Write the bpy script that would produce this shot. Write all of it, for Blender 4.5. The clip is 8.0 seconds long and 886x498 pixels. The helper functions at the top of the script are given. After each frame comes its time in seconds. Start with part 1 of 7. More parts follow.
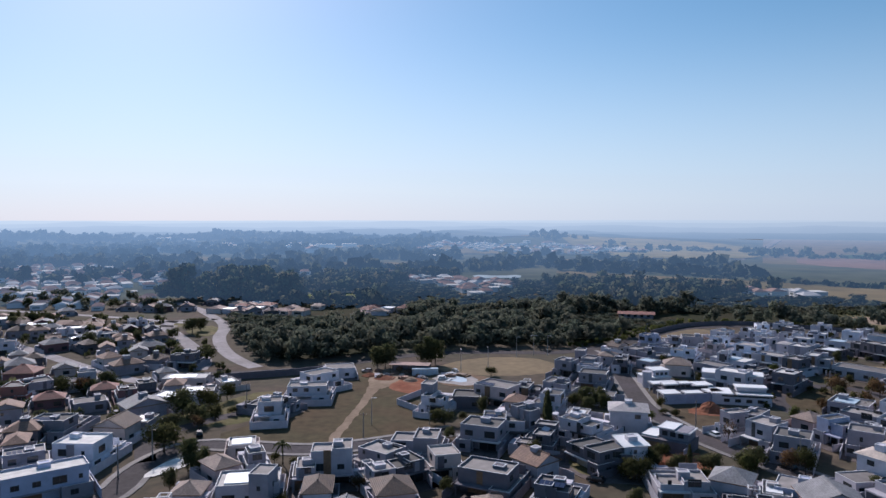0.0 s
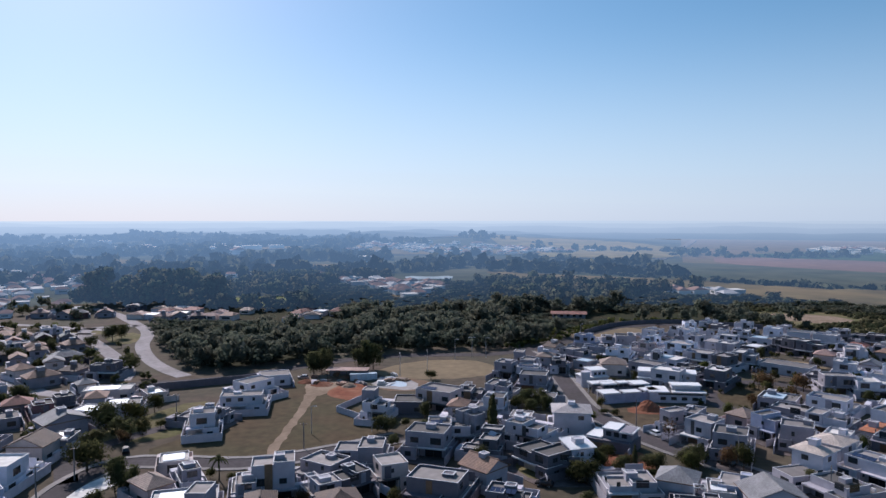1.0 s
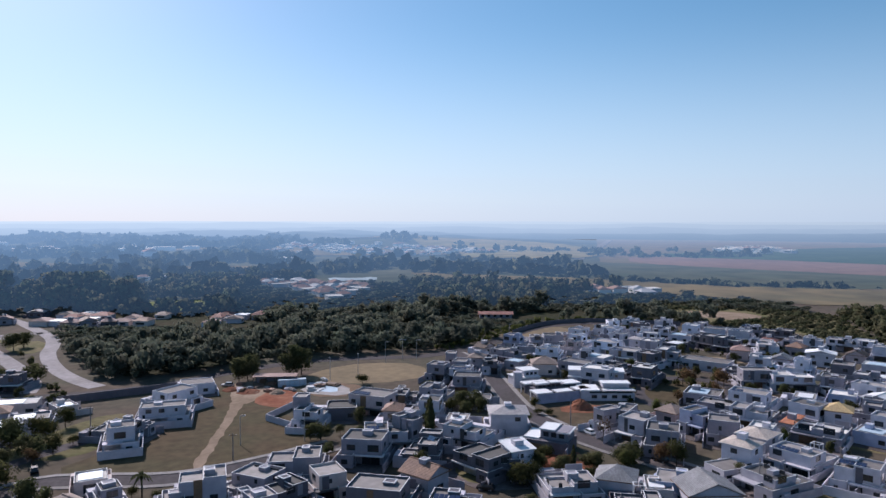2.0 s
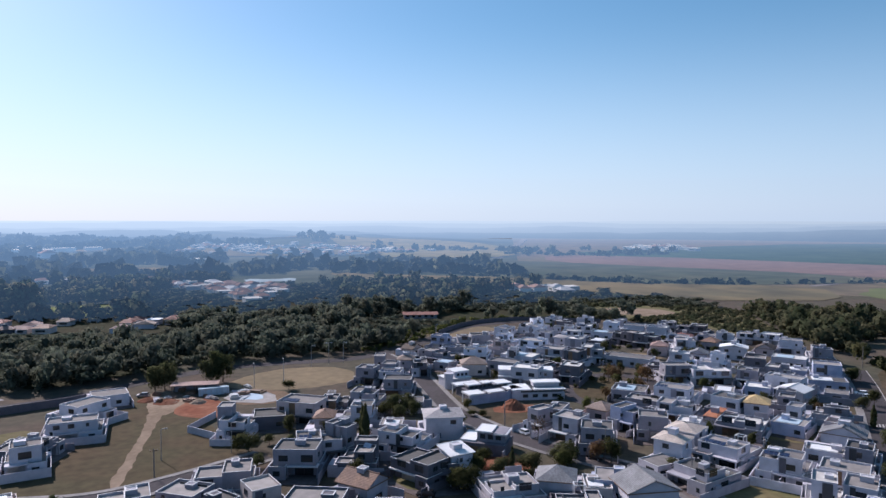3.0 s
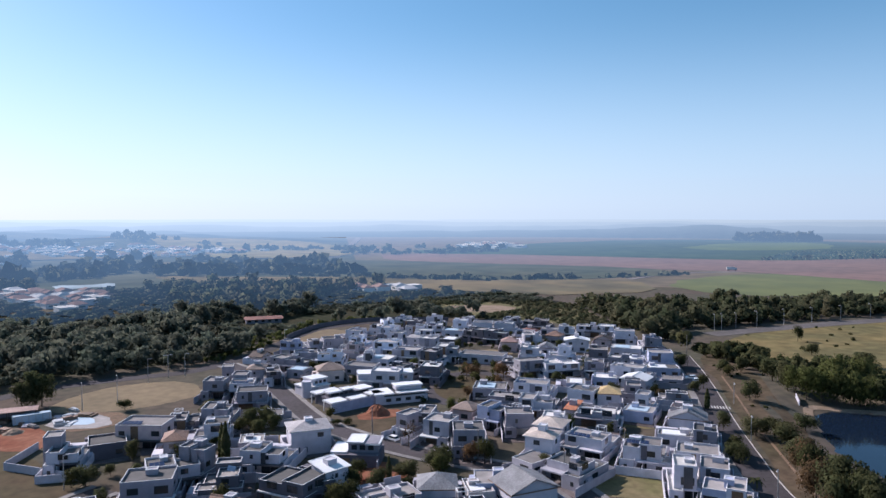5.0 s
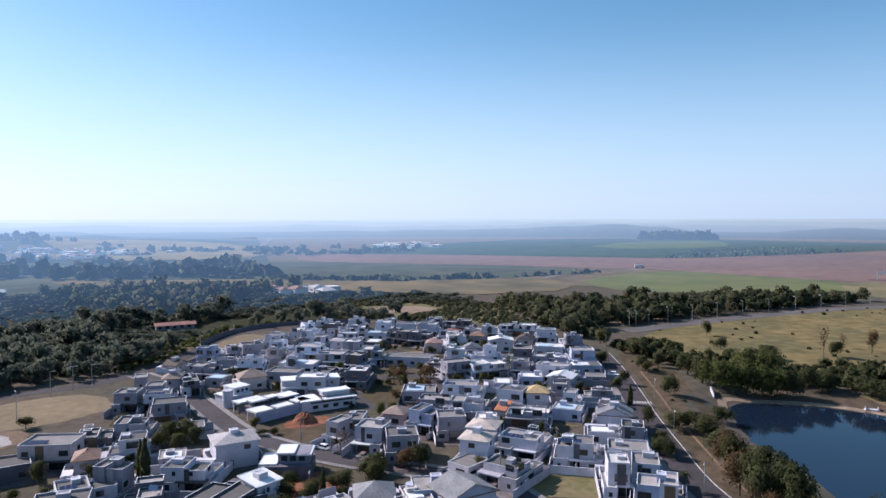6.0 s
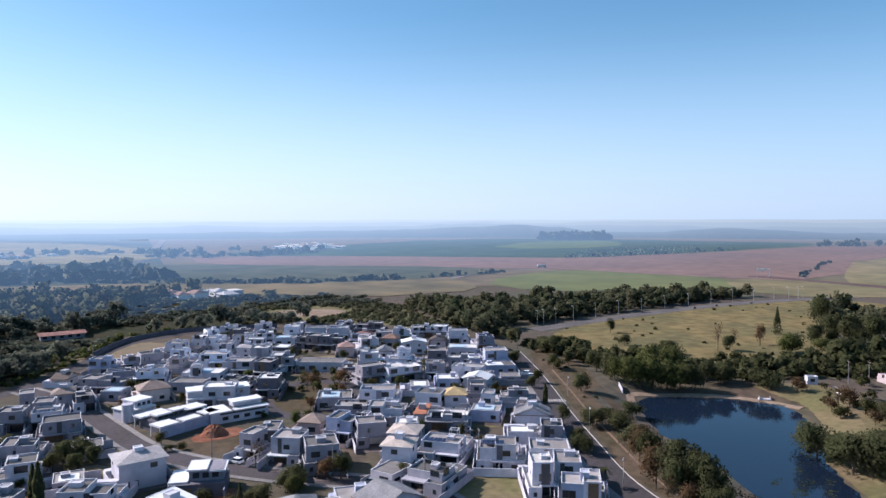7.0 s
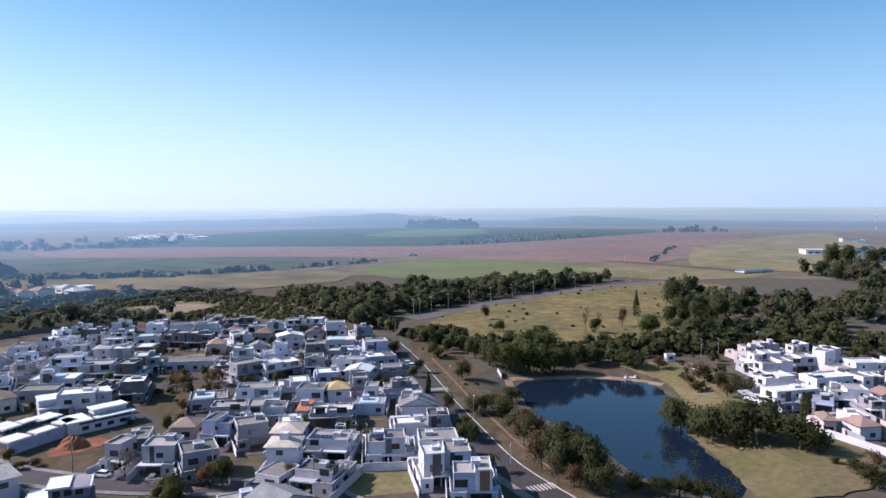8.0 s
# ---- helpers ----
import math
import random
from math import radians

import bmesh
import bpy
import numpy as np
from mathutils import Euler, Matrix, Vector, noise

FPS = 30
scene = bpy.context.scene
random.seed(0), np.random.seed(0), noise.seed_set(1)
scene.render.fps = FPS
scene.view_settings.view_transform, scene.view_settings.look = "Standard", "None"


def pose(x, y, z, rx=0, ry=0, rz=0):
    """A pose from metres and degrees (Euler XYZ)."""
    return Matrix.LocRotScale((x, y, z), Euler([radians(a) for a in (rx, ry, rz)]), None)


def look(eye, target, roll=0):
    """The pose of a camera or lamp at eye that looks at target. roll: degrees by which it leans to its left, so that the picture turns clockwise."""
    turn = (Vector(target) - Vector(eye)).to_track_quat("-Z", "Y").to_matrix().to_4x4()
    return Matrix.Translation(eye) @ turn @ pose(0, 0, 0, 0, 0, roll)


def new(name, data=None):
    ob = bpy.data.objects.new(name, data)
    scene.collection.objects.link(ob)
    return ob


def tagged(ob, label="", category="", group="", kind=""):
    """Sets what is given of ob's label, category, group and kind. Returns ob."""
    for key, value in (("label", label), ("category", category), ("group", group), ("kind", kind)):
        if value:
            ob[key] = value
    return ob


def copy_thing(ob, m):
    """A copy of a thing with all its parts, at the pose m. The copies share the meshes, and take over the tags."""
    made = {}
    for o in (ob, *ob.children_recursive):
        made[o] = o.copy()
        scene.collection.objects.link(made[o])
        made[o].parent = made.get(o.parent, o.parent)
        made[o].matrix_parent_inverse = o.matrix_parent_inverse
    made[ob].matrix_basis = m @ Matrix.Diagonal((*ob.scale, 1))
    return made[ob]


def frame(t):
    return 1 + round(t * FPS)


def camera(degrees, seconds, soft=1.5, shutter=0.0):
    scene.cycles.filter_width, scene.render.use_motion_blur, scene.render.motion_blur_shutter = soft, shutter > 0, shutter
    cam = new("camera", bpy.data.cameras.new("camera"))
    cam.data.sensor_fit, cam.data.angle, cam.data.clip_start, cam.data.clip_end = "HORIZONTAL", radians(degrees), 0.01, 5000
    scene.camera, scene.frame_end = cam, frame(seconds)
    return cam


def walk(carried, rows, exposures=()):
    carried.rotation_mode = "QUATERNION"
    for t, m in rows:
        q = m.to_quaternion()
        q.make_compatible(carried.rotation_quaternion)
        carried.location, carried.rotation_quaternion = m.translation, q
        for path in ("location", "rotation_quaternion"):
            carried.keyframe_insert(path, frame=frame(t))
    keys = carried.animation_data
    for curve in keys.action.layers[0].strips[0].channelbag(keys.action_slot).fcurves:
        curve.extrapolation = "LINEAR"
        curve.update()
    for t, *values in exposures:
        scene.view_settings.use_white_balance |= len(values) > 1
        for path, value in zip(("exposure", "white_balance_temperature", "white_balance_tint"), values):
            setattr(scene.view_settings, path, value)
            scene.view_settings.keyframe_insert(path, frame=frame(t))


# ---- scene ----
# ---- camera and its way ----
cam = camera(65.656, 8.0, soft=1.5)
PATH = [
    (0, pose(-0.0, 0.0, 60.37, 87.483, 0.041, 0.003)),
    (0.5, pose(-2.09, 2.19, 60.69, 87.488, 0.048, -2.973)),
    (1, pose(-4.17, 4.33, 60.78, 87.518, 0.026, -6.042)),
    (1.5, pose(-6.08, 6.37, 60.77, 87.558, -0.044, -9.311)),
    (3, pose(-11.65, 13.66, 61.12, 87.519, -0.078, -19.684)),
    (3.5, pose(-13.42, 16.24, 61.29, 87.477, -0.063, -23.225)),
    (4, pose(-15.1, 18.96, 61.36, 87.447, 0.018, -26.727)),
    (4.5, pose(-16.3, 21.56, 61.45, 87.426, -0.005, -30.193)),
    (6, pose(-19.64, 29.47, 62.19, 87.369, 0.063, -40.958)),
    (6.5, pose(-20.21, 32.24, 62.25, 87.399, 0.083, -44.656)),
    (7, pose(-20.83, 35.0, 62.44, 87.416, 0.072, -49.115)),
    (7.5, pose(-21.17, 37.71, 62.89, 87.303, 0.092, -54.937)),
    (8, pose(-21.29, 40.4, 62.95, 86.439, 0.147, -60.149)),
]
# the clip's camera opens up as it turns away from the sun
walk(cam, PATH, exposures=[(0.0, 0.1, 6000, 21), (1.5, 0.18, 6000, 21), (4.5, 0.46, 6000, 21), (6.5, 0.62, 6000, 21), (8.0, 0.72, 6000, 21)])

# ---- sky and sun ----
SUN_AZIMUTH, SUN_HEIGHT = 24.0, 35.0      # degrees to the left of +y, and above the horizon
world = bpy.data.worlds.new("sky")
scene.world = world
world.use_nodes = True
wn, wl = world.node_tree.nodes, world.node_tree.links
sky = wn.new("ShaderNodeTexSky")
sky.sky_type, sky.sun_disc = "NISHITA", False
sky.sun_elevation, sky.sun_rotation = radians(SUN_HEIGHT), radians(-SUN_AZIMUTH)
sky.altitude, sky.air_density, sky.dust_density, sky.ozone_density = 600, 1.0, 1.0, 3.5
wn["Background"].inputs[1].default_value = 0.087
# summer-dry haze whitens the lower sky all round
deep = wn.new("ShaderNodeHueSaturation")
deep.inputs["Hue"].default_value, deep.inputs["Saturation"].default_value = 0.478, 1.22
wl.new(sky.outputs[0], deep.inputs["Color"])
way, split = wn.new("ShaderNodeTexCoord"), wn.new("ShaderNodeSeparateXYZ")
wl.new(way.outputs["Generated"], split.inputs[0])
haze = wn.new("ShaderNodeMapRange")
haze.interpolation_type = "SMOOTHSTEP"
haze.inputs["From Min"].default_value, haze.inputs["From Max"].default_value = -0.02, 0.3
haze.inputs["To Min"].default_value, haze.inputs["To Max"].default_value = 0.8, 0.1
wl.new(split.outputs["Z"], haze.inputs["Value"])
veil = wn.new("ShaderNodeMix")
veil.data_type = "RGBA"
sunny = wn.new("ShaderNodeVectorMath")
sunny.operation = "DOT_PRODUCT"
sunny.inputs[1].default_value = (-math.sin(radians(SUN_AZIMUTH)), math.cos(radians(SUN_AZIMUTH)), 0)
wl.new(way.outputs["Generated"], sunny.inputs[0])
glare = wn.new("ShaderNodeMapRange")
glare.inputs["From Min"].default_value, glare.inputs["From Max"].default_value = -0.8, 1.0
glare.inputs["To Min"].default_value, glare.inputs["To Max"].default_value = 0.0, 1.0
wl.new(sunny.outputs["Value"], glare.inputs["Value"])
bright = wn.new("ShaderNodeMix")
bright.data_type = "RGBA"
bright.inputs["A"].default_value, bright.inputs["B"].default_value = (3.1, 4.55, 6.2, 1), (6.9, 8.4, 9.1, 1)
wl.new(glare.outputs["Result"], bright.inputs["Factor"])
wl.new(bright.outputs["Result"], veil.inputs["B"])
wl.new(haze.outputs["Result"], veil.inputs["Factor"])
wl.new(deep.outputs["Color"], veil.inputs["A"])
wl.new(veil.outputs["Result"], wn["Background"].inputs[0])

sun_lamp = bpy.data.lights.new("sun", "SUN")
sun_lamp.energy, sun_lamp.angle, sun_lamp.color = 5.0, radians(0.6), (1.0, 0.92, 0.82)
a, e = radians(SUN_AZIMUTH), radians(SUN_HEIGHT)
toward_sun = Vector((-math.sin(a) * math.cos(e), math.cos(a) * math.cos(e), math.sin(e)))
sun = new("sun", sun_lamp)
sun.matrix_world = look(toward_sun * 300 + Vector((100, 150, 0)), (100, 150, 0))

# ---- materials ----
def material(name, color, rough=0.8, metal=0.0, vary=0.25, grain=1.0, spread=0.12, bump=0.0, second=None, broad=0.12, spec=0.35,
             sheen=0.0, blotch=0.5, island=0.0):
    """A procedural surface: base colour with fine grain (scale per metre), broad stains, chance per object or island, and a fine relief."""
    mat = bpy.data.materials.new(name)
    mat.use_nodes = True
    n, l = mat.node_tree.nodes, mat.node_tree.links
    b = n["Principled BSDF"]
    b.inputs["Roughness"].default_value, b.inputs["Metallic"].default_value = rough, metal
    b.inputs["Specular IOR Level"].default_value = spec
    # blue-tinted sheen imitates haze over ground and leaves at grazing angles
    if sheen:
        b.inputs["Sheen Weight"].default_value = sheen
        b.inputs["Sheen Roughness"].default_value = 0.6
        b.inputs["Sheen Tint"].default_value = (0.6, 0.8, 1.0, 1)
    geo = n.new("ShaderNodeNewGeometry")
    fine, wide = n.new("ShaderNodeTexNoise"), n.new("ShaderNodeTexNoise")
    fine.inputs["Scale"].default_value, fine.inputs["Detail"].default_value = grain, 5
    wide.inputs["Scale"].default_value, wide.inputs["Detail"].default_value = broad, 4
    for node in (fine, wide):
        l.new(geo.outputs["Position"], node.inputs["Vector"])
    mix = n.new("ShaderNodeMix")
    mix.data_type = "RGBA"
    other = second or tuple(c * (1 - vary) for c in color)
    mix.inputs["A"].default_value, mix.inputs["B"].default_value = (*color, 1), (*other, 1)
    ramp = n.new("ShaderNodeMapRange")
    ramp.inputs["From Min"].default_value, ramp.inputs["From Max"].default_value = blotch - 0.14, blotch + 0.14
    l.new(wide.outputs["Fac"], ramp.inputs["Value"])
    l.new(ramp.outputs["Result"], mix.inputs["Factor"])
    hsv = n.new("ShaderNodeHueSaturation")
    l.new(mix.outputs["Result"], hsv.inputs["Color"])
    spot = n.new("ShaderNodeMapRange")
    spot.inputs["From Min"].default_value, spot.inputs["From Max"].default_value = 0.3, 0.7
    spot.inputs["To Min"].default_value, spot.inputs["To Max"].default_value = 1 - vary, 1 + vary * 0.6
    l.new(fine.outputs["Fac"], spot.inputs["Value"])
    info = n.new("ShaderNodeObjectInfo")
    chance = n.new("ShaderNodeMapRange")
    chance.inputs["To Min"].default_value, chance.inputs["To Max"].default_value = 1 - spread, 1 + spread
    l.new(geo.outputs["Random Per Island"] if island else info.outputs["Random"], chance.inputs["Value"])
    if island:
        chance.inputs["To Min"].default_value, chance.inputs["To Max"].default_value = 1 - island, 1 + island
    times = n.new("ShaderNodeMath")
    times.operation = "MULTIPLY"
    l.new(spot.outputs["Result"], times.inputs[0])
    l.new(chance.outputs["Result"], times.inputs[1])
    l.new(times.outputs["Value"], hsv.inputs["Value"])
    l.new(hsv.outputs["Color"], b.inputs["Base Color"])
    if bump:
        relief = n.new("ShaderNodeBump")
        relief.inputs["Strength"].default_value, relief.inputs["Distance"].default_value = 0.6, bump
        l.new(fine.outputs["Fac"], relief.inputs["Height"])
        l.new(relief.outputs["Normal"], b.inputs["Normal"])
    return mat


def tiled(name, color, second):
    """Roof tiles: courses of 0.35 m with relief, weathered in blotches."""
    mat = material(name, color, rough=0.75, second=second, grain=2.5, broad=0.35, vary=0.3, spread=0.08)
    n, l = mat.node_tree.nodes, mat.node_tree.links
    where = n.new("ShaderNodeTexCoord")
    wave = n.new("ShaderNodeTexWave")
    wave.inputs["Scale"].default_value, wave.inputs["Distortion"].default_value = 0.9, 0.6
    l.new(where.outputs["Object"], wave.inputs["Vector"])
    relief = n.new("ShaderNodeBump")
    relief.inputs["Strength"].default_value, relief.inputs["Distance"].default_value = 0.7, 0.08
    l.new(wave.outputs["Fac"], relief.inputs["Height"])
    l.new(relief.outputs["Normal"], n["Principled BSDF"].inputs["Normal"])
    return mat


def plaster(name, color):
    return material(name, color, rough=0.85, vary=0.1, grain=0.8, broad=0.25, spread=0.16, bump=0.01,
                    second=tuple(c * 0.84 for c in color))


WALL = {
    "white": plaster("white_render", (0.53, 0.51, 0.56)), "light": plaster("pale_grey_render", (0.36, 0.345, 0.385)),
    "grey": plaster("grey_render", (0.26, 0.245, 0.28)), "dark": plaster("charcoal_render", (0.12, 0.112, 0.132)),
    "blue": plaster("bluish_white_render", (0.382, 0.407, 0.53)), "peach": plaster("sand_render", (0.502, 0.407, 0.406)),
    "beige": plaster("beige_render", (0.553, 0.475, 0.451)), "mint": plaster("greenish_white_render", (0.663, 0.678, 0.766)),
    "brick": plaster("brick_red_render", (0.301, 0.125, 0.101)), "dkred": plaster("dark_red_render", (0.17, 0.0872, 0.0902)),
}
ROOF = {
    "tan": tiled("tan_tiles", (0.27, 0.2, 0.165), (0.2, 0.15, 0.125)), "pale": tiled("pale_tiles", (0.5, 0.42, 0.36), (0.4, 0.34, 0.3)),
    "light": tiled("light_grey_tiles", (0.4, 0.37, 0.37), (0.31, 0.29, 0.29)), "grey": tiled("grey_tiles", (0.22, 0.22, 0.23), (0.16, 0.16, 0.17)),
    "brown": tiled("brown_tiles", (0.27, 0.16, 0.11), (0.2, 0.12, 0.09)), "dkbrown": tiled("dark_brown_tiles", (0.12, 0.08, 0.06), (0.09, 0.065, 0.055)),
    "orange": tiled("orange_tiles", (0.45, 0.17, 0.08), (0.34, 0.14, 0.08)), "red": tiled("red_tiles", (0.3, 0.12, 0.09), (0.22, 0.1, 0.08)),
    "pink": tiled("faded_red_tiles", (0.32, 0.2, 0.17), (0.25, 0.165, 0.145)), "yellow": tiled("yellow_tiles", (0.5, 0.36, 0.17), (0.4, 0.29, 0.16)),
    "white": material("white_sheet_roof", (0.7, 0.7, 0.7), rough=0.5, vary=0.08, grain=1.5, spread=0.05),
    "blue": material("blue_grey_sheet_roof", (0.42, 0.52, 0.6), rough=0.45, vary=0.1, grain=1.5, spread=0.05),
}
COPING = material("white_coping", (0.58, 0.57, 0.58), rough=0.7, vary=0.1, grain=1.2, spread=0.06)
SLABS = [material(f"roof_slab_{k}", c, rough=0.9, vary=0.2, grain=1.0, broad=0.5, spread=0.2, second=tuple(v * 0.78 for v in c))
         for k, c in (("white", (0.6, 0.58, 0.55)), ("pale", (0.3, 0.275, 0.262)), ("grey", (0.185, 0.17, 0.164)), ("dark", (0.105, 0.1, 0.097)))]
FRAME = material("dark_frame", (0.06, 0.06, 0.065), rough=0.5, vary=0.1)
GLASS = material("window_glass", (0.025, 0.03, 0.035), rough=0.08, vary=0.1, spec=0.6)
WOOD = material("timber", (0.2, 0.12, 0.07), rough=0.6, vary=0.3, grain=3)
PANEL = material("solar_panel", (0.02, 0.03, 0.07), rough=0.15, vary=0.1, spec=0.6)
METAL = material("galvanised_steel", (0.45, 0.46, 0.47), rough=0.45, metal=0.6, vary=0.15)
CONCRETE = material("concrete", (0.21, 0.195, 0.19), rough=0.9, vary=0.2, grain=1.4, broad=0.2, bump=0.01, second=(0.16, 0.148, 0.142))
PAVING = material("yard_paving", (0.14, 0.118, 0.118), rough=0.9, vary=0.3, grain=0.9, broad=0.15, spread=0.35, second=(0.095, 0.075, 0.07), spec=0.2)
ASPHALT = material("asphalt", (0.074, 0.065, 0.07), rough=0.95, vary=0.2, grain=0.8, broad=0.08, second=(0.06, 0.053, 0.054), bump=0.01, spec=0.12)
PALE_ROAD = material("dusty_road", (0.31, 0.285, 0.29), rough=0.95, vary=0.2, grain=0.5, broad=0.06, second=(0.24, 0.22, 0.22), spec=0.15)
HIGHWAY = material("highway_asphalt", (0.15, 0.135, 0.13), rough=0.95, vary=0.2, grain=0.5, broad=0.06, second=(0.11, 0.1, 0.098), spec=0.1)
PAINT = material("road_paint", (0.42, 0.4, 0.38), rough=0.8, vary=0.2, grain=2)
GROUND = material("dry_grass_and_soil", (0.082, 0.056, 0.037), rough=1.0, vary=0.35, grain=0.25, broad=0.03, second=(0.066, 0.058, 0.033), spec=0.1, sheen=0.04)
DRY = material("dry_lawn", (0.074, 0.053, 0.032), rough=1.0, vary=0.25, grain=0.35, broad=0.06, second=(0.066, 0.055, 0.031), spec=0.1)
LAWN = material("lawn", (0.1, 0.098, 0.042), rough=1.0, vary=0.25, grain=0.5, broad=0.09, second=(0.15, 0.122, 0.066), spec=0.1)
STRAW = material("straw_field", (0.2, 0.145, 0.08), rough=1.0, vary=0.2, grain=0.3, broad=0.05, second=(0.16, 0.118, 0.065), spec=0.1, sheen=0.05)
MEADOW = material("ochre_meadow", (0.16, 0.122, 0.054), rough=1.0, vary=0.35, grain=0.14, broad=0.03, second=(0.11, 0.096, 0.045), spec=0.1)
VERGE = material("worn_verge_grass", (0.115, 0.082, 0.055), rough=1.0, vary=0.35, grain=0.3, broad=0.06, second=(0.075, 0.06, 0.036), spec=0.1)
RED_SOIL = material("red_soil", (0.17, 0.06, 0.035), rough=1.0, vary=0.25, grain=0.6, broad=0.12, second=(0.22, 0.1, 0.062), spec=0.1, bump=0.05)
PATH_SOIL = material("pale_dust", (0.28, 0.21, 0.155), rough=1.0, vary=0.2, grain=0.6, broad=0.1, second=(0.21, 0.155, 0.11), spec=0.1)
GREEN_FIELD = material("green_pasture", (0.125, 0.145, 0.048), rough=1.0, vary=0.12, grain=0.08, broad=0.012, second=(0.1, 0.12, 0.045), spec=0.1, sheen=0.04)
TRODDEN = material("trodden_earth", (0.19, 0.125, 0.085), rough=1.0, vary=0.25, grain=0.8, broad=0.15, second=(0.14, 0.1, 0.07), spec=0.1)
FLOOR = material("dark_wood_floor", (0.04, 0.035, 0.02), rough=1.0, vary=0.4, grain=0.4, broad=0.05, second=(0.03, 0.034, 0.018), spec=0.05)
BARK = material("bark", (0.1, 0.075, 0.055), rough=0.95, vary=0.3, grain=3)


def leafy(name, color, second, sheen=0.0):
    mat = material(name, color, rough=1.0, vary=0.3, grain=0.9, broad=0.09, second=second, spec=0.04, island=0.12, sheen=sheen)
    # leaves let light through
    n, l = mat.node_tree.nodes, mat.node_tree.links
    b, out = n["Principled BSDF"], n["Material Output"]
    thin, both = n.new("ShaderNodeBsdfTranslucent"), n.new("ShaderNodeMixShader")
    l.new(b.inputs["Base Color"].links[0].from_socket, thin.inputs["Color"])
    both.inputs[0].default_value = 0.55
    l.new(b.outputs[0], both.inputs[1])
    l.new(thin.outputs[0], both.inputs[2])
    l.new(both.outputs[0], out.inputs["Surface"])
    return mat


LEAF = {
    "dark": leafy("dark_foliage", (0.072, 0.083, 0.038), (0.092, 0.092, 0.046)),
    "green": leafy("green_foliage", (0.085, 0.1, 0.034), (0.11, 0.12, 0.045)),
    "olive": leafy("olive_foliage", (0.075, 0.075, 0.03), (0.055, 0.06, 0.028)),
    "brown": leafy("withered_foliage", (0.14, 0.085, 0.045), (0.1, 0.07, 0.04)),
    # paler and bluer than the thicket: haze put into the leaf colour
    "forest": leafy("forest_foliage", (0.1, 0.122, 0.09), (0.125, 0.126, 0.092), sheen=0.05),
    "thicket": leafy("thicket_foliage", (0.072, 0.088, 0.048), (0.105, 0.1, 0.06)),
    "lily": leafy("lily_pads", (0.075, 0.095, 0.05), (0.055, 0.075, 0.04)),
}
WATER = material("lake_water", (0.007, 0.014, 0.028), rough=0.03, vary=0.1, grain=1.1, broad=0.02, spec=0.25, bump=0.015)


SUNWARD = Vector((-math.sin(radians(SUN_AZIMUTH)), math.cos(radians(SUN_AZIMUTH)), 0))


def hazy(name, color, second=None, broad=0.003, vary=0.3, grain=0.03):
    """Backdrop in the far distance: haze painted as emission and a dimmed base colour, growing with distance, strongest
    towards the sun.
    """
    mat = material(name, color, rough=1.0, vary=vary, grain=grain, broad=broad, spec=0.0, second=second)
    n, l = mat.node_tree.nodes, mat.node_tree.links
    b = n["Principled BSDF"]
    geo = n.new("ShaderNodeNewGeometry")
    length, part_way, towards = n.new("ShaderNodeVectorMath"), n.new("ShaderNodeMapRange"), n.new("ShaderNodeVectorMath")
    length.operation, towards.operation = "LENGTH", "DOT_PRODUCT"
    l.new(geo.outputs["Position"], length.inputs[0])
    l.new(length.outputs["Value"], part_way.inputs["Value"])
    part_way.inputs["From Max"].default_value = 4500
    glow_ramp, left = n.new("ShaderNodeValToRGB"), n.new("ShaderNodeValToRGB")
    for node in (glow_ramp, left):
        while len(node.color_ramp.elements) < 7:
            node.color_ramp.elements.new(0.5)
    for k, (d, share) in enumerate(HAZE_SHARE):
        for node in (glow_ramp, left):
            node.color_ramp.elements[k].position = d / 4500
        glow_ramp.color_ramp.elements[k].color = (*[s_ * c for s_, c in zip(share, HAZE_GLOW)], 1)
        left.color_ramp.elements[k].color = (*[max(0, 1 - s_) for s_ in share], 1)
    l.new(part_way.outputs["Result"], glow_ramp.inputs["Fac"])
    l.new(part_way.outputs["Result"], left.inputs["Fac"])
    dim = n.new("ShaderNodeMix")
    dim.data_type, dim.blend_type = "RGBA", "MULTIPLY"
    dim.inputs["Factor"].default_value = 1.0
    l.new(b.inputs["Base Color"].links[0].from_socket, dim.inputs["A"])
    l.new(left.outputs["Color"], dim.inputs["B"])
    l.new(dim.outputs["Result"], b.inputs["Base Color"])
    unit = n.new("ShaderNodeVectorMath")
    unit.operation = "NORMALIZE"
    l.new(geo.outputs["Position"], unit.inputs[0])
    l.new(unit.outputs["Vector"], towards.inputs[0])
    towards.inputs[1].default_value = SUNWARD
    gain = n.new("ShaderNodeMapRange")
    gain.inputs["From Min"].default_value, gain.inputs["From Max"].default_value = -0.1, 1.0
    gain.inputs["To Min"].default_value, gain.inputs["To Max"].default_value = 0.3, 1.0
    # past 1500 m the painted glow turns more even, to meet the horizon sky
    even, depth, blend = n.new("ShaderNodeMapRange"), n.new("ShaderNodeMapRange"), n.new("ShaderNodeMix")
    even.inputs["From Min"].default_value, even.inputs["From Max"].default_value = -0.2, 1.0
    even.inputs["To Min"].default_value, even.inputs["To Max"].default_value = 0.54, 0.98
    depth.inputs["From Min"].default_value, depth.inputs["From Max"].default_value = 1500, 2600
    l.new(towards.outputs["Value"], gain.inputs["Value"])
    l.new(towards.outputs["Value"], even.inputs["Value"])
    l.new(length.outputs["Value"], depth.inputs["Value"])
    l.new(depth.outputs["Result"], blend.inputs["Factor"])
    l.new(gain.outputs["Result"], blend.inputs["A"])
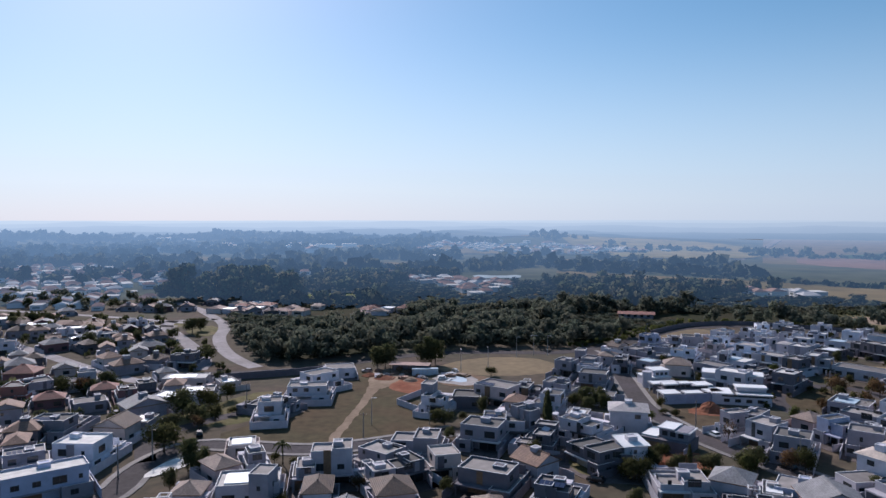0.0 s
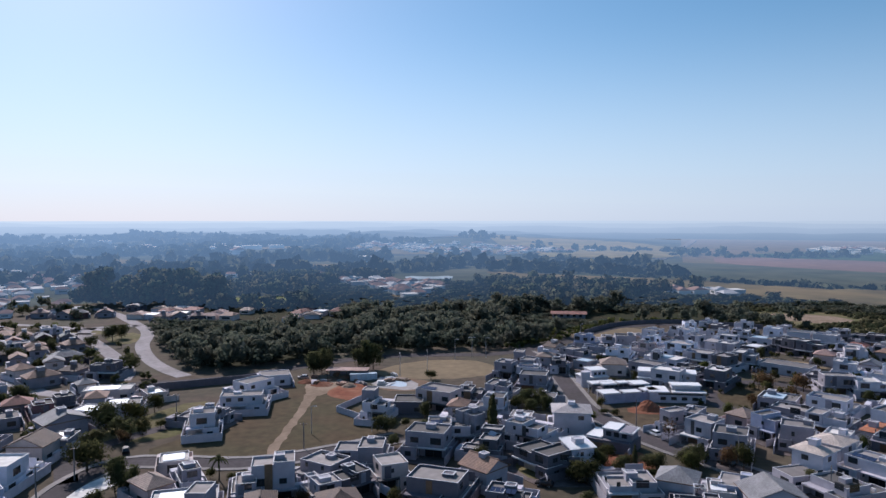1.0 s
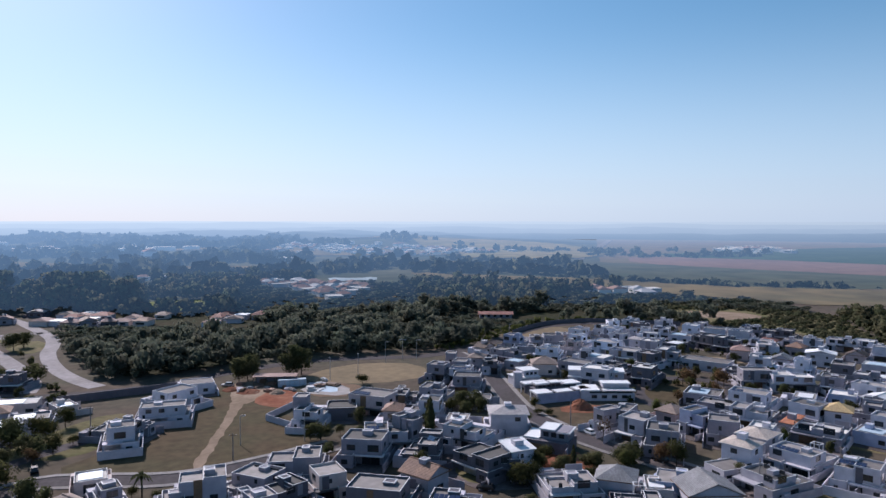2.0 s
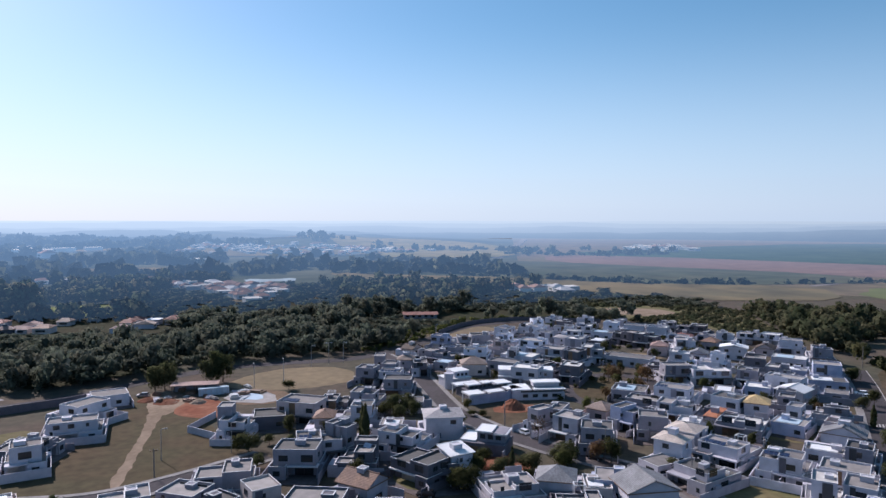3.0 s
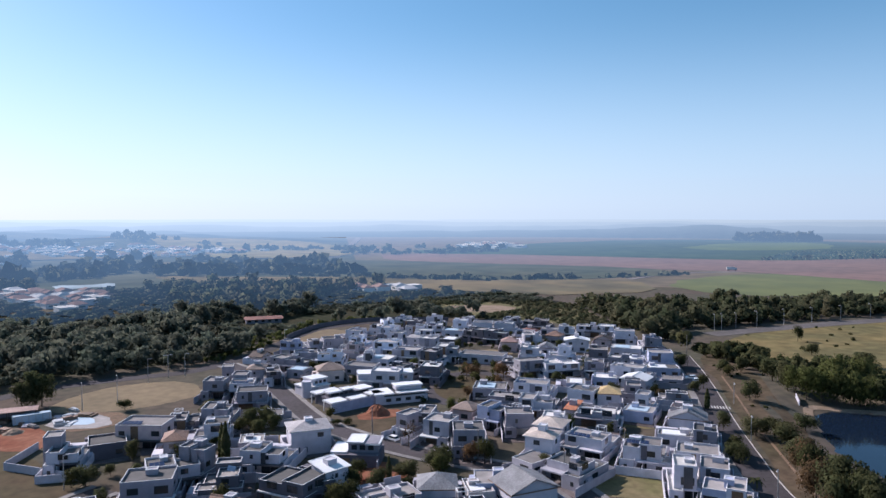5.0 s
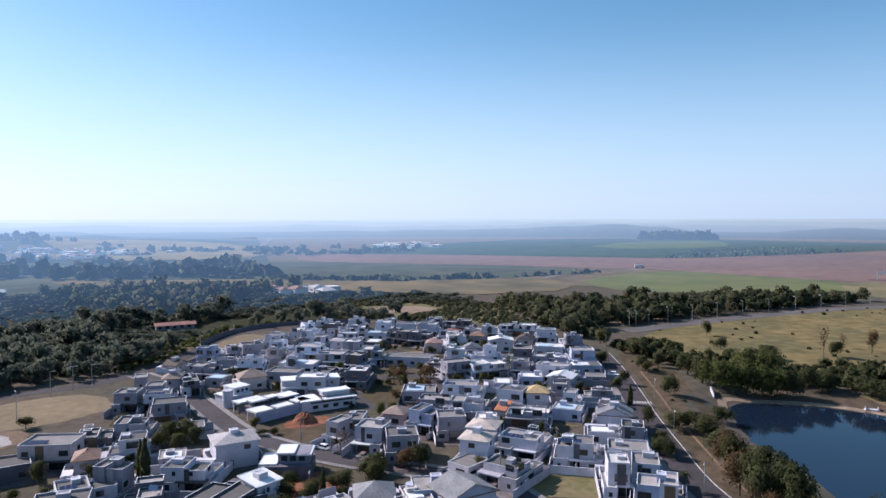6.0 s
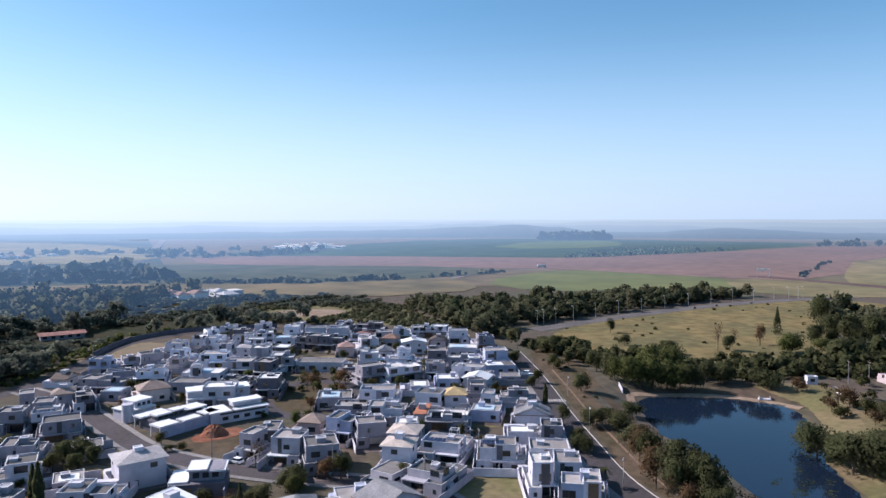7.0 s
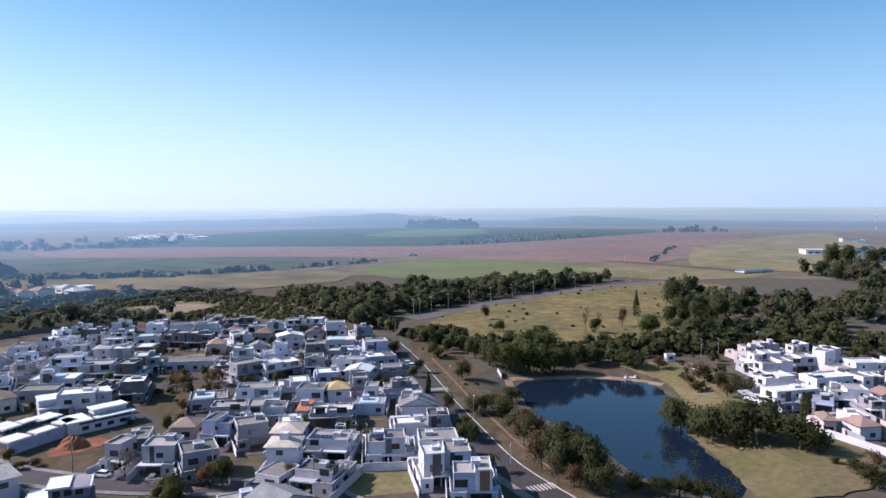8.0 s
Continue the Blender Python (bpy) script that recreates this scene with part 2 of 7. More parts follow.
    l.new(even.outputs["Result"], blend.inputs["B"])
    l.new(glow_ramp.outputs["Color"], b.inputs["Emission Color"])
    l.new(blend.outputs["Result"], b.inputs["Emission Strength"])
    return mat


HAZE_GLOW = (0.52, 0.66, 0.78)
# painted haze by metres: share added as glow and taken off the base colour
HAZE_SHARE = ((0, (0, 0, 0)), (430, (0.022, 0.034, 0.05)), (750, (0.085, 0.122, 0.168)), (1200, (0.22, 0.3, 0.39)), (2000, (0.38, 0.48, 0.59)), (3000, (0.84, 0.86, 0.87)), (4500, (1.09, 1.05, 0.98)))
# each of these carries painted haze: emission over a dimmed base colour
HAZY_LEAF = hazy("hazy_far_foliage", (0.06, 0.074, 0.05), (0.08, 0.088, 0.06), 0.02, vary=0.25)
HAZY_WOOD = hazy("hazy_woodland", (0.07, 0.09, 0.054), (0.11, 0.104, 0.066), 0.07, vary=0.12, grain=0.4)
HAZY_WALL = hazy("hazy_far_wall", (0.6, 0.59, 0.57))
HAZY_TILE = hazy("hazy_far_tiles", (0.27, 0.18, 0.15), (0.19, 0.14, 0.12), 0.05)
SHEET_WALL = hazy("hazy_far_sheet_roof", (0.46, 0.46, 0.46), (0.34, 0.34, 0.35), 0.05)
PINK_FIELD = hazy("hazy_ploughed_red_field", (0.22, 0.142, 0.113), (0.18, 0.122, 0.1), 0.006, vary=0.2, grain=0.05)
CROP_FIELD = hazy("hazy_dark_green_crop", (0.035, 0.06, 0.028), (0.05, 0.075, 0.035), 0.01)
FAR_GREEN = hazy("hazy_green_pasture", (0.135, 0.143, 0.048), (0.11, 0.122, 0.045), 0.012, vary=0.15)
TAN_FIELD = hazy("hazy_tan_pasture", (0.165, 0.125, 0.06), (0.12, 0.1, 0.052), 0.012)
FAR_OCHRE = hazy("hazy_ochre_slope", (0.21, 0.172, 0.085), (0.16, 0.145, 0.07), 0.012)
# no gloss: the sky's reflection is painted in as a pale blue base
FAR_WATER = hazy("hazy_pale_blue_water", (0.3, 0.36, 0.39))
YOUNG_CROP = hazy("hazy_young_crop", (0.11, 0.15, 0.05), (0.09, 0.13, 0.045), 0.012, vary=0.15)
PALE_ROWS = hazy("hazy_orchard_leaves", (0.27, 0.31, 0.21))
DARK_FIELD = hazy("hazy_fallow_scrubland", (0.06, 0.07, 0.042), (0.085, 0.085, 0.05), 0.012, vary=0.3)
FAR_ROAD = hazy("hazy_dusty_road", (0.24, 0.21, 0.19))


# ---- building blocks ----
class Shape:
    """Corners and faces of one mesh."""

    def __init__(self):
        self.v, self.f = [], []

    def face(self, *corners):
        k = len(self.v)
        self.v += corners
        self.f.append(tuple(range(k, k + len(corners))))

    def box(self, x0, y0, z0, x1, y1, z1):
        k = len(self.v)
        self.v += [(x0, y0, z0), (x1, y0, z0), (x1, y1, z0), (x0, y1, z0), (x0, y0, z1), (x1, y0, z1), (x1, y1, z1), (x0, y1, z1)]
        self.f += [tuple(k + i for i in q) for q in ((0, 3, 2, 1), (4, 5, 6, 7), (0, 1, 5, 4), (1, 2, 6, 5), (2, 3, 7, 6), (3, 0, 4, 7))]
        return self

    def ring(self, x0, y0, x1, y1, z0, z1, t):
        """A rim of thickness t round a rectangle, four butted bars."""
        self.box(x0, y0, z0, x1, y0 + t, z1)
        self.box(x0, y1 - t, z0, x1, y1, z1)
        self.box(x0, y0 + t, z0, x0 + t, y1 - t, z1)
        return self.box(x1 - t, y0 + t, z0, x1, y1 - t, z1)

    def tube(self, points, radii, sides=7):
        """A tapering tube through points."""
        k = len(self.v)
        for (p, r) in zip(points, radii):
            for i in range(sides):
                w = 2 * math.pi * i / sides
                self.v.append((p[0] + r * math.cos(w), p[1] + r * math.sin(w), p[2]))
        for s in range(len(points) - 1):
            for i in range(sides):
                j = (i + 1) % sides
                self.f.append((k + s * sides + i, k + s * sides + j, k + (s + 1) * sides + j, k + (s + 1) * sides + i))
        top = k + (len(points) - 1) * sides
        self.f.append(tuple(range(top, top + sides)))
        return self

    def mesh(self, name, mat):
        me = bpy.data.meshes.new(name)
        me.from_pydata(self.v, [], self.f)
        me.materials.append(mat)
        return me


def part(name, shape, mat, parent=None, label="", m=None):
    """One mesh object, under a thing or a part."""
    me = shape if isinstance(shape, bpy.types.Mesh) else shape.mesh(name, mat)
    ob = new(name, me)
    if parent:
        ob.parent = parent
    if m:
        ob.matrix_basis = m
    if label:
        ob["label"] = label
    return ob


def quads_mesh(name, corners, mat, swell=None):
    """A mesh of loose quads from an array (n, 4, 3); swell gives each the crown's rounded normal."""
    if swell is not None:
        face = np.cross(corners[:, 1] - corners[:, 0], corners[:, 3] - corners[:, 0])
        corners = np.where((np.sum(face * swell, 1) < 0)[:, None, None], corners[:, ::-1], corners)
    n = len(corners)
    me = bpy.data.meshes.new(name)
    me.vertices.add(n * 4)
    me.vertices.foreach_set("co", np.ascontiguousarray(corners, dtype=np.float32).ravel())
    me.loops.add(n * 4)
    me.loops.foreach_set("vertex_index", np.arange(n * 4, dtype=np.int32))
    me.polygons.add(n)
    me.polygons.foreach_set("loop_start", np.arange(0, n * 4, 4, dtype=np.int32))
    me.update(calc_edges=True)
    me.validate()
    me.materials.append(mat)
    if swell is not None:
        me.polygons.foreach_set("use_smooth", np.ones(n, dtype=bool))
        unit = swell / np.linalg.norm(swell, axis=1)[:, None]
        me.normals_split_custom_set(np.repeat(unit, 4, axis=0).tolist())
    return me


def smooth_line(points, rounds=2, closed=False):
    """Chaikin's corner cutting."""
    pts = [Vector((*p, 0)) for p in points]
    for _ in range(rounds):
        out = [] if closed else [pts[0]]
        for i in range(len(pts) if closed else len(pts) - 1):
            p, q = pts[i], pts[(i + 1) % len(pts)]
            out += [p * 0.75 + q * 0.25, p * 0.25 + q * 0.75]
        pts = out if closed else out + [pts[-1]]
    return [(p.x, p.y) for p in pts]


def inside(x, y, poly):
    hit = False
    for i in range(len(poly)):
        (x0, y0), (x1, y1) = poly[i - 1], poly[i]
        if (y0 > y) != (y1 > y) and x < (x1 - x0) * (y - y0) / (y1 - y0) + x0:
            hit = not hit
    return hit


def edge_distance(x, y, poly):
    best = 1e9
    for i in range(len(poly)):
        (x0, y0), (x1, y1) = poly[i - 1], poly[i]
        dx, dy = x1 - x0, y1 - y0
        s = min(1, max(0, ((x - x0) * dx + (y - y0) * dy) / (dx * dx + dy * dy + 1e-9)))
        best = min(best, math.hypot(x - x0 - s * dx, y - y0 - s * dy))
    return best


# ---- the lie of the land ----
LAKE = smooth_line([(213, 146), (228, 123), (234, 112), (236, 98), (222, 90), (205, 84), (191, 79), (179, 74), (167, 68), (160, 62),
                    (153, 57), (141, 58), (142, 72), (147, 84), (156, 91), (167, 101), (174, 116), (185, 126)], 2, True)
POND = smooth_line([(352, 66), (372, 74), (380, 92), (362, 92), (346, 80)], 2, True)
BANK = 16.0


def land(x, y):
    """Height of the ground."""
    z = 0.0
    for shore, level, reach in ((LAKE, -3.0, BANK), (POND, -2.0, 10.0)):
        cx, cy = sum(p[0] for p in shore) / len(shore), sum(p[1] for p in shore) / len(shore)
        if abs(x - cx) < 100 and abs(y - cy) < 100:
            d = edge_distance(x, y, shore)
            if inside(x, y, shore):
                z = min(z, level - 0.2 - min(2.0, d * 0.25))
            elif d < reach:
                s = d / reach
                z = min(z, (level + 0.1) * (1 - s * s * (3 - 2 * s)))
    return z


def spaced(lo, hi, fine_lo, fine_hi, fine, finest_lo, finest_hi, finest):
    """Grid lines: fine in the middle, widening outwards to lo and hi."""
    c = list(np.arange(fine_lo, finest_lo, fine)) + list(np.arange(finest_lo, finest_hi, finest)) + list(np.arange(finest_hi, fine_hi, fine))
    step, v = fine, c[-1]
    while v < hi:
        step *= 1.22
        v += step
        c.append(min(v, hi))
    step, v = fine, c[0]
    while v > lo:
        step *= 1.22
        v -= step
        c.insert(0, max(v, lo))
    return c


gx = spaced(-4600, 4600, -260, 420, 12, 120, 268, 2.5)
gy = spaced(-4600, 4600, 0, 480, 12, 34, 168, 2.5)
ground_shape = Shape()
ground_shape.v = [(x, y, land(x, y)) for y in gy for x in gx]
ground_shape.f = [(j * len(gx) + i, j * len(gx) + i + 1, (j + 1) * len(gx) + i + 1, (j + 1) * len(gx) + i)
                  for j in range(len(gy) - 1) for i in range(len(gx) - 1)]
ground = tagged(part("ground", ground_shape, GROUND), "dry brown grass and soil of the plain", "ground", kind="structure")
for poly in ground.data.polygons:
    poly.use_smooth = True

water_shape = Shape()
water_shape.face(*[(x, y, -3.0) for x, y in [(255, 155), (130, 155), (130, 48), (255, 48)]][::-1])
tagged(part("water", water_shape, WATER), "dark still lake reflecting the blue sky", "lake", kind="structure")
pond_shape = Shape()
pond_shape.face((340, 60, -2.0), (386, 60, -2.0), (386, 98, -2.0), (340, 98, -2.0))
tagged(part("water", pond_shape, WATER), "small pond between trees and meadow", "pond", kind="structure")


def ragged(pts, swing):
    """The outline with an uneven, natural edge."""
    out = []
    for i, p in enumerate(pts):
        q = pts[(i + 1) % len(pts)]
        n = max(1, int(math.hypot(q[0] - p[0], q[1] - p[1]) / (3 * swing)))
        for k in range(n):
            x, y = p[0] + (q[0] - p[0]) * k / n, p[1] + (q[1] - p[1]) * k / n
            s = 5 * swing
            out.append((x + swing * noise.noise(Vector((x / s, y / s, 1.7))), y + swing * noise.noise(Vector((x / s, y / s, 9.2)))))
    return out


def patch(name, outline, height, mat, label, category="field", rounds=1, drape=False):
    """A piece of ground with an outline of its own, laid over the sheet of ground."""
    reach = max(math.hypot(p[0] - outline[0][0], p[1] - outline[0][1]) for p in outline)
    pts = smooth_line(outline, rounds, True)
    if rounds:
        pts = ragged(pts, 0.8 if reach < 120 else reach * 0.018)
    bm = bmesh.new()
    face = bm.faces.new([bm.verts.new((x, y, 0)) for x, y in pts])
    bmesh.ops.triangulate(bm, faces=[face])
    if drape:
        bmesh.ops.subdivide_edges(bm, edges=[e for e in bm.edges if e.calc_length() > 6], cuts=3, use_grid_fill=True)
    for v in bm.verts:
        v.co.z = height + (land(v.co.x, v.co.y) if drape else 0)
    bmesh.ops.recalc_face_normals(bm, faces=bm.faces)
    if sum(f.normal.z for f in bm.faces) < 0:
        bmesh.ops.reverse_faces(bm, faces=bm.faces)
    me = bpy.data.meshes.new(name)
    bm.to_mesh(me)
    bm.free()
    me.materials.append(mat)
    return tagged(new(name, me), label, category, kind="structure")


def offset_line(pts, d):
    out = []
    for i, p in enumerate(pts):
        q, r = pts[max(i - 1, 0)], pts[min(i + 1, len(pts) - 1)]
        dx, dy = r[0] - q[0], r[1] - q[1]
        k = math.hypot(dx, dy) or 1
        out.append((p[0] - dy / k * d, p[1] + dx / k * d))
    return out


def strip(name, line, width, height, thick, mat, label, category, rounds=2, drape=False):
    """A band along a line, with its own thickness: roads, kerbs, walls, paths."""
    pts = smooth_line(line, rounds)
    left, right = offset_line(pts, width / 2), offset_line(pts, -width / 2)
    s = Shape()
    for (x, y), (u, w) in zip(left, right):
        za, zb = (land(x, y), land(u, w)) if drape else (0, 0)
        s.v += [(x, y, za + height - thick), (x, y, za + height), (u, w, zb + height), (u, w, zb + height - thick)]
    for i in range(len(pts) - 1):
        k = 4 * i
        for a_, b_ in ((0, 1), (1, 2), (2, 3)):
            s.f.append((k + a_, k + b_, k + 4 + b_, k + 4 + a_))
    s.f += [(3, 2, 1, 0), tuple(4 * (len(pts) - 1) + i for i in range(4))]
    me = s.mesh(name, mat)
    bm = bmesh.new()
    bm.from_mesh(me)
    bmesh.ops.recalc_face_normals(bm, faces=bm.faces)
    bm.to_mesh(me)
    bm.free()
    return tagged(new(name, me), label, category, kind="structure")


def road(line, width, mat=ASPHALT, label="grey asphalt residential street", kerbs=True, height=0.05, drape=False, walk_width=1.6):
    strip("road", line, width, height, 0.3, mat, label, "road", drape=drape)
    if kerbs:
        pts = smooth_line(line, 2)
        for side in (1, -1):
            strip("pavement", offset_line(pts, side * (width / 2 + walk_width / 2 + 0.01)), walk_width, height + 0.14, 0.4, CONCRETE,
                  "pale concrete pavement with raised kerb", "pavement", rounds=0, drape=drape)


# ---- fields and roads ----
patch("field", [(-66, 186), (-52, 205), (-44, 236), (-37, 268), (-18, 268), (-11, 228), (3, 203), (-8, 192), (-28, 182), (-46, 179)], 0.03, DRY,
      "mown dry brown grass field between houses")
patch("dirt_path", [(-32, 183), (-30, 200), (-27.3, 225), (-27, 250), (-21.5, 252), (-24.8, 225), (-27.4, 200), (-29, 183)], 0.05, PATH_SOIL,
      "pale worn dirt track across the dry field", "path")
patch("bare_soil", [(-28, 270), (-28, 248), (-23, 240), (-19, 246), (-14, 256), (-18, 272), (-25, 276)], 0.06, PATH_SOIL, "pale dusty earth at the end of the track", "soil")
patch("bare_soil", [(-21, 244), (-16, 256), (-12, 260), (-4, 253), (-4, 236), (-9, 233), (-16, 238)], 0.08, RED_SOIL, "bare red earth of a building site", "soil")
patch("field", [(-4, 276), (8, 292), (26, 299), (46, 292), (46, 268), (30, 262), (14, 262), (2, 268)], 0.03, STRAW, "straw-coloured dry grass field inside a bend")
patch("lawn", [(-84, 200), (-68, 235), (-56, 240), (-52, 214), (-62, 196)], 0.03, LAWN, "green lawn beside the white houses", "lawn")
patch("lawn", [(100, 145), (117, 129), (107, 116), (89, 136)], 0.04, LAWN, "walled green lawn with half of it in shade", "lawn", rounds=0)
patch("lawn", [(140, 172), (152, 160), (146, 152), (133, 166)], 0.04, LAWN, "green lawn between white houses", "lawn", rounds=1)
patch("lawn", [(108, 224), (118, 238), (136, 242), (140, 226), (130, 214), (114, 212)], 0.04, DRY, "dry grass island inside a street loop", "lawn")
patch("field", [(158, 266), (186, 262), (184, 276), (156, 284)], 0.04, STRAW, "dry straw-coloured vacant plot", rounds=1)
patch("field", [(172, 174), (184, 188), (196, 186), (186, 174), (178, 168)], 0.04, VERGE, "dry brown vacant plot beside the avenue", rounds=1)
patch("field", [(55, 206), (62, 200), (60, 190), (50, 200), (44, 212), (50, 216)], 0.04, STRAW, "dry grass vacant corner plot", rounds=1)
patch("bare_soil", [(68, 200), (72, 217), (92, 216), (94, 204), (84, 196)], 0.04, VERGE, "vacant plot of dry brownish grass", "soil", rounds=1)
patch("lawn", [(31.8, 172.3), (36.1, 175.7), (39.8, 158.1), (38.1, 156.4), (30.6, 161.7)], 0.12, LAWN, "wedge of olive lawn beside a dark house", "lawn", rounds=1)
patch("bare_soil", [(55.6, 174.8), (66.2, 175.7), (65.5, 168.3), (54.4, 164.4)], 0.12, RED_SOIL, "plot of bare red earth beside the street", "soil", rounds=1)
patch("bare_soil", [(52, 168), (64, 174), (68, 164), (54, 160)], 0.04, RED_SOIL, "vacant plot of bare reddish earth", "soil", rounds=1)
patch("field", [(96, 352), (118, 372), (140, 378), (150, 350), (128, 330), (108, 330)], 0.04, STRAW, "dry grass verge beside the curved road")
patch("field", [(245, 424), (283, 409), (286, 379), (245, 377)], 0.05, PATH_SOIL, "bare tan field beyond the last houses")
patch("lawn", [(-142, 372), (-134, 390), (-122, 376), (-119, 352), (-128, 350)], 0.04, LAWN, "green patch of grass between roads", "lawn")
patch("lawn", [(-200, 380), (-150, 400), (-140, 382), (-195, 366)], 0.04, LAWN, "long grass strip beside a pale road", "lawn")
patch("field", [(-300, 440), (-180, 408), (-150, 385), (-300, 405)], 0.04, DRY, "long dry grass strip between pale roads")
patch("lawn", [(-118, 552), (-67, 562), (-60, 482), (-95, 492)], 0.06, GREEN_FIELD, "green clearing in the wood", "lawn")
patch("verge", [(104, 64), (116, 84), (124, 96), (134, 108), (153, 126), (171, 144), (190, 161), (219, 188), (244, 214), (258, 214), (236, 180), (214, 160),
                (196, 142), (178, 126), (160, 112), (146, 97), (135, 80), (128, 60)], 0.05, VERGE, "dry brown grass verge between avenue and lake", "verge", rounds=1, drape=True)
strip("beach", [(204, 141.5), (213, 147), (221, 137), (229, 126.5), (234.5, 116), (236.5, 103), (234, 94)], 3.0, 0.18, 0.6, PATH_SOIL, "pale sandy bank at the lake", "beach", drape=True)
PARK = material("dry_park_grass", (0.165, 0.125, 0.072), rough=1.0, vary=0.22, grain=0.5, broad=0.07, second=(0.12, 0.108, 0.05), spec=0.1)
patch("lawn", [(188, 79), (171, 69), (157.5, 60), (146, 56), (138, 50), (150, 34), (172, 26), (190, 36), (184, 52), (190, 64)], 0.32, PARK, "mown dry grass park beside the lake", "lawn", drape=True)
patch("lawn", [(246, 116), (258, 104), (262, 88), (246, 76), (226, 64), (204, 58), (190, 66), (196, 76), (222, 86), (238, 94), (242, 104)], 0.3, PARK, "dry park grass behind the lake", "lawn", drape=True)
patch("meadow", [(312, 238), (420, 222), (490, 202), (566, 156), (556, 106), (450, 108), (392, 120), (336, 104), (312, 108), (286, 128), (266, 158), (264, 190), (276, 226)], 0.05, MEADOW,
      "ochre dry meadow on a gentle slope", "meadow")
# the backdrop fields glow a little: their materials have haze painted in
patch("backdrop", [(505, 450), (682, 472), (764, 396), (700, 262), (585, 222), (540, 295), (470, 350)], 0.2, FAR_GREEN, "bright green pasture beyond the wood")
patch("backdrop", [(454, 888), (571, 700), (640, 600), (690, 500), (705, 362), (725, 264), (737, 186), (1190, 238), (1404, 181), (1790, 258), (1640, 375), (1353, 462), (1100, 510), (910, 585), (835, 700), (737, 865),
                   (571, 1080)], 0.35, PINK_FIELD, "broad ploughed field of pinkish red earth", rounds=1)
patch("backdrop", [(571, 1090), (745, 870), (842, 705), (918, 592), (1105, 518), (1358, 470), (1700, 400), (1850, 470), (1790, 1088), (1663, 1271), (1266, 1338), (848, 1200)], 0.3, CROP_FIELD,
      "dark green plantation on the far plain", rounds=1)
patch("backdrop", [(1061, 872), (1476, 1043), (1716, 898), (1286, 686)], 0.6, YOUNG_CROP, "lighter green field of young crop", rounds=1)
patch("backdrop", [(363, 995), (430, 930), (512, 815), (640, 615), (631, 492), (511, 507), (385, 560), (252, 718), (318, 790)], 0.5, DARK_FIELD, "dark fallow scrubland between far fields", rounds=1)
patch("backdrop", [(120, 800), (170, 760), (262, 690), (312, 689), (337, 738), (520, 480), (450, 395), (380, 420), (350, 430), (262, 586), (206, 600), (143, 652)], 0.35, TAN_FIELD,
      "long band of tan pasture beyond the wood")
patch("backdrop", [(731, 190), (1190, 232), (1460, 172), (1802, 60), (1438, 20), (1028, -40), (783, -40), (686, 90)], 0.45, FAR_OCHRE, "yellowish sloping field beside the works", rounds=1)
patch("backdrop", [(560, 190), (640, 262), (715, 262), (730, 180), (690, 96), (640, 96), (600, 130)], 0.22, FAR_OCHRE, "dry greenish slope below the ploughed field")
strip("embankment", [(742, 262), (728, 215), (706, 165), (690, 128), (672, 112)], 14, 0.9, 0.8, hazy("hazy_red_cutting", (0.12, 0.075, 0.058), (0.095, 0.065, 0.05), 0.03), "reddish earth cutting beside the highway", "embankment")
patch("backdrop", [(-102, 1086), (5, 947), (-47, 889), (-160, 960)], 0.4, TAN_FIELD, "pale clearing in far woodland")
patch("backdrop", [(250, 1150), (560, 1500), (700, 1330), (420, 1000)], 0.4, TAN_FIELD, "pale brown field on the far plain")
patch("water", [(31, 740), (60, 722), (84, 738), (78, 690), (58, 702), (33, 684)], 0.3, FAR_WATER, "far pond painted matte pale blue for reflected sky", "pond")

patch("yard", [(-2, 246), (14, 244), (20, 258), (8, 266), (-2, 262)], 0.08, TRODDEN, "trodden earth yard of the building site", "yard")
patch("pavement", [(-70.5, 157), (-69.5, 166), (-66, 172), (-60, 173), (-58, 168), (-63, 165), (-66, 159)], 0.24, SLABS[0], "white concrete apron at the street corner", "pavement", rounds=1)
patch("slab", [(-6, 253), (1, 268), (14, 259), (12, 243)], 0.16, SLABS[1], "pale concrete slab of a leisure ground under construction", "slab", rounds=1)
patch("slab", [(-0.4, 254.4), (3.1, 261.9), (9.6, 257.4), (8.6, 249.4)], 0.2, ROOF["blue"], "pale blue painted pool basin on the slab", "slab", rounds=1)
KERB = material("worn_white_kerb", (0.42, 0.39, 0.37), rough=0.9, vary=0.25, grain=1.5)
AVENUE = [(92, 58), (104, 76), (114, 88), (121, 100), (130, 112), (148, 129.5), (166, 147.5), (185, 164.5), (214, 191.5), (240, 218.5)]
strip("road", AVENUE, 7.6, 0.06, 0.4, ASPHALT, "wide grey asphalt avenue along the park", "road")
strip("kerb", offset_line(smooth_line(AVENUE, 2), -3.95), 0.2, 0.2, 0.5, KERB, "white painted kerb of the avenue", "kerb", rounds=0)
strip("kerb", offset_line(smooth_line(AVENUE, 2), 3.95), 0.3, 0.2, 0.5, CONCRETE, "concrete kerb of the avenue", "kerb", rounds=0)
strip("pavement", offset_line(smooth_line(AVENUE, 2), 5.1), 2.0, 0.2, 0.5, CONCRETE, "concrete pavement in front of the houses", "pavement", rounds=0)
strip("footpath", offset_line(smooth_line(AVENUE[3:9], 2), -9.5), 0.7, 0.1, 0.3, TRODDEN, "worn earth footpath on the verge", "path", rounds=0, drape=True)

STREET = [(66, 312), (70, 285), (69, 262), (66, 236), (64, 214), (69, 192), (76, 174), (84, 160), (92, 146), (93, 132), (84, 116)]
road(STREET, 6.5)
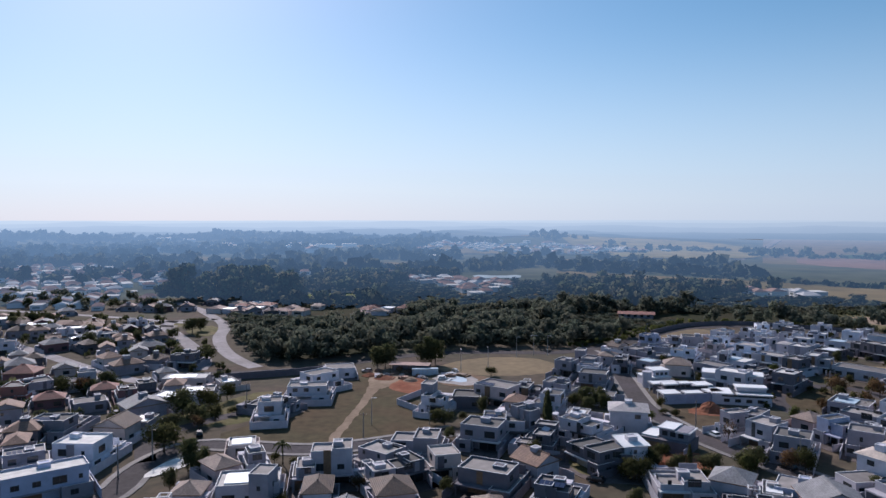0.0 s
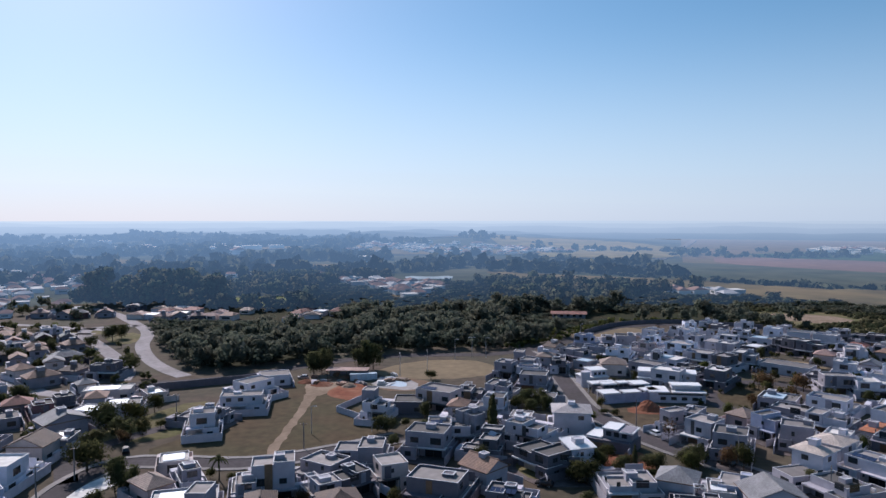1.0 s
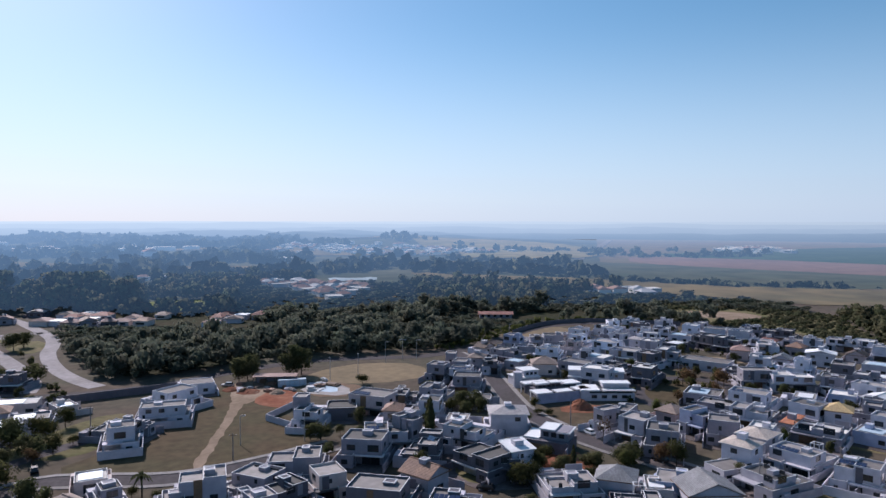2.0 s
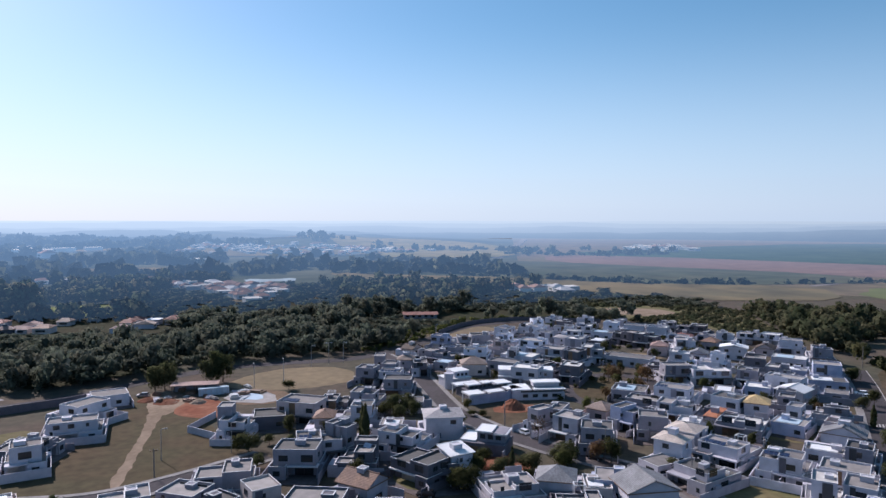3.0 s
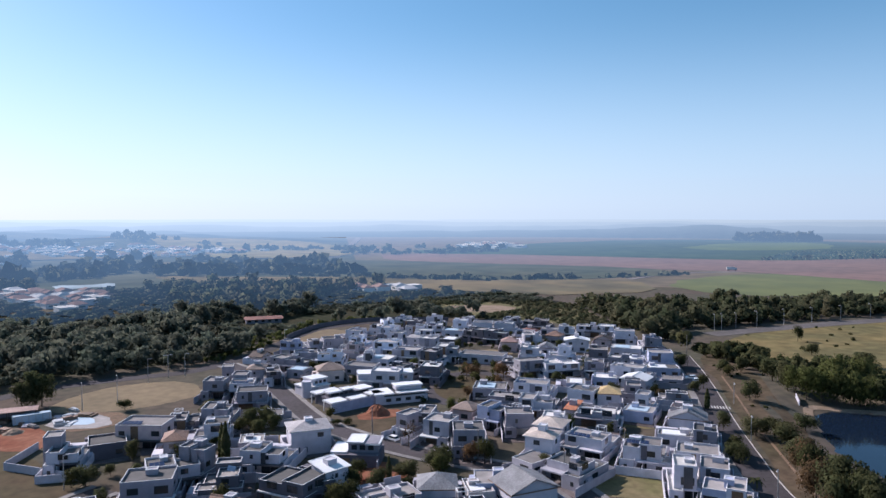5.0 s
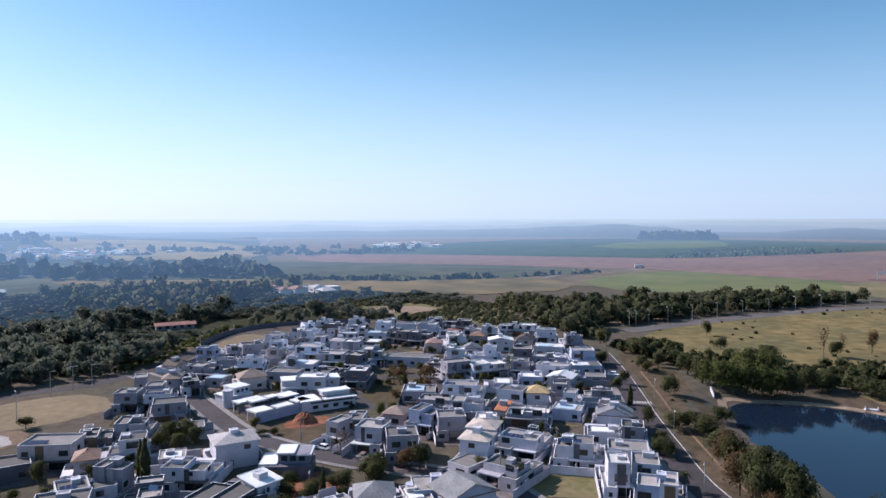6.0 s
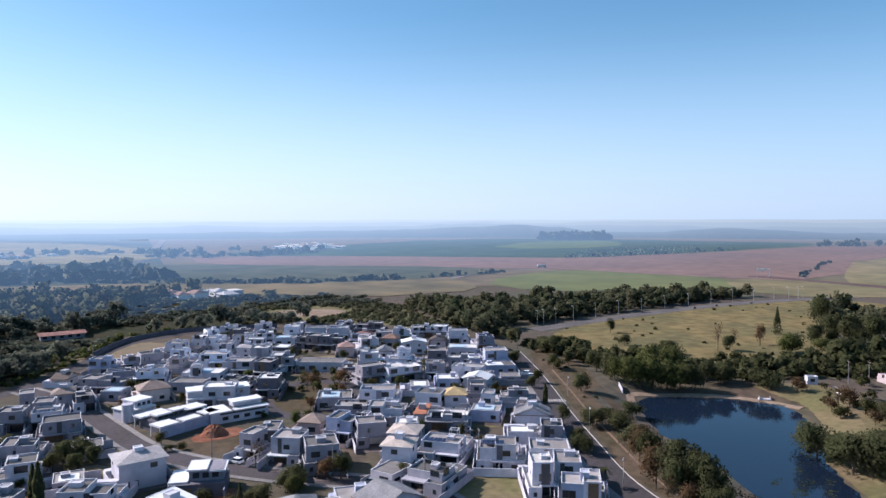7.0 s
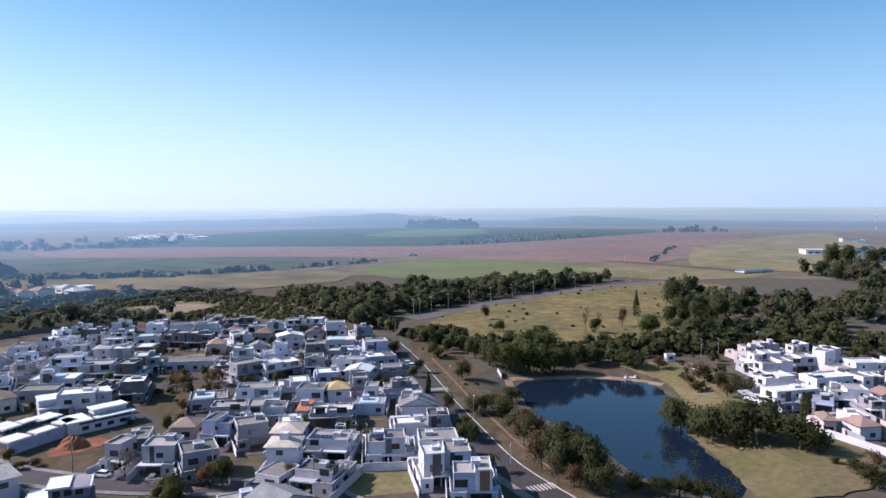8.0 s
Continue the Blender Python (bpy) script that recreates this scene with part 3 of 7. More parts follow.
road([(112, 205), (108, 216), (112, 230), (121, 240), (135, 246), (147, 240), (150, 226), (140, 214), (130, 205)], 5.5, kerbs=False)
road([(110, 206), (122, 199), (136, 206)], 5.5, kerbs=False)
road([(120, 142), (128, 154), (134, 166), (136, 178)], 5.5, label="short asphalt close between houses")
road([(-82, 130), (-72, 146), (-74, 164), (-68, 182), (-52, 180), (-34, 176), (-14, 184), (4, 194)], 6.5)
road([(-74, 168), (-82, 186), (-70, 204), (-58, 216)], 5, kerbs=False)
road([(-96, 265), (-60, 270), (-30, 292), (-12, 303), (8, 309), (32, 308), (50, 306), (72, 318), (97, 340), (119, 365), (139, 380), (175, 384), (220, 352)], 7,
     label="asphalt perimeter road curving along the wood", kerbs=False)
strip("perimeter_wall", [(108, 355), (124, 372), (142, 385.5), (175, 389), (212, 362)], 0.25, 2.3, 2.6, WALL["dark"], "dark rendered perimeter wall along the wood", "wall")
strip("boundary_wall", [(-7, 234), (-15, 221), (-1, 203)], 0.22, 2.0, 2.2, WALL["white"], "pale rendered wall round a raised house plot", "wall", rounds=0)
strip("boundary_wall", [(175.5, 22), (181.6, 30), (190.7, 42.6), (194, 46)], 0.25, 2.2, 2.6, WALL["white"], "white rendered wall beside the park lawn", "wall", rounds=0)
strip("perimeter_wall", [(-98, 248), (-84, 254), (-66, 260), (-50, 266), (-38, 274)], 0.3, 2.6, 2.8, WALL["dark"], "dark retaining wall behind the white houses", "wall")
road([(-192, 492), (-168, 466), (-144, 425), (-127, 396), (-119, 372), (-115, 348), (-101, 313), (-87, 290), (-76, 277)], 6.5, PALE_ROAD, "pale dusty road winding through the suburb", kerbs=False)
road([(-160, 405), (-157, 384), (-134, 348), (-111, 309), (-100, 286), (-98, 272)], 7, PALE_ROAD, "pale dusty road through the suburb", kerbs=False)
road([(-158, 404), (-148, 412), (-136, 410)], 5.5, PALE_ROAD, "short pale link road at a junction", kerbs=False)
road([(-310, 458), (-200, 420), (-160, 402), (-140, 392)], 5, PALE_ROAD, "pale dusty road through the suburb", kerbs=False)
road([(-200, 384), (-175, 388), (-150, 384)], 5, PALE_ROAD, "pale dusty road through the suburb", kerbs=False)
road([(-222, 340), (-200, 322), (-168, 296), (-146, 277), (-131, 268), (-120, 256), (-104, 250)], 6, PALE_ROAD, "pale dusty road through the suburb", kerbs=False)
road([(300, 246), (323, 242), (395, 229), (492, 202), (580, 154), (660, 100), (760, 60)], 12, HIGHWAY, "two-lane highway past the meadow", kerbs=False, height=0.12)
road([(168, 19), (178, 32.4), (187.3, 45), (200, 54), (226, 69), (246, 82), (262, 93)], 5.5, walk_width=1.0)
road([(520, 492), (640, 520), (800, 430), (960, 260), (1020, 130)], 7, FAR_ROAD, "far country road along a field", kerbs=False, height=0.3)

for (x, y, turn) in ((180, 158, 43), (120, 96, 52)):
    crossing = tagged(new("zebra_crossing"), "white painted zebra crossing on the avenue", "crossing", kind="structure")
    crossing.matrix_basis = pose(x, y, 0.064, 0, 0, turn)
    for i in range(8):
        part("stripe", Shape().box(-1.6, -3.4 + i * 0.9, 0, 1.6, -2.95 + i * 0.9, 0.012), PAINT, crossing)

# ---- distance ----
# no air is modelled: ridges emit a painted haze that grows ring by ring
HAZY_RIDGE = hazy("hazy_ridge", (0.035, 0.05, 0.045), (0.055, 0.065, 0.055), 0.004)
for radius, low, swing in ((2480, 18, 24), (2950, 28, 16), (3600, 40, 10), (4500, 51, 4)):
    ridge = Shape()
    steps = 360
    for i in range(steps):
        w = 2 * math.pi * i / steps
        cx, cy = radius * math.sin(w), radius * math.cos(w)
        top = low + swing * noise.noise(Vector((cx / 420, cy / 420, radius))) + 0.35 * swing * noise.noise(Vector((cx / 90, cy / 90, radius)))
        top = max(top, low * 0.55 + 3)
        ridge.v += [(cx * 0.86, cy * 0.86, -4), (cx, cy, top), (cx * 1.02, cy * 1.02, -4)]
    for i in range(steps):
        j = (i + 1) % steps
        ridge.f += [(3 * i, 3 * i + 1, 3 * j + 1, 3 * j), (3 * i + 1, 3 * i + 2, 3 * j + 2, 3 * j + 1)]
    tagged(part("backdrop", ridge, HAZY_RIDGE), "distant wooded ridge with pale haze painted as glow", "hills", kind="structure")
# far hillsides to the left of the fields, and the plain behind them
def hillside(x, y):
    """Height of the far hillside."""
    r_, w = math.hypot(x, y), math.degrees(math.atan2(x, y))
    up, fade = min(1, max(0, (r_ - 770) / 1000)), min(1, max(0, (25 - w) / 16))
    up = up * up * (3 - 2 * up) * fade
    return 0.15 + up * (14 + 22 * noise.noise(Vector((x / 380, y / 380, 7.0))) + 8 * noise.noise(Vector((x / 110, y / 110, 2.0))))


def hill_field(outline, mat, label):
    """A field draped over the far hillside: the cells of a fine grid that lie within its outline."""
    pts = ragged(smooth_line(outline, 1, True), 9)
    xs, ys = [p[0] for p in pts], [p[1] for p in pts]
    step, shape = max(max(xs) - min(xs), max(ys) - min(ys)) / 44, Shape()
    for i in range(45):
        for j in range(45):
            x, y = min(xs) + i * step, min(ys) + j * step
            if inside(x + step / 2, y + step / 2, pts):
                shape.face(*[(p, q, hillside(p, q) + 1.6) for p, q in ((x, y), (x + step, y), (x + step, y + step), (x, y + step))])
    tagged(part("backdrop", shape, mat), label, "field", kind="structure")


hills = Shape()
COLS, ROWS = 200, 46
for j in range(ROWS):
    r_ = 560 * (2150 / 560) ** (j / (ROWS - 1))
    for i in range(COLS):
        w = radians(-78 + 103 * i / (COLS - 1))
        hills.v.append((r_ * math.sin(w), r_ * math.cos(w), hillside(r_ * math.sin(w), r_ * math.cos(w))))
for j in range(ROWS - 1):
    for i in range(COLS - 1):
        k = j * COLS + i
        hills.f.append((k, k + 1, k + COLS + 1, k + COLS))
tagged(part("backdrop", hills, hazy("hazy_hillside", (0.05, 0.06, 0.04), (0.1, 0.1, 0.06), 0.007)), "distant wooded hillside with bluish haze painted as glow", "hills", kind="structure")
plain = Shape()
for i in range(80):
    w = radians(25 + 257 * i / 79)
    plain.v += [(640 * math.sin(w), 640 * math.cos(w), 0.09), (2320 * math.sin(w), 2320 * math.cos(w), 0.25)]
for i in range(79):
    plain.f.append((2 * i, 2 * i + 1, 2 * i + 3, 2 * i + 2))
tagged(part("backdrop", plain, hazy("hazy_plain", (0.14, 0.12, 0.068), (0.17, 0.125, 0.08), 0.006)), "distant plain with bluish haze painted as glow", "plain", kind="structure")

# darker ground under the trees, seen through gaps between crowns
patch("undergrowth", [(-76, 300), (-66, 290), (-34, 308), (-8, 322), (30, 326), (52, 324), (74, 338), (90, 356), (112, 382), (136, 396), (175, 400), (222, 368), (240, 358), (262, 340),
                      (290, 352), (326, 395), (330, 440), (270, 540), (140, 540), (-60, 540), (-140, 480), (-120, 405), (-100, 352)], 0.03, FLOOR, "dark ground and undergrowth of the wood", "soil")
patch("grass_slope", [(226, 372), (224, 405), (247, 450), (315, 400), (330, 375), (308, 338), (286, 300), (266, 268), (254, 262), (262, 330), (240, 352)], 0.045, LAWN, "olive grass slope behind the last houses", "slope")
patch("undergrowth", [(254, 226), (270, 222), (259, 190), (261, 156), (281, 124), (309, 104), (341, 84), (290, 82), (270, 104), (252, 122), (240, 142), (241, 162), (247, 200)], 0.03, FLOOR,
      "dark ground and undergrowth of the tree belt", "soil", drape=True)


# ---- houses ----
LOOK = {"white": "white rendered", "light": "pale grey rendered", "grey": "grey rendered", "dark": "charcoal grey", "blue": "bluish white",
        "peach": "sand-coloured", "beige": "beige", "mint": "greenish white", "brick": "brick red", "dkred": "dark red"}
TILES = {"tan": "tan", "pale": "pale cream", "light": "light grey", "grey": "grey", "brown": "brown", "dkbrown": "dark brown", "orange": "orange",
         "red": "red", "pink": "faded red", "yellow": "yellowish", "white": "white sheet", "blue": "blue-grey sheet"}
SHARED = {}
HOMES = []


def shared(key, name, make, mat):
    if key not in SHARED:
        SHARED[key] = make().mesh(name, mat)
    return SHARED[key]


NEAR = [True]


def house_detail(x, y):
    """Windows of the houses in the first rows get panes of their own."""
    NEAR[0] = math.hypot(x + 10, y - 20) < 150
    HOMES.append((x, y))


def window(parent, x, y, z, turn, w, h):
    """A window: frame proud of the wall, with a pane in it. Local -y looks out."""
    def frame_shape():
        s = Shape()
        s.box(-w / 2, -0.06, -h / 2, w / 2, 0.02, -h / 2 + 0.09).box(-w / 2, -0.06, h / 2 - 0.07, w / 2, 0.02, h / 2)
        s.box(-w / 2, -0.06, -h / 2 + 0.09, -w / 2 + 0.07, 0.02, h / 2 - 0.07).box(w / 2 - 0.07, -0.06, -h / 2 + 0.09, w / 2, 0.02, h / 2 - 0.07)
        return s.box(-0.03, -0.05, -h / 2 + 0.09, 0.03, 0.01, h / 2 - 0.07)
    if not NEAR[0]:
        shared(("whole", w, h), "window", lambda: Shape().box(-w / 2, -0.04, -h / 2, w / 2, 0.0, h / 2), GLASS)
        part("window", SHARED["whole", w, h], None, parent, m=pose(x, y, z, 0, 0, turn))
        return
    fr = part("window", shared(("frame", w, h), "window", frame_shape, FRAME), None, parent, m=pose(x, y, z, 0, 0, turn))
    part("pane", shared(("pane", w, h), "pane", lambda: Shape().box(-w / 2 + 0.05, -0.03, -h / 2 + 0.07, w / 2 - 0.05, 0.0, h / 2 - 0.05), GLASS), None, fr)


def block(parent, x0, y0, x1, y1, z0, z1, mat, name="wall", lip=0.45, slab=None):
    """A rendered storey with a parapet, its roof slab sunk behind it, and a white coping."""
    s = Shape()
    t = 0.18
    for (p, q) in (((x0, y0), (x1, y0)), ((x1, y0), (x1, y1)), ((x1, y1), (x0, y1)), ((x0, y1), (x0, y0))):
        s.face((*p, z0), (*q, z0), (*q, z1), (*p, z1))
    i0, j0, i1, j1 = x0 + t, y0 + t, x1 - t, y1 - t
    for (p, q) in (((i0, j0), (i0, j1)), ((i0, j1), (i1, j1)), ((i1, j1), (i1, j0)), ((i1, j0), (i0, j0))):
        s.face((*p, z1 - lip - 0.1), (*q, z1 - lip - 0.1), (*q, z1), (*p, z1))
    part(name, s, mat, parent)
    part("roof", Shape().box(i0 - 0.02, j0 - 0.02, z1 - lip - 0.15, i1 + 0.02, j1 + 0.02, z1 - lip), slab or SLABS[1], parent)
    part("coping", Shape().ring(x0 - 0.04, y0 - 0.04, x1 + 0.04, y1 + 0.04, z1 - 0.005, z1 + 0.05, 0.16), COPING, parent)


def row_of_windows(parent, rng, x0, y0, x1, y1, z, sizes, gap=4.0):
    """Windows along the four faces of a block."""
    for (ax, ay, bx, by, turn) in ((x0, y0, x1, y0, 0), (x1, y0, x1, y1, 90), (x0, y1, x0, y0, -90), (x1, y1, x0, y1, 180)):
        if turn == 180 and rng.random() < 0.7:
            continue
        long = math.hypot(bx - ax, by - ay)
        count = max(1, int(long / gap))
        for i in range(count):
            if rng.random() < 0.2 and count > 1:
                continue
            w, h = rng.choice(sizes)
            if w > long - 0.8:
                w, h = 0.8, 1.0
            s = (i + 0.5 + rng.uniform(-0.12, 0.12)) / count
            window(parent, ax + (bx - ax) * s, ay + (by - ay) * s, z, turn, w, h)


def tank(parent, x, y, z, rng, mat):
    w, d, h = rng.uniform(1.6, 2.6), rng.uniform(1.6, 2.4), rng.uniform(1.1, 1.8)
    part("tank_housing", Shape().box(x - w / 2, y - d / 2, z, x + w / 2, y + d / 2, z + h), mat, parent)
    part("coping", Shape().ring(x - w / 2 - 0.05, y - d / 2 - 0.05, x + w / 2 + 0.05, y + d / 2 + 0.05, z + h - 0.02, z + h + 0.14, 0.25), COPING, parent)


def solar(parent, x, y, z, rng):
    for i in range(rng.randint(3, 5)):
        part("solar_panel", shared("solar", "solar_panel", lambda: Shape().box(-0.5, -0.85, -0.03, 0.5, 0.85, 0.02), PANEL), None, parent,
             m=pose(x + i * 1.08, y, z + 0.35, 14, 0, 0))


def yard(parent, rng, x0, y0, x1, y1, mat, front=False):
    """Paved plot with a rendered boundary wall."""
    part("yard", Shape().box(x0, y0, -0.2, x1, y1, 0.09), PAVING, parent)
    s = Shape()
    t, h = 0.16, rng.uniform(1.9, 2.5)
    s.box(x0, y0, 0, x0 + t, y1, h).box(x1 - t, y0, 0, x1, y1, h).box(x0 + t, y1 - t, 0, x1 - t, y1, h)
    if front:
        s.box(x0 + t, y0, 0, x1 - t, y0 + t, h)
    # rooms and screens along the plot's walls
    s.box(x0 + t, y1 - rng.uniform(1.6, 2.6), 0, x0 + (x1 - x0) * rng.uniform(0.3, 0.7), y1 - t, rng.uniform(2.4, 3.1))
    k = y0 + (y1 - y0) * rng.uniform(0.3, 0.6)
    s.box(x1 - rng.uniform(0.9, 1.3), k, 0, x1 - t, k + rng.uniform(1.5, 4.0), rng.uniform(2.0, 2.8))
    s.box(x0 + t, k + 1, 0, x0 + 0.9, k + 1.16, 2.1)
    part("boundary_wall", s, mat, parent)


def villa(x, y, turn, w, d, h, color="white", seed=0, lot=True, walled=False):
    """A modern flat-roofed house of one or two storeys; its front wall's middle stands at x, y and local +y goes inwards."""
    rng = random.Random(1000 + seed)
    if x > 95 and y > 235:
        color = {"grey": "light", "light": "white", "blue": "mint"}.get(color, color)
    mat = WALL[color]
    trim = mat if rng.random() < 0.55 else WALL[rng.choice(["white", "light", "grey", "grey"])]
    tall = h >= 5
    slab = rng.choice([SLABS[0], SLABS[0], SLABS[1], SLABS[1], SLABS[2], SLABS[3]])
    if seed in (126, 130, 138, 139, 145, 147):
        slab = SLABS[0]
    elif x < 95 and seed not in (44, 45, 46, 47):
        slab = rng.choice([SLABS[1], SLABS[2], SLABS[2], SLABS[3]])
    house_detail(x, y)
    house = tagged(new("house"), f"{'two-storey' if tall else 'single-storey'} {LOOK[color]} house with flat parapet roof", "house", "houses of the suburb")
    house.matrix_basis = pose(x, y, land(x, y), 0, 0, turn)
    a_, b_ = -w / 2, w / 2
    if tall:
        f, g, s0, s1 = rng.uniform(0.6, 2.4), rng.uniform(2.5, 5.5), rng.uniform(0.15, 1.2), rng.uniform(0.15, 1.2)
        low, rec = rng.uniform(3.0, 3.5), rng.uniform(1.0, 2.0)
        du = d * rng.uniform(0.78, 1.0)
        left_wing = rng.random() < 0.5
        m_ = a_ + w * (rng.uniform(0.28, 0.45) if left_wing else rng.uniform(0.55, 0.72))
        # wing that stands forward, and the recessed part behind a covered veranda
        wing, room = ((a_ - s0, m_ - 0.02), (m_ + 0.02, b_ + s1)) if left_wing else ((m_ + 0.02, b_ + s1), (a_ - s0, m_ - 0.02))
        block(house, wing[0], -f, wing[1], d + g, 0, low, trim, "ground_floor", slab=slab)
        block(house, room[0], rec, room[1], d + g * rng.uniform(0.5, 0.95), 0, low - 0.06, mat, "ground_floor", slab=slab)
        deck = rng.uniform(0.2, f)
        part("canopy", Shape().box(room[0] + 0.05, -deck, low - 0.62, room[1] - 0.05, rec - 0.004, low - 0.3), rng.choice([trim, COPING, FRAME, mat]), house)
        for cx_ in (room[0] + 0.25, room[1] - 0.25):
            part("column", Shape().box(cx_ - 0.14, -deck + 0.1, 0, cx_ + 0.14, -deck + 0.38, low - 0.62), trim, house)
        if rng.random() < 0.5 and w > 6:
            k_ = a_ + w * rng.uniform(0.4, 0.62)
            flip = rng.random() < 0.5
            lo = h - rng.uniform(0.5, 1.1)
            block(house, a_, 0, k_ - 0.02, du * (1 if flip else 0.85), low - 0.5, h if flip else lo, mat, "upper_floor", slab=slab)
            block(house, k_ + 0.02, 0.6 if flip else 0, b_, du * (0.85 if flip else 1), low - 0.5, lo if flip else h, mat if rng.random() < 0.6 else trim, "upper_floor", slab=slab)
        else:
            block(house, a_, 0, b_, du, low - 0.5, h, mat, "upper_floor", slab=slab)
        row_of_windows(house, rng, a_, 0, b_, du * 0.84, low + 1.4, ((2.2, 1.4), (2.8, 1.7), (1.6, 1.2), (0.8, 1.0)))
        row_of_windows(house, rng, wing[0], -f, wing[1], d, 1.6, ((1.6, 1.2), (2.6, 2.2), (0.8, 1.0)))
        mid = (room[0] + room[1]) / 2
        half = min(2.2, (room[1] - room[0]) / 2 - 0.5)
        if rng.random() < 0.5:
            part("garage_door", Shape().box(mid - half, rec - 0.05, 0.05, mid + half, rec + 0.01, 2.4), rng.choice([FRAME, WOOD, METAL]), house, "wide panelled garage door")
        else:
            part("sliding_door", Shape().box(mid - half, rec - 0.04, 0.05, mid + half, rec + 0.01, 2.4), GLASS, house, "wide dark sliding glass door")
            for q_ in (-half, 0, half):
                part("door_frame", Shape().box(mid + q_ - 0.05, rec - 0.08, 0.05, mid + q_ + 0.05, rec - 0.042, 2.42), FRAME, house)
        if rng.random() < 0.55 and h > 5.4:
            kx, kw = rng.uniform(a_ + 0.3, max(a_ + 0.4, b_ - 2.4)), rng.uniform(1.0, 2.2)
            part("cladding", Shape().box(kx, -0.07, low - 0.2, min(kx + kw, b_ - 0.1), -0.062 + 0.06, h - 0.3), rng.choice([WOOD, FRAME, WALL["dark"], WALL["grey"]]), house, "dark facade cladding panel")
        if rng.random() < 0.8:
            tank(house, rng.uniform(a_ + 1.5, b_ - 1.5) if w > 4 else 0, du * rng.uniform(0.5, 0.8), h - 1.0, rng, mat)
        if rng.random() < 0.3 and w > 7:
            solar(house, a_ + 1.2, du * 0.3, h - 0.45, rng)
        for _ in range(rng.randint(1, 3)):
            ux, uy = rng.uniform(wing[0] + 0.6, wing[1] - 1.2), rng.uniform(d * 0.8, d + g - 1.2)
            part("air_conditioner", Shape().box(ux, uy, low - 0.46, ux + 0.9, uy + 0.4, low + 0.25), COPING, house)
        if rng.random() < 0.5:
            wy = d + g - rng.uniform(1.5, 3.0)
            part("terrace_wall", Shape().box(wing[0] + 0.4, wy, low - 0.4, wing[1] - 0.4, wy + 0.15, low + rng.uniform(0.5, 1.8)), trim, house)
        if rng.random() < 0.35:
            k = rng.uniform(a_, b_ - 2)
            part("pergola", Shape().ring(k, d + g - 2.6, k + 2.4, d + g - 0.4, low + 1.9, low + 2.05, 0.2), COPING, house)
            for (px_, py_) in ((k, d + g - 2.6), (k + 2.2, d + g - 2.6), (k, d + g - 0.6), (k + 2.2, d + g - 0.6)):
                part("post", shared("post", "post", lambda: Shape().box(0, 0, -0.5, 0.18, 0.18, 2.45), COPING), None, house, m=pose(px_, py_, low - 0.55))
    else:
        f, g, s0, s1 = 0.0, rng.uniform(0.5, 2.0), 0.0, 0.0
        block(house, a_, 0, b_, d, 0, h, mat, "wall", lip=rng.choice([0.2, 0.45]), slab=slab)
        row_of_windows(house, rng, a_, 0, b_, d, 1.6, ((1.6, 1.2), (2.6, 2.0), (2.2, 1.4)))
        if rng.random() < 0.7:
            part("roof_sheet", Shape().box(a_ + w * 0.12, d * 0.15, h - 0.25, b_ - w * rng.uniform(0.12, 0.4), d * 0.82, h + 0.02), ROOF["white" if rng.random() < 0.6 else "blue"], house)
        if rng.random() < 0.5:
            tank(house, rng.uniform(a_ + 1.5, b_ - 1.5), d * 0.6, h - 0.4, rng, mat)
    if lot:
        yard(house, rng, a_ - s0 - 0.9, -f - rng.uniform(2.0, 4.0), b_ + s1 + 0.9, d + g + rng.uniform(1.0, 3.0), rng.choice([mat, trim, WALL["light"], WALL["white"]]), walled)
    return house


def box_tower(x, y, turn, w, d, h, color="grey", seed=0):
    """A narrow stair or water tower."""
    rng = random.Random(1000 + seed)
    tower = tagged(new("tower"), f"{LOOK[color]} stair tower with flat top", "tower")
    tower.matrix_basis = pose(x, y, land(x, y), 0, 0, turn)
    block(tower, -w / 2, 0, w / 2, d, 0, h, WALL[color], "wall", 0.3)
    window(tower, 0, 0, h * 0.6, 0, 0.8, 1.0)
    window(tower, w / 2, d / 2, h * 0.6, 90, 0.8, 1.0)
    return tower


def cottage(x, y, turn, w, d, h, kind, tiles, seed=0, lot=True):
    """A house under a hipped, gabled or single-slope roof; h is the height of the eaves."""
    rng = random.Random(1000 + seed)
    wall_look = "white" if tiles in ("pale", "light", "grey", "white", "yellow") else rng.choice(["white", "beige", "light", "peach"])
    if x < -80:
        wall_look = rng.choice(["grey", "dark", "light", "dkred", "grey", "beige"])
    mat = WALL[wall_look]
    house_detail(x, y)
    name = {"hip": "hipped", "gable": "gabled", "shed": "single-slope"}[kind]
    house = tagged(new("house"), f"{LOOK[wall_look]} house under a {name} {TILES[tiles]} roof", "house", "houses of the suburb")
    house.matrix_basis = pose(x, y, land(x, y), 0, 0, turn)
    a_, b_, o = -w / 2, w / 2, 0.55
    body = Shape()
    body.box(a_ + o, o, 0, b_ - o, d - o, h + 0.02)
    r = Shape()
    rise = (0.15 if tiles in ("light", "pale", "white") else 0.25) * min(w, d)
    if kind == "hip":
        k = min(w, d) / 2
        if w >= d:
            p, q = (a_ + k, d / 2, h + rise), (b_ - k, d / 2, h + rise)
            r.face((a_, 0, h), (b_, 0, h), q, p)
            r.face((b_, d, h), (a_, d, h), p, q)
            r.face((a_, d, h), (a_, 0, h), p)
            r.face((b_, 0, h), (b_, d, h), q)
        else:
            p, q = (0, k, h + rise), (0, d - k, h + rise)
            r.face((a_, 0, h), (b_, 0, h), p)
            r.face((b_, 0, h), (b_, d, h), q, p)
            r.face((b_, d, h), (a_, d, h), q)
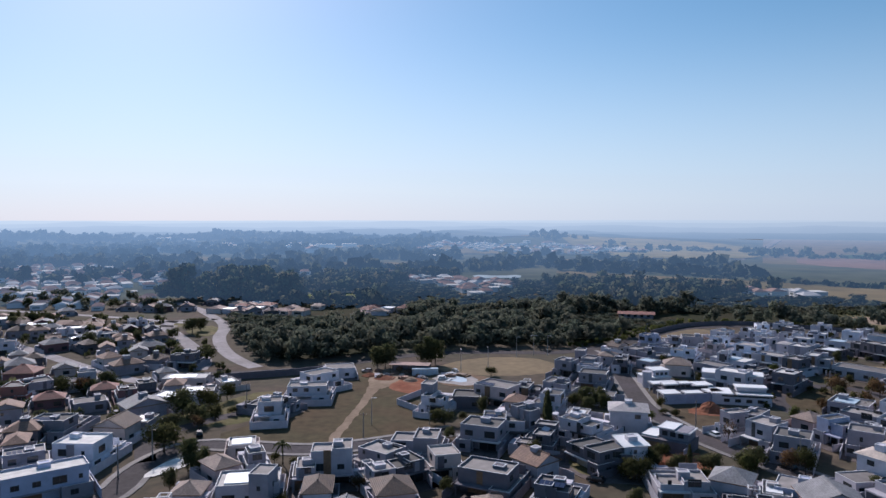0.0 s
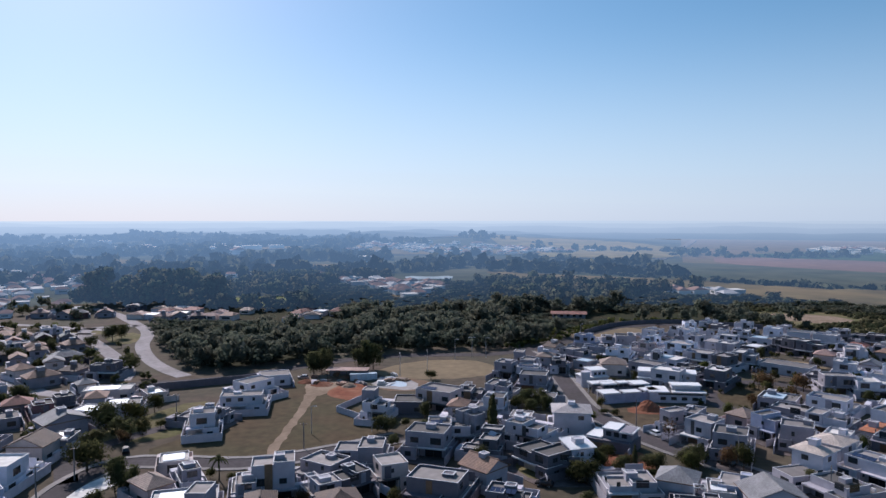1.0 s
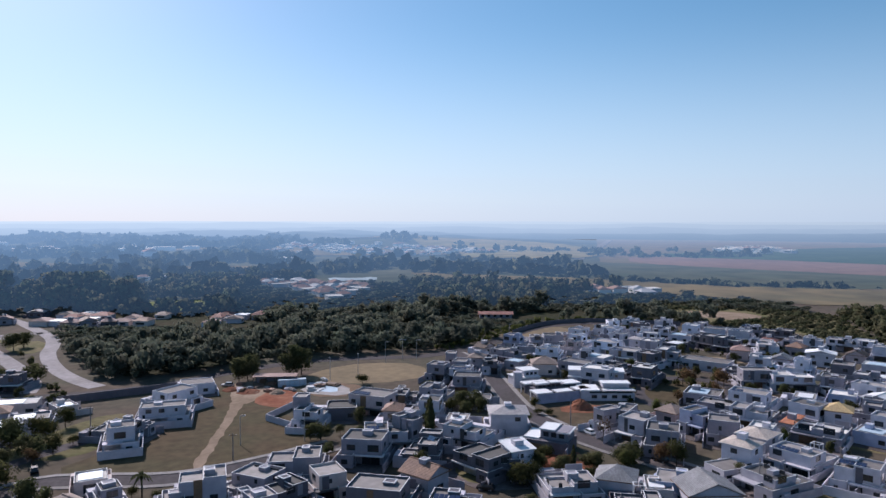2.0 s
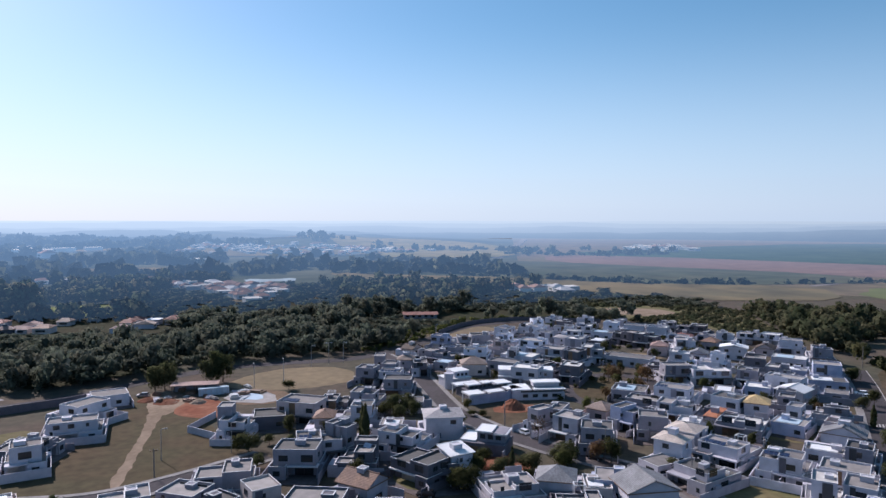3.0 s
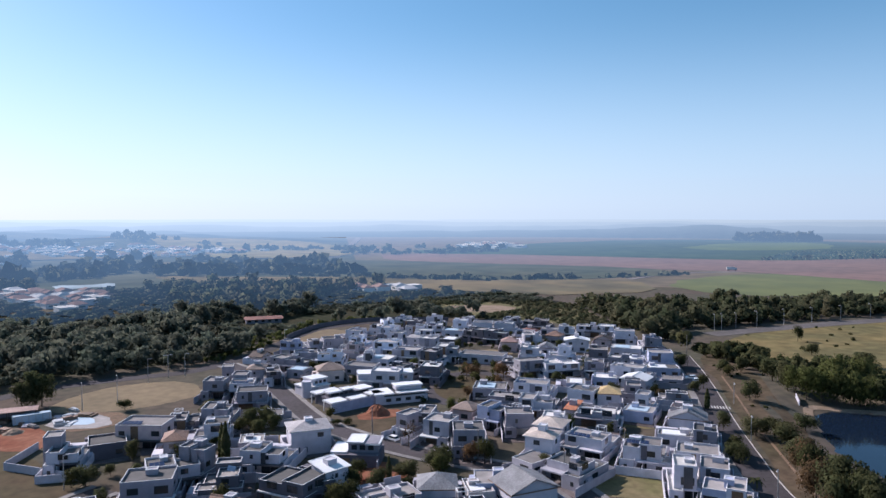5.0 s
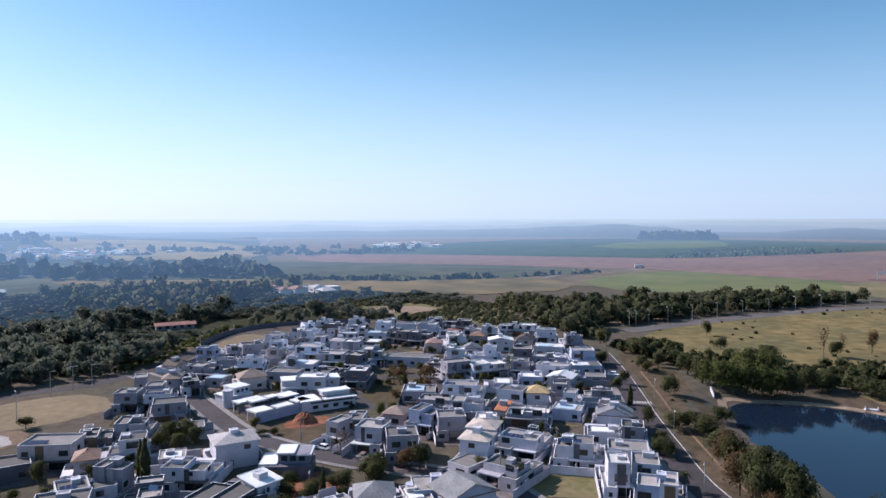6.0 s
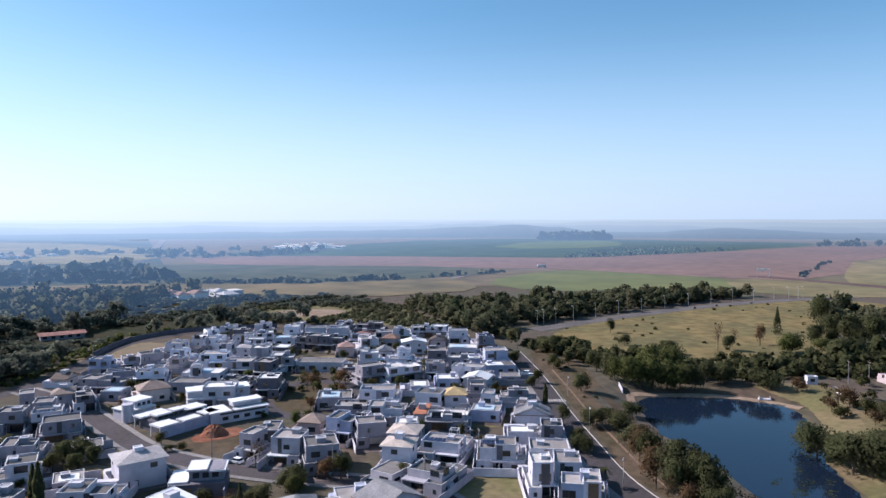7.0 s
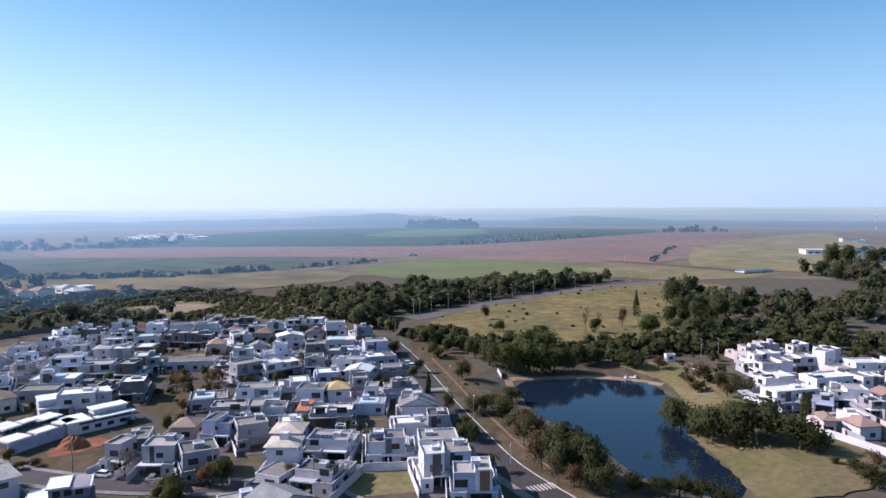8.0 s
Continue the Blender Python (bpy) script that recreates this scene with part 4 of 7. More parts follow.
            r.face((a_, d, h), (a_, 0, h), p, q)
        ridge_bar = Shape().box(p[0] - 0.12, p[1] - 0.12, p[2] - 0.1, q[0] + 0.12, q[1] + 0.12, p[2] + 0.1)
    elif kind == "gable":
        p, q = (0, 0, h + rise), (0, d, h + rise)
        r.face((a_, 0, h), p, q, (a_, d, h))
        r.face(p, (b_, 0, h), (b_, d, h), q)
        body.face((a_ + o, o, h), (b_ - o, o, h), (0, o, h + rise * (1 - 2 * o / w)))
        body.face((b_ - o, d - o, h), (a_ + o, d - o, h), (0, d - o, h + rise * (1 - 2 * o / w)))
        ridge_bar = Shape().box(-0.12, -0.05, h + rise - 0.08, 0.12, d + 0.05, h + rise + 0.1)
    else:
        r.face((a_, 0, h), (b_, 0, h), (b_, d, h + 0.8), (a_, d, h + 0.8))
        body.face((b_ - o, d - o, h), (a_ + o, d - o, h), (a_ + o, d - o, h + 0.7), (b_ - o, d - o, h + 0.7))
        ridge_bar = Shape().box(a_, d - 0.1, h + 0.72, b_, d + 0.06, h + 0.88)
    # thickness below the tiles
    k = len(r.v)
    under = [(vx, vy, vz - 0.16) for (vx, vy, vz) in r.v]
    r.v += under
    r.f += [tuple(k + i for i in reversed(q_)) for q_ in list(r.f)]
    eave = Shape().ring(a_ - 0.03, -0.03, b_ + 0.03, d + 0.03, h - 0.2, h - 0.01, 0.12)
    part("wall", body, mat, house)
    part("roof", r, ROOF[tiles], house)
    part("ridge_cap", ridge_bar, ROOF[tiles], house)
    if kind != "shed":
        part("fascia", eave, COPING if tiles in ("pale", "light", "white") else WOOD, house)
    if h > 5:
        row_of_windows(house, rng, a_ + o, o, b_ - o, d - o, h - 1.5, ((1.6, 1.2), (0.8, 1.0)))
    row_of_windows(house, rng, a_ + o, o, b_ - o, d - o, 1.5, ((1.6, 1.2), (2.2, 1.4)))
    if rng.random() < 0.35:
        tank(house, 0, d * 0.5, h + rise * 0.55 if kind != "shed" else h + 0.3, rng, mat)
    if lot:
        yard(house, rng, a_ - 0.9, -rng.uniform(1.5, 3.0), b_ + 0.9, d + rng.uniform(0.8, 2.5), rng.choice([mat, WALL["light"], WALL["white"]]))
    return house


def pavilion(x, y, turn, label, bodies, decks, columns=()):
    """A low modern house of recessed bodies under broad white roof decks."""
    house = tagged(new("house"), label, "house", "houses of the suburb")
    house.matrix_basis = pose(x, y, land(x, y), 0, 0, turn)
    for x0, y0, z0, x1, y1, z1, mat in bodies:
        part("wall", Shape().box(x0, y0, z0, x1, y1, z1), mat, house)
    for x0, y0, x1, y1, z, thick in decks:
        part("roof", Shape().box(x0, y0, z, x1, y1, z + thick), ROOF["white"], house)
        part("fascia", Shape().ring(x0 - 0.02, y0 - 0.02, x1 + 0.02, y1 + 0.02, z + thick - 0.12, z + thick + 0.06, 0.16), COPING, house)
    for cx_, cy_, top in columns:
        part("column", Shape().box(cx_ - 0.15, cy_ - 0.15, 0, cx_ + 0.15, cy_ + 0.15, top), COPING, house)
    return house


# charcoal bodies put the shade of recesses and roof gaps into wall colour
first = pavilion(82, 222, 7, "low white modern house, recess shade painted dark under layered roof decks",
                 [(-10, 0, 0, 10, 0.25, 3.15, WALL["blue"]), (-7.5, 2.6, 0, 9.8, 15, 3.1, WALL["dark"]), (-6.4, 7.5, 3.1, 2.4, 10.4, 4.5, WALL["dark"]),
                  (9.8, 0.3, 0, 10, 14, 2.6, WALL["white"]), (3.2, 7.5, 3.6, 9.2, 12.4, 4.0, WALL["light"])],
                 [(-10.6, -0.4, -4.4, 5.2, 3.2, 0.4), (-3.0, -0.4, 3.2, 3.4, 3.2, 0.35), (4.8, 0.2, 10.2, 4.6, 3.3, 0.35), (-7.2, 6.8, -2.0, 10.2, 4.5, 0.4), (-0.8, 7.6, 3.0, 11.0, 4.5, 0.3), (4.2, 6.4, 10.0, 12.0, 4.0, 0.3), (-8.6, 12.2, 0.8, 16.6, 3.4, 0.4)],
                 [(-10.1, 0.6, 3.2), (-10.1, 5.0, 3.2), (-8.2, 16.0, 3.4)])
for k in range(5):
    part("window", Shape().box(-6.0 + k * 1.7, 7.42, 3.4, -4.6 + k * 1.7, 7.498, 4.3), GLASS, first)
second = pavilion(96.6, 219.6, -13, "long low white house with dark window band under flat roofs",
                  [(-9, 0, 0, 9, 8, 2.5, WALL["white"]), (-8.4, 0.5, 2.5, 8.4, 7.6, 3.2, FRAME), (-1, 3.4, 3.6, 8, 7.4, 4.9, WALL["white"]), (-9, 0, 2.5, -6.2, 8, 3.3, WALL["white"])],
                  [(-9.3, -0.3, -2.6, 8.3, 3.3, 0.35), (-1.6, -0.3, 9.3, 2.5, 3.3, 0.3), (-1.4, 3.0, 8.4, 7.8, 4.9, 0.35)])
for k in range(4):
    part("window", Shape().box(-5.5 + k * 3.4, -0.06, 0.9, -3.7 + k * 3.4, -0.002, 2.0), GLASS, second)
third = pavilion(102.3, 241, -24, "long two-storey white house with plain blank side wall", [(-10, 0, 0, 10, 7, 5.0, WALL["white"]), (-10, -1.6, 0, -3, -0.02, 2.9, WALL["light"])],
                 [(-10.2, -0.2, 10.2, 7.2, 5.0, 0.35), (-10.2, -2.0, -2.8, -0.22, 2.9, 0.3)])
for k in range(5):
    part("window", Shape().box(-2.0 + k * 2.2, -0.06, 3.2, -1.0 + k * 2.2, -0.002, 4.2), GLASS, third)
fourth = pavilion(77, 244, 10, "white corner house with round stair tower and flat roofs", [(-4, 0, 0, 5, 8, 3.2, WALL["white"]), (-1, 1.5, 3.4, 5, 7.5, 5.4, WALL["white"])],
                  [(-4.3, -0.3, 5.3, 8.3, 3.2, 0.3), (-1.3, 1.2, 5.3, 7.8, 5.4, 0.3)])
part("stair_tower", Shape().tube([(-3.6, 1.2, 0), (-3.6, 1.2, 5.6)], [1.7, 1.7], 20), WALL["white"], fourth, "round white rendered stair tower")
for k in range(3):
    part("window", Shape().box(0.0 + k * 1.7, 1.44, 3.9, 1.1 + k * 1.7, 1.498, 4.9), GLASS, fourth)

fifth = pavilion(57, 175, -38, "dark two-storey house under stepped white flat roofs",
                 [(-6, 0, 0, 6, 9, 3.2, WALL["dark"]), (-2, 2, 3.2, 5.5, 8, 5.6, WALL["grey"]), (-6, -2.4, 0, -5.8, 0, 2.4, WALL["light"]), (5.8, -2.4, 0, 6, 0, 2.4, WALL["light"])],
                 [(-6.4, 1.0, -2.2, 9.3, 3.2, 0.3), (-2.4, 1.6, 2.0, 8.4, 5.6, 0.3), (2.3, 1.6, 6.0, 8.4, 5.2, 0.3)], [(-6.1, 0.4, 3.2), (5.6, 0.4, 3.2)])
for k in range(3):
    part("window", Shape().box(-1.2 + k * 2.1, 1.94, 3.9, 0.2 + k * 2.1, 1.998, 5.1), GLASS, fifth)
part("garage_door", Shape().box(-4.8, -0.06, 0.05, -1.2, -0.002, 2.4), WOOD, fifth, "wide timber garage door")
villa(104.8, 105.6, -59, 8.2, 9, 7.4, "blue", 0)
villa(107.6, 116.8, -49, 4.7, 8, 8.0, "white", 1)
villa(115.1, 114.8, -55, 6.1, 8, 6.5, "white", 2)
villa(120.3, 122.9, -54, 9.6, 9, 6.5, "white", 3)
villa(136.6, 132.5, -55, 5.8, 8, 6.5, "grey", 4)
villa(134.6, 140.1, -52, 9.0, 6, 3.6, "white", 5)
cottage(145.6, 144.7, -55, 10.9, 9, 5.0, "gable", "grey", 6)
villa(149.1, 149.7, -60, 5.5, 6, 6.6, "peach", 7)
villa(144.4, 161.2, -60, 8.8, 8, 3.6, "blue", 8)
villa(151.3, 165.6, -60, 4.0, 6, 6.8, "white", 9)
cottage(145.4, 173.7, -45, 7.9, 8, 6.0, "hip", "yellow", 10)
villa(129.6, 164.3, -53, 11.2, 9, 5.0, "grey", 11)
cottage(127.7, 173.1, -60, 4.0, 9, 4.0, "shed", "orange", 12)
villa(139.5, 180.4, -64, 8.5, 8, 6.8, "white", 13)
villa(167.7, 196.0, -47, 8.0, 8, 4.0, "blue", 14)
cottage(171.6, 186.7, -67, 9.8, 9, 4.6, "gable", "white", 15)
villa(178.3, 195.6, -64, 12.0, 8, 6.8, "white", 16)
villa(198.9, 195.2, -41, 12.7, 8, 3.8, "blue", 17)
villa(209.5, 204.8, -45, 9.5, 9, 7.0, "blue", 18)
villa(215.0, 228.1, -54, 12.9, 9, 4.6, "white", 19)
villa(236.3, 230.5, -42, 7.8, 8, 7.0, "grey", 20)
villa(247.7, 274.6, -59, 14.5, 9, 5.5, "white", 21)
villa(113.4, 133.6, -54, 8.9, 8, 7.0, "white", 22, walled=True)
villa(115.3, 130.1, -60, 5.5, 4, 3.4, "white", 23)
villa(88.4, 148.6, -82, 6.4, 8, 3.5, "light", 24)
cottage(95.8, 151.3, -60, 8.2, 8, 7.0, "hip", "pale", 25)
villa(108.7, 148.5, -66, 10.0, 9, 5.5, "white", 28)
villa(92.5, 138.8, -76, 8.9, 8, 5.0, "light", 29)
cottage(105.7, 159.0, -60, 8.5, 9, 6.2, "hip", "pale", 30)
villa(112.1, 163.4, -48, 5.8, 7, 6.8, "white", 31)
villa(106.5, 170.9, -35, 7.9, 9, 6.6, "grey", 32)
villa(102.8, 180.9, -69, 7.3, 9, 6.8, "blue", 33)
villa(78.3, 188.5, -71, 4.0, 8, 6.8, "grey", 34)
villa(84.0, 188.1, -45, 6.4, 10, 6.4, "light", 35)
villa(82.5, 177.4, -57, 7.6, 9, 7.0, "light", 36)
villa(85.5, 166.3, -33, 8.1, 9, 6.8, "grey", 37)
cottage(51.8, 189.3, -13, 11.4, 10, 6.6, "hip", "light", 38)
villa(33.4, 162.5, -60, 11.8, 11, 6.0, "dark", 41)
villa(41.0, 159.4, -5, 7.1, 8, 5.0, "dark", 42)
cottage(46.1, 160.7, 10, 6.9, 7, 6.4, "shed", "white", 43)
villa(100.4, 238.2, -42, 10.3, 8, 6.8, "white", 49)
villa(102.3, 263.5, -52, 12.3, 8, 4.0, "grey", 50)
villa(113.7, 273.1, -52, 14.5, 9, 4.0, "white", 51)
villa(112.0, 273.3, -37, 4.0, 6, 6.4, "white", 52)
villa(113.3, 249.5, -60, 10.1, 9, 5.0, "dark", 53)
villa(118.1, 236.3, -45, 7.2, 9, 6.8, "dark", 54)
villa(128.9, 272.4, -48, 11.4, 9, 6.0, "grey", 55)
villa(130.5, 292.9, -47, 11.2, 9, 6.0, "blue", 56)
villa(132.9, 260.9, -59, 6.6, 9, 6.8, "dark", 57)
villa(145.4, 265.4, -43, 8.9, 9, 6.8, "grey", 58)
villa(155.2, 254.1, -52, 19.0, 9, 4.0, "white", 59)
villa(153.9, 338.7, -59, 14.3, 8, 5.0, "white", 60)
villa(161.4, 344.2, -12, 6.0, 7, 7.0, "blue", 61)
villa(173.7, 351.7, -47, 7.7, 8, 6.6, "white", 62)
villa(163.7, 322.0, -39, 9.6, 8, 6.6, "white", 63)
villa(175.7, 321.8, -39, 8.2, 8, 6.2, "white", 64)
villa(189.1, 342.7, -42, 8.6, 7, 7.0, "white", 65)
villa(180.4, 312.3, -45, 10.8, 8, 4.0, "white", 66)
villa(182.3, 296.6, -70, 11.3, 8, 6.8, "dark", 67)
villa(187.3, 286.0, -59, 10.9, 8, 6.8, "dark", 68)
villa(199.9, 312.2, -41, 10.2, 8, 6.6, "white", 69)
villa(207.6, 304.0, -50, 9.8, 8, 6.6, "white", 70)
villa(197.0, 268.5, -30, 8.5, 8, 6.4, "white", 71)
cottage(181.9, 268.0, -42, 8.0, 8, 4.6, "hip", "pink", 72)
villa(173.9, 244.4, -43, 7.8, 8, 6.8, "white", 73)
villa(156.6, 223.0, -17, 10.0, 8, 6.8, "grey", 74)
villa(166.2, 215.9, -19, 14.4, 9, 6.0, "white", 75)
cottage(210.5, 269.9, -59, 8.1, 8, 4.5, "hip", "brown", 76)
cottage(206.6, 249.4, -43, 11.9, 8, 5.6, "gable", "white", 77)
villa(241.3, 275.5, -52, 13.4, 8, 5.6, "white", 78)
villa(229.2, 303.7, -51, 13.3, 8, 6.4, "dark", 79)
villa(227.0, 321.9, -48, 9.2, 8, 5.5, "grey", 80)
villa(132.9, 197.0, -51, 11.2, 9, 6.4, "white", 81)
villa(122.7, 206.1, -43, 11.1, 10, 4.2, "grey", 82)
villa(117.9, 192.6, -51, 9.7, 8, 5.0, "grey", 83)
villa(121.9, 181.8, -52, 10.3, 8, 6.0, "white", 84)
cottage(149.3, 298.1, -52, 8.7, 8, 5.4, "hip", "light", 85)
cottage(101.3, 192.0, -60, 7.6, 8, 3.6, "hip", "tan", 86)
box_tower(-5.1, 214.2, -16, 4.0, 5, 8.4, "grey", 87)
villa(-3.7, 208.4, -21, 6.7, 9, 6.0, "white", 88, walled=True)
villa(7.3, 215.7, -7, 9.0, 9, 4.0, "dark", 89)
villa(15.1, 218.8, -36, 12.5, 10, 6.6, "peach", 90)
villa(26.9, 220.7, -20, 8.2, 9, 5.6, "dark", 91)
villa(36.2, 223.2, -30, 7.5, 8, 6.8, "grey", 92)
villa(16.4, 183.2, -7, 11.3, 8, 6.6, "white", 93)
villa(20.9, 186.8, -49, 6.4, 7, 8.6, "grey", 94)
villa(35.6, 182.9, -43, 9.7, 9, 6.0, "white", 96, walled=True)
villa(9.2, 175.8, -21, 10.2, 10, 6.8, "grey", 97)
villa(45.4, 258.5, -35, 6.9, 8, 6.6, "grey", 99)
villa(53.9, 254.5, -25, 8.0, 8, 5.4, "white", 100)
villa(55.7, 263.1, -28, 5.3, 8, 6.4, "grey", 101)
box_tower(55.0, 274.1, -20, 4.0, 6, 7.4, "grey", 102)
villa(52.3, 238.7, -21, 9.5, 8, 6.2, "grey", 103)
cottage(65.0, 273.1, -27, 7.0, 8, 5.4, "hip", "tan", 104)
villa(69.1, 265.4, -17, 5.1, 8, 5.4, "dark", 105)
villa(80.5, 287.2, -56, 11.7, 8, 5.4, "grey", 106)
villa(92.6, 292.3, -24, 9.7, 8, 5.4, "grey", 107)
villa(99.7, 284.3, -31, 9.8, 8, 6.4, "blue", 108)
villa(107.0, 315.3, -15, 6.0, 8, 5.4, "grey", 109)
villa(113.3, 309.7, -14, 9.1, 8, 6.8, "grey", 110)
cottage(89.4, 259.5, -16, 10.5, 9, 4.6, "hip", "tan", 111)
villa(-7.2, 165.9, -7, 11.5, 10, 6.8, "grey", 112)
villa(8.4, 146.1, -25, 11.5, 10, 6.0, "dark", 113)
cottage(24.4, 154.5, 39, 8.4, 9, 4.6, "gable", "brown", 114)
villa(1.1, 156.3, 15, 6.2, 8, 6.0, "beige", 115)
villa(71.9, 139.2, -33, 6.8, 8, 4.6, "blue", 116)
cottage(77.1, 130.6, -10, 12.2, 10, 4.6, "gable", "grey", 117)
villa(51.0, 142.5, -5, 10.2, 9, 5.0, "light", 118)
cottage(60.6, 143.1, -32, 9.0, 9, 4.4, "hip", "grey", 119)
villa(68.2, 137.8, -25, 5.6, 8, 4.0, "beige", 120)
villa(-25.2, 152.7, 6, 9.1, 9, 8.6, "light", 121)
villa(-16.9, 160.3, -37, 8.9, 9, 5.6, "grey", 122)
villa(-12.8, 147.8, 25, 5.2, 7, 5.6, "light", 123)
villa(-7.3, 152.7, 34, 7.3, 8, 5.6, "dark", 124)
box_tower(-38.3, 139.9, -6, 4.2, 6, 7.6, "grey", 125)
villa(-41.2, 142.0, 10, 13.0, 9, 4.6, "light", 126)
cottage(-48.2, 152.3, 44, 6.7, 9, 4.6, "hip", "tan", 127)
cottage(-25.8, 137.2, 6, 6.6, 10, 4.6, "hip", "dkbrown", 128)
cottage(-9.3, 136.7, 14, 8.7, 10, 4.6, "hip", "dkbrown", 129)
villa(-50.8, 170.9, 14, 6.6, 7, 3.4, "beige", 130)
villa(-43.7, 158.9, 24, 4.0, 6, 5.6, "grey", 131)
villa(-30.3, 149.2, 9, 4.2, 7, 5.6, "light", 132)
villa(-51.0, 199.4, 10, 6.7, 8, 6.8, "white", 133, walled=True)
villa(-47.6, 210.8, 70, 8.7, 9, 5.0, "grey", 134)
villa(-44.7, 222.6, 4, 12.7, 7, 5.6, "white", 135, walled=True)
villa(-41.4, 240.7, 46, 11.3, 8, 6.0, "white", 136, walled=True)
villa(-38.7, 257.1, 12, 10.8, 9, 4.0, "white", 137)
villa(-88.6, 161.8, -4, 10.2, 10, 6.8, "mint", 138)
villa(-84.3, 143.6, 37, 16.4, 7, 6.8, "blue", 139)
cottage(-89.2, 180.2, -6, 10.0, 9, 5.0, "gable", "dkbrown", 140)
villa(-108.0, 184.5, 0, 9.9, 9, 5.6, "grey", 141)
cottage(-111.8, 178.9, 14, 9.1, 9, 4.4, "hip", "brown", 142)
villa(-101.4, 218.6, 30, 5.5, 7, 5.6, "dkred", 143)
villa(-98.9, 227.8, 34, 5.4, 7, 5.6, "dark", 144)
villa(-88.2, 214.8, -19, 12.0, 8, 4.0, "light", 145)
villa(-80.6, 222.5, 12, 10.6, 8, 4.0, "grey", 146)
villa(-92.0, 241.0, 6, 15.0, 8, 4.0, "beige", 147)
cottage(-90.9, 229.1, 13, 6.8, 8, 4.4, "hip", "brown", 148)
cottage(-87.6, 201.7, 42, 12.3, 9, 5.0, "gable", "grey", 149)
cottage(-152.6, 243.9, 9, 11.3, 10, 5.0, "hip", "red", 150)
villa(-140.1, 220.9, 12, 6.9, 9, 6.0, "brick", 151)
villa(-135.3, 227.6, 43, 8.9, 9, 6.0, "grey", 152)
cottage(-160.3, 258.3, 34, 10.4, 10, 5.0, "hip", "grey", 153)
cottage(-105.6, 166.7, 24, 5.9, 9, 5.0, "hip", "brown", 154)
villa(-84.7, 188.4, 0, 5.3, 8, 4.0, "grey", 155)
villa(-105.4, 274.2, -8, 9.6, 7, 6.4, "dark", 156)
cottage(-134.4, 277.9, 49, 8.6, 8, 4.0, "hip", "brown", 157)
cottage(-121.7, 264.5, 42, 11.9, 8, 4.0, "hip", "brown", 158)
cottage(-128.7, 301.4, 38, 12.6, 9, 4.0, "hip", "grey", 159)
cottage(-174.8, 309.1, 47, 11.1, 9, 4.0, "hip", "grey", 160)
villa(-192.4, 351.6, 16, 12.9, 8, 4.0, "grey", 161)
cottage(-137.5, 330.7, 42, 9.2, 9, 4.0, "hip", "brown", 162)
cottage(-158.4, 307.8, 47, 7.3, 9, 4.0, "hip", "dkbrown", 163)
villa(-169.2, 318.2, 36, 8.0, 8, 5.0, "white", 164)
cottage(-213.4, 346.4, 29, 13.9, 9, 4.0, "hip", "dkbrown", 165)
cottage(-113.1, 276.9, 79, 8.8, 8, 4.0, "hip", "dkbrown", 166)
villa(264.0, 62.5, -58, 9.0, 8, 6.8, "white", 167)
villa(251.0, 57.5, -56, 11.5, 9, 6.8, "white", 168)
villa(266.2, 51.7, -56, 14.2, 9, 6.0, "white", 169)
villa(227.9, 55.1, -48, 11.2, 9, 6.6, "white", 170)
villa(214.6, 49.3, -47, 15.3, 9, 6.0, "white", 171)
villa(213.2, 44.5, -91, 9.4, 8, 5.0, "blue", 172)
villa(234.9, 39.5, -45, 14.7, 9, 6.8, "white", 173)
villa(223.1, 35.4, -73, 10.9, 9, 6.0, "white", 174)
box_tower(271.1, 41.3, -31, 6.2, 5, 8.6, "white", 175)
villa(268.8, 28.2, -60, 11.1, 9, 6.0, "white", 176)
villa(243.8, 28.1, -46, 9.4, 8, 6.6, "white", 177)
cottage(191.8, 40.3, -70, 4.3, 8, 4.0, "hip", "tan", 178)
cottage(191.5, 30.7, -52, 7.3, 8, 4.0, "hip", "pink", 179)
villa(199.3, 33.2, -60, 5.5, 7, 4.4, "beige", 180)
villa(215.8, 28.1, -60, 4.4, 8, 5.0, "grey", 181)
villa(144.2, 307.9, -52, 7.2, 7.1, 6.8, "white", 500)
villa(226.5, 276.9, -48, 7.9, 6.7, 6.8, "white", 501)
cottage(190.3, 252.8, -48, 7.9, 7.3, 3.4, "gable", "grey", 502)
cottage(227.2, 253.0, -53, 8.4, 7.8, 3.4, "gable", "dkbrown", 503)
villa(200.0, 224.9, 43, 9.1, 7.6, 6.8, "dark", 504)
villa(203.6, 333.1, -55, 7.1, 7.8, 6.6, "grey", 505)
cottage(81.3, 306.6, 40, 9.0, 6.7, 3.2, "gable", "dkbrown", 506)
villa(227.6, 290.6, -52, 9.0, 6.4, 3.4, "grey", 507)
villa(137.8, 328.3, 38, 9.1, 8, 6.2, "white", 508)
villa(124.4, 309.9, -52, 7.0, 6.3, 6.6, "blue", 509)
villa(190.3, 236.3, 41, 6.9, 6.5, 6.6, "blue", 510)
villa(164.8, 177.5, 40, 8.6, 6.3, 6.8, "grey", 511)
villa(160.0, 198.4, 45, 9.0, 6.5, 3.4, "blue", 513)
cottage(213.1, 322.0, -51, 7.1, 7.4, 3.2, "hip", "grey", 514)
villa(149.0, 286.7, -49, 7.6, 7.9, 6.8, "grey", 515)
villa(161.8, 310.0, -50, 9.0, 6, 6.2, "white", 516)
villa(80.2, 272.8, -51, 7.0, 7.1, 3.4, "light", 517)
villa(94.3, 315.7, -50, 8.5, 6.8, 6.6, "blue", 518)
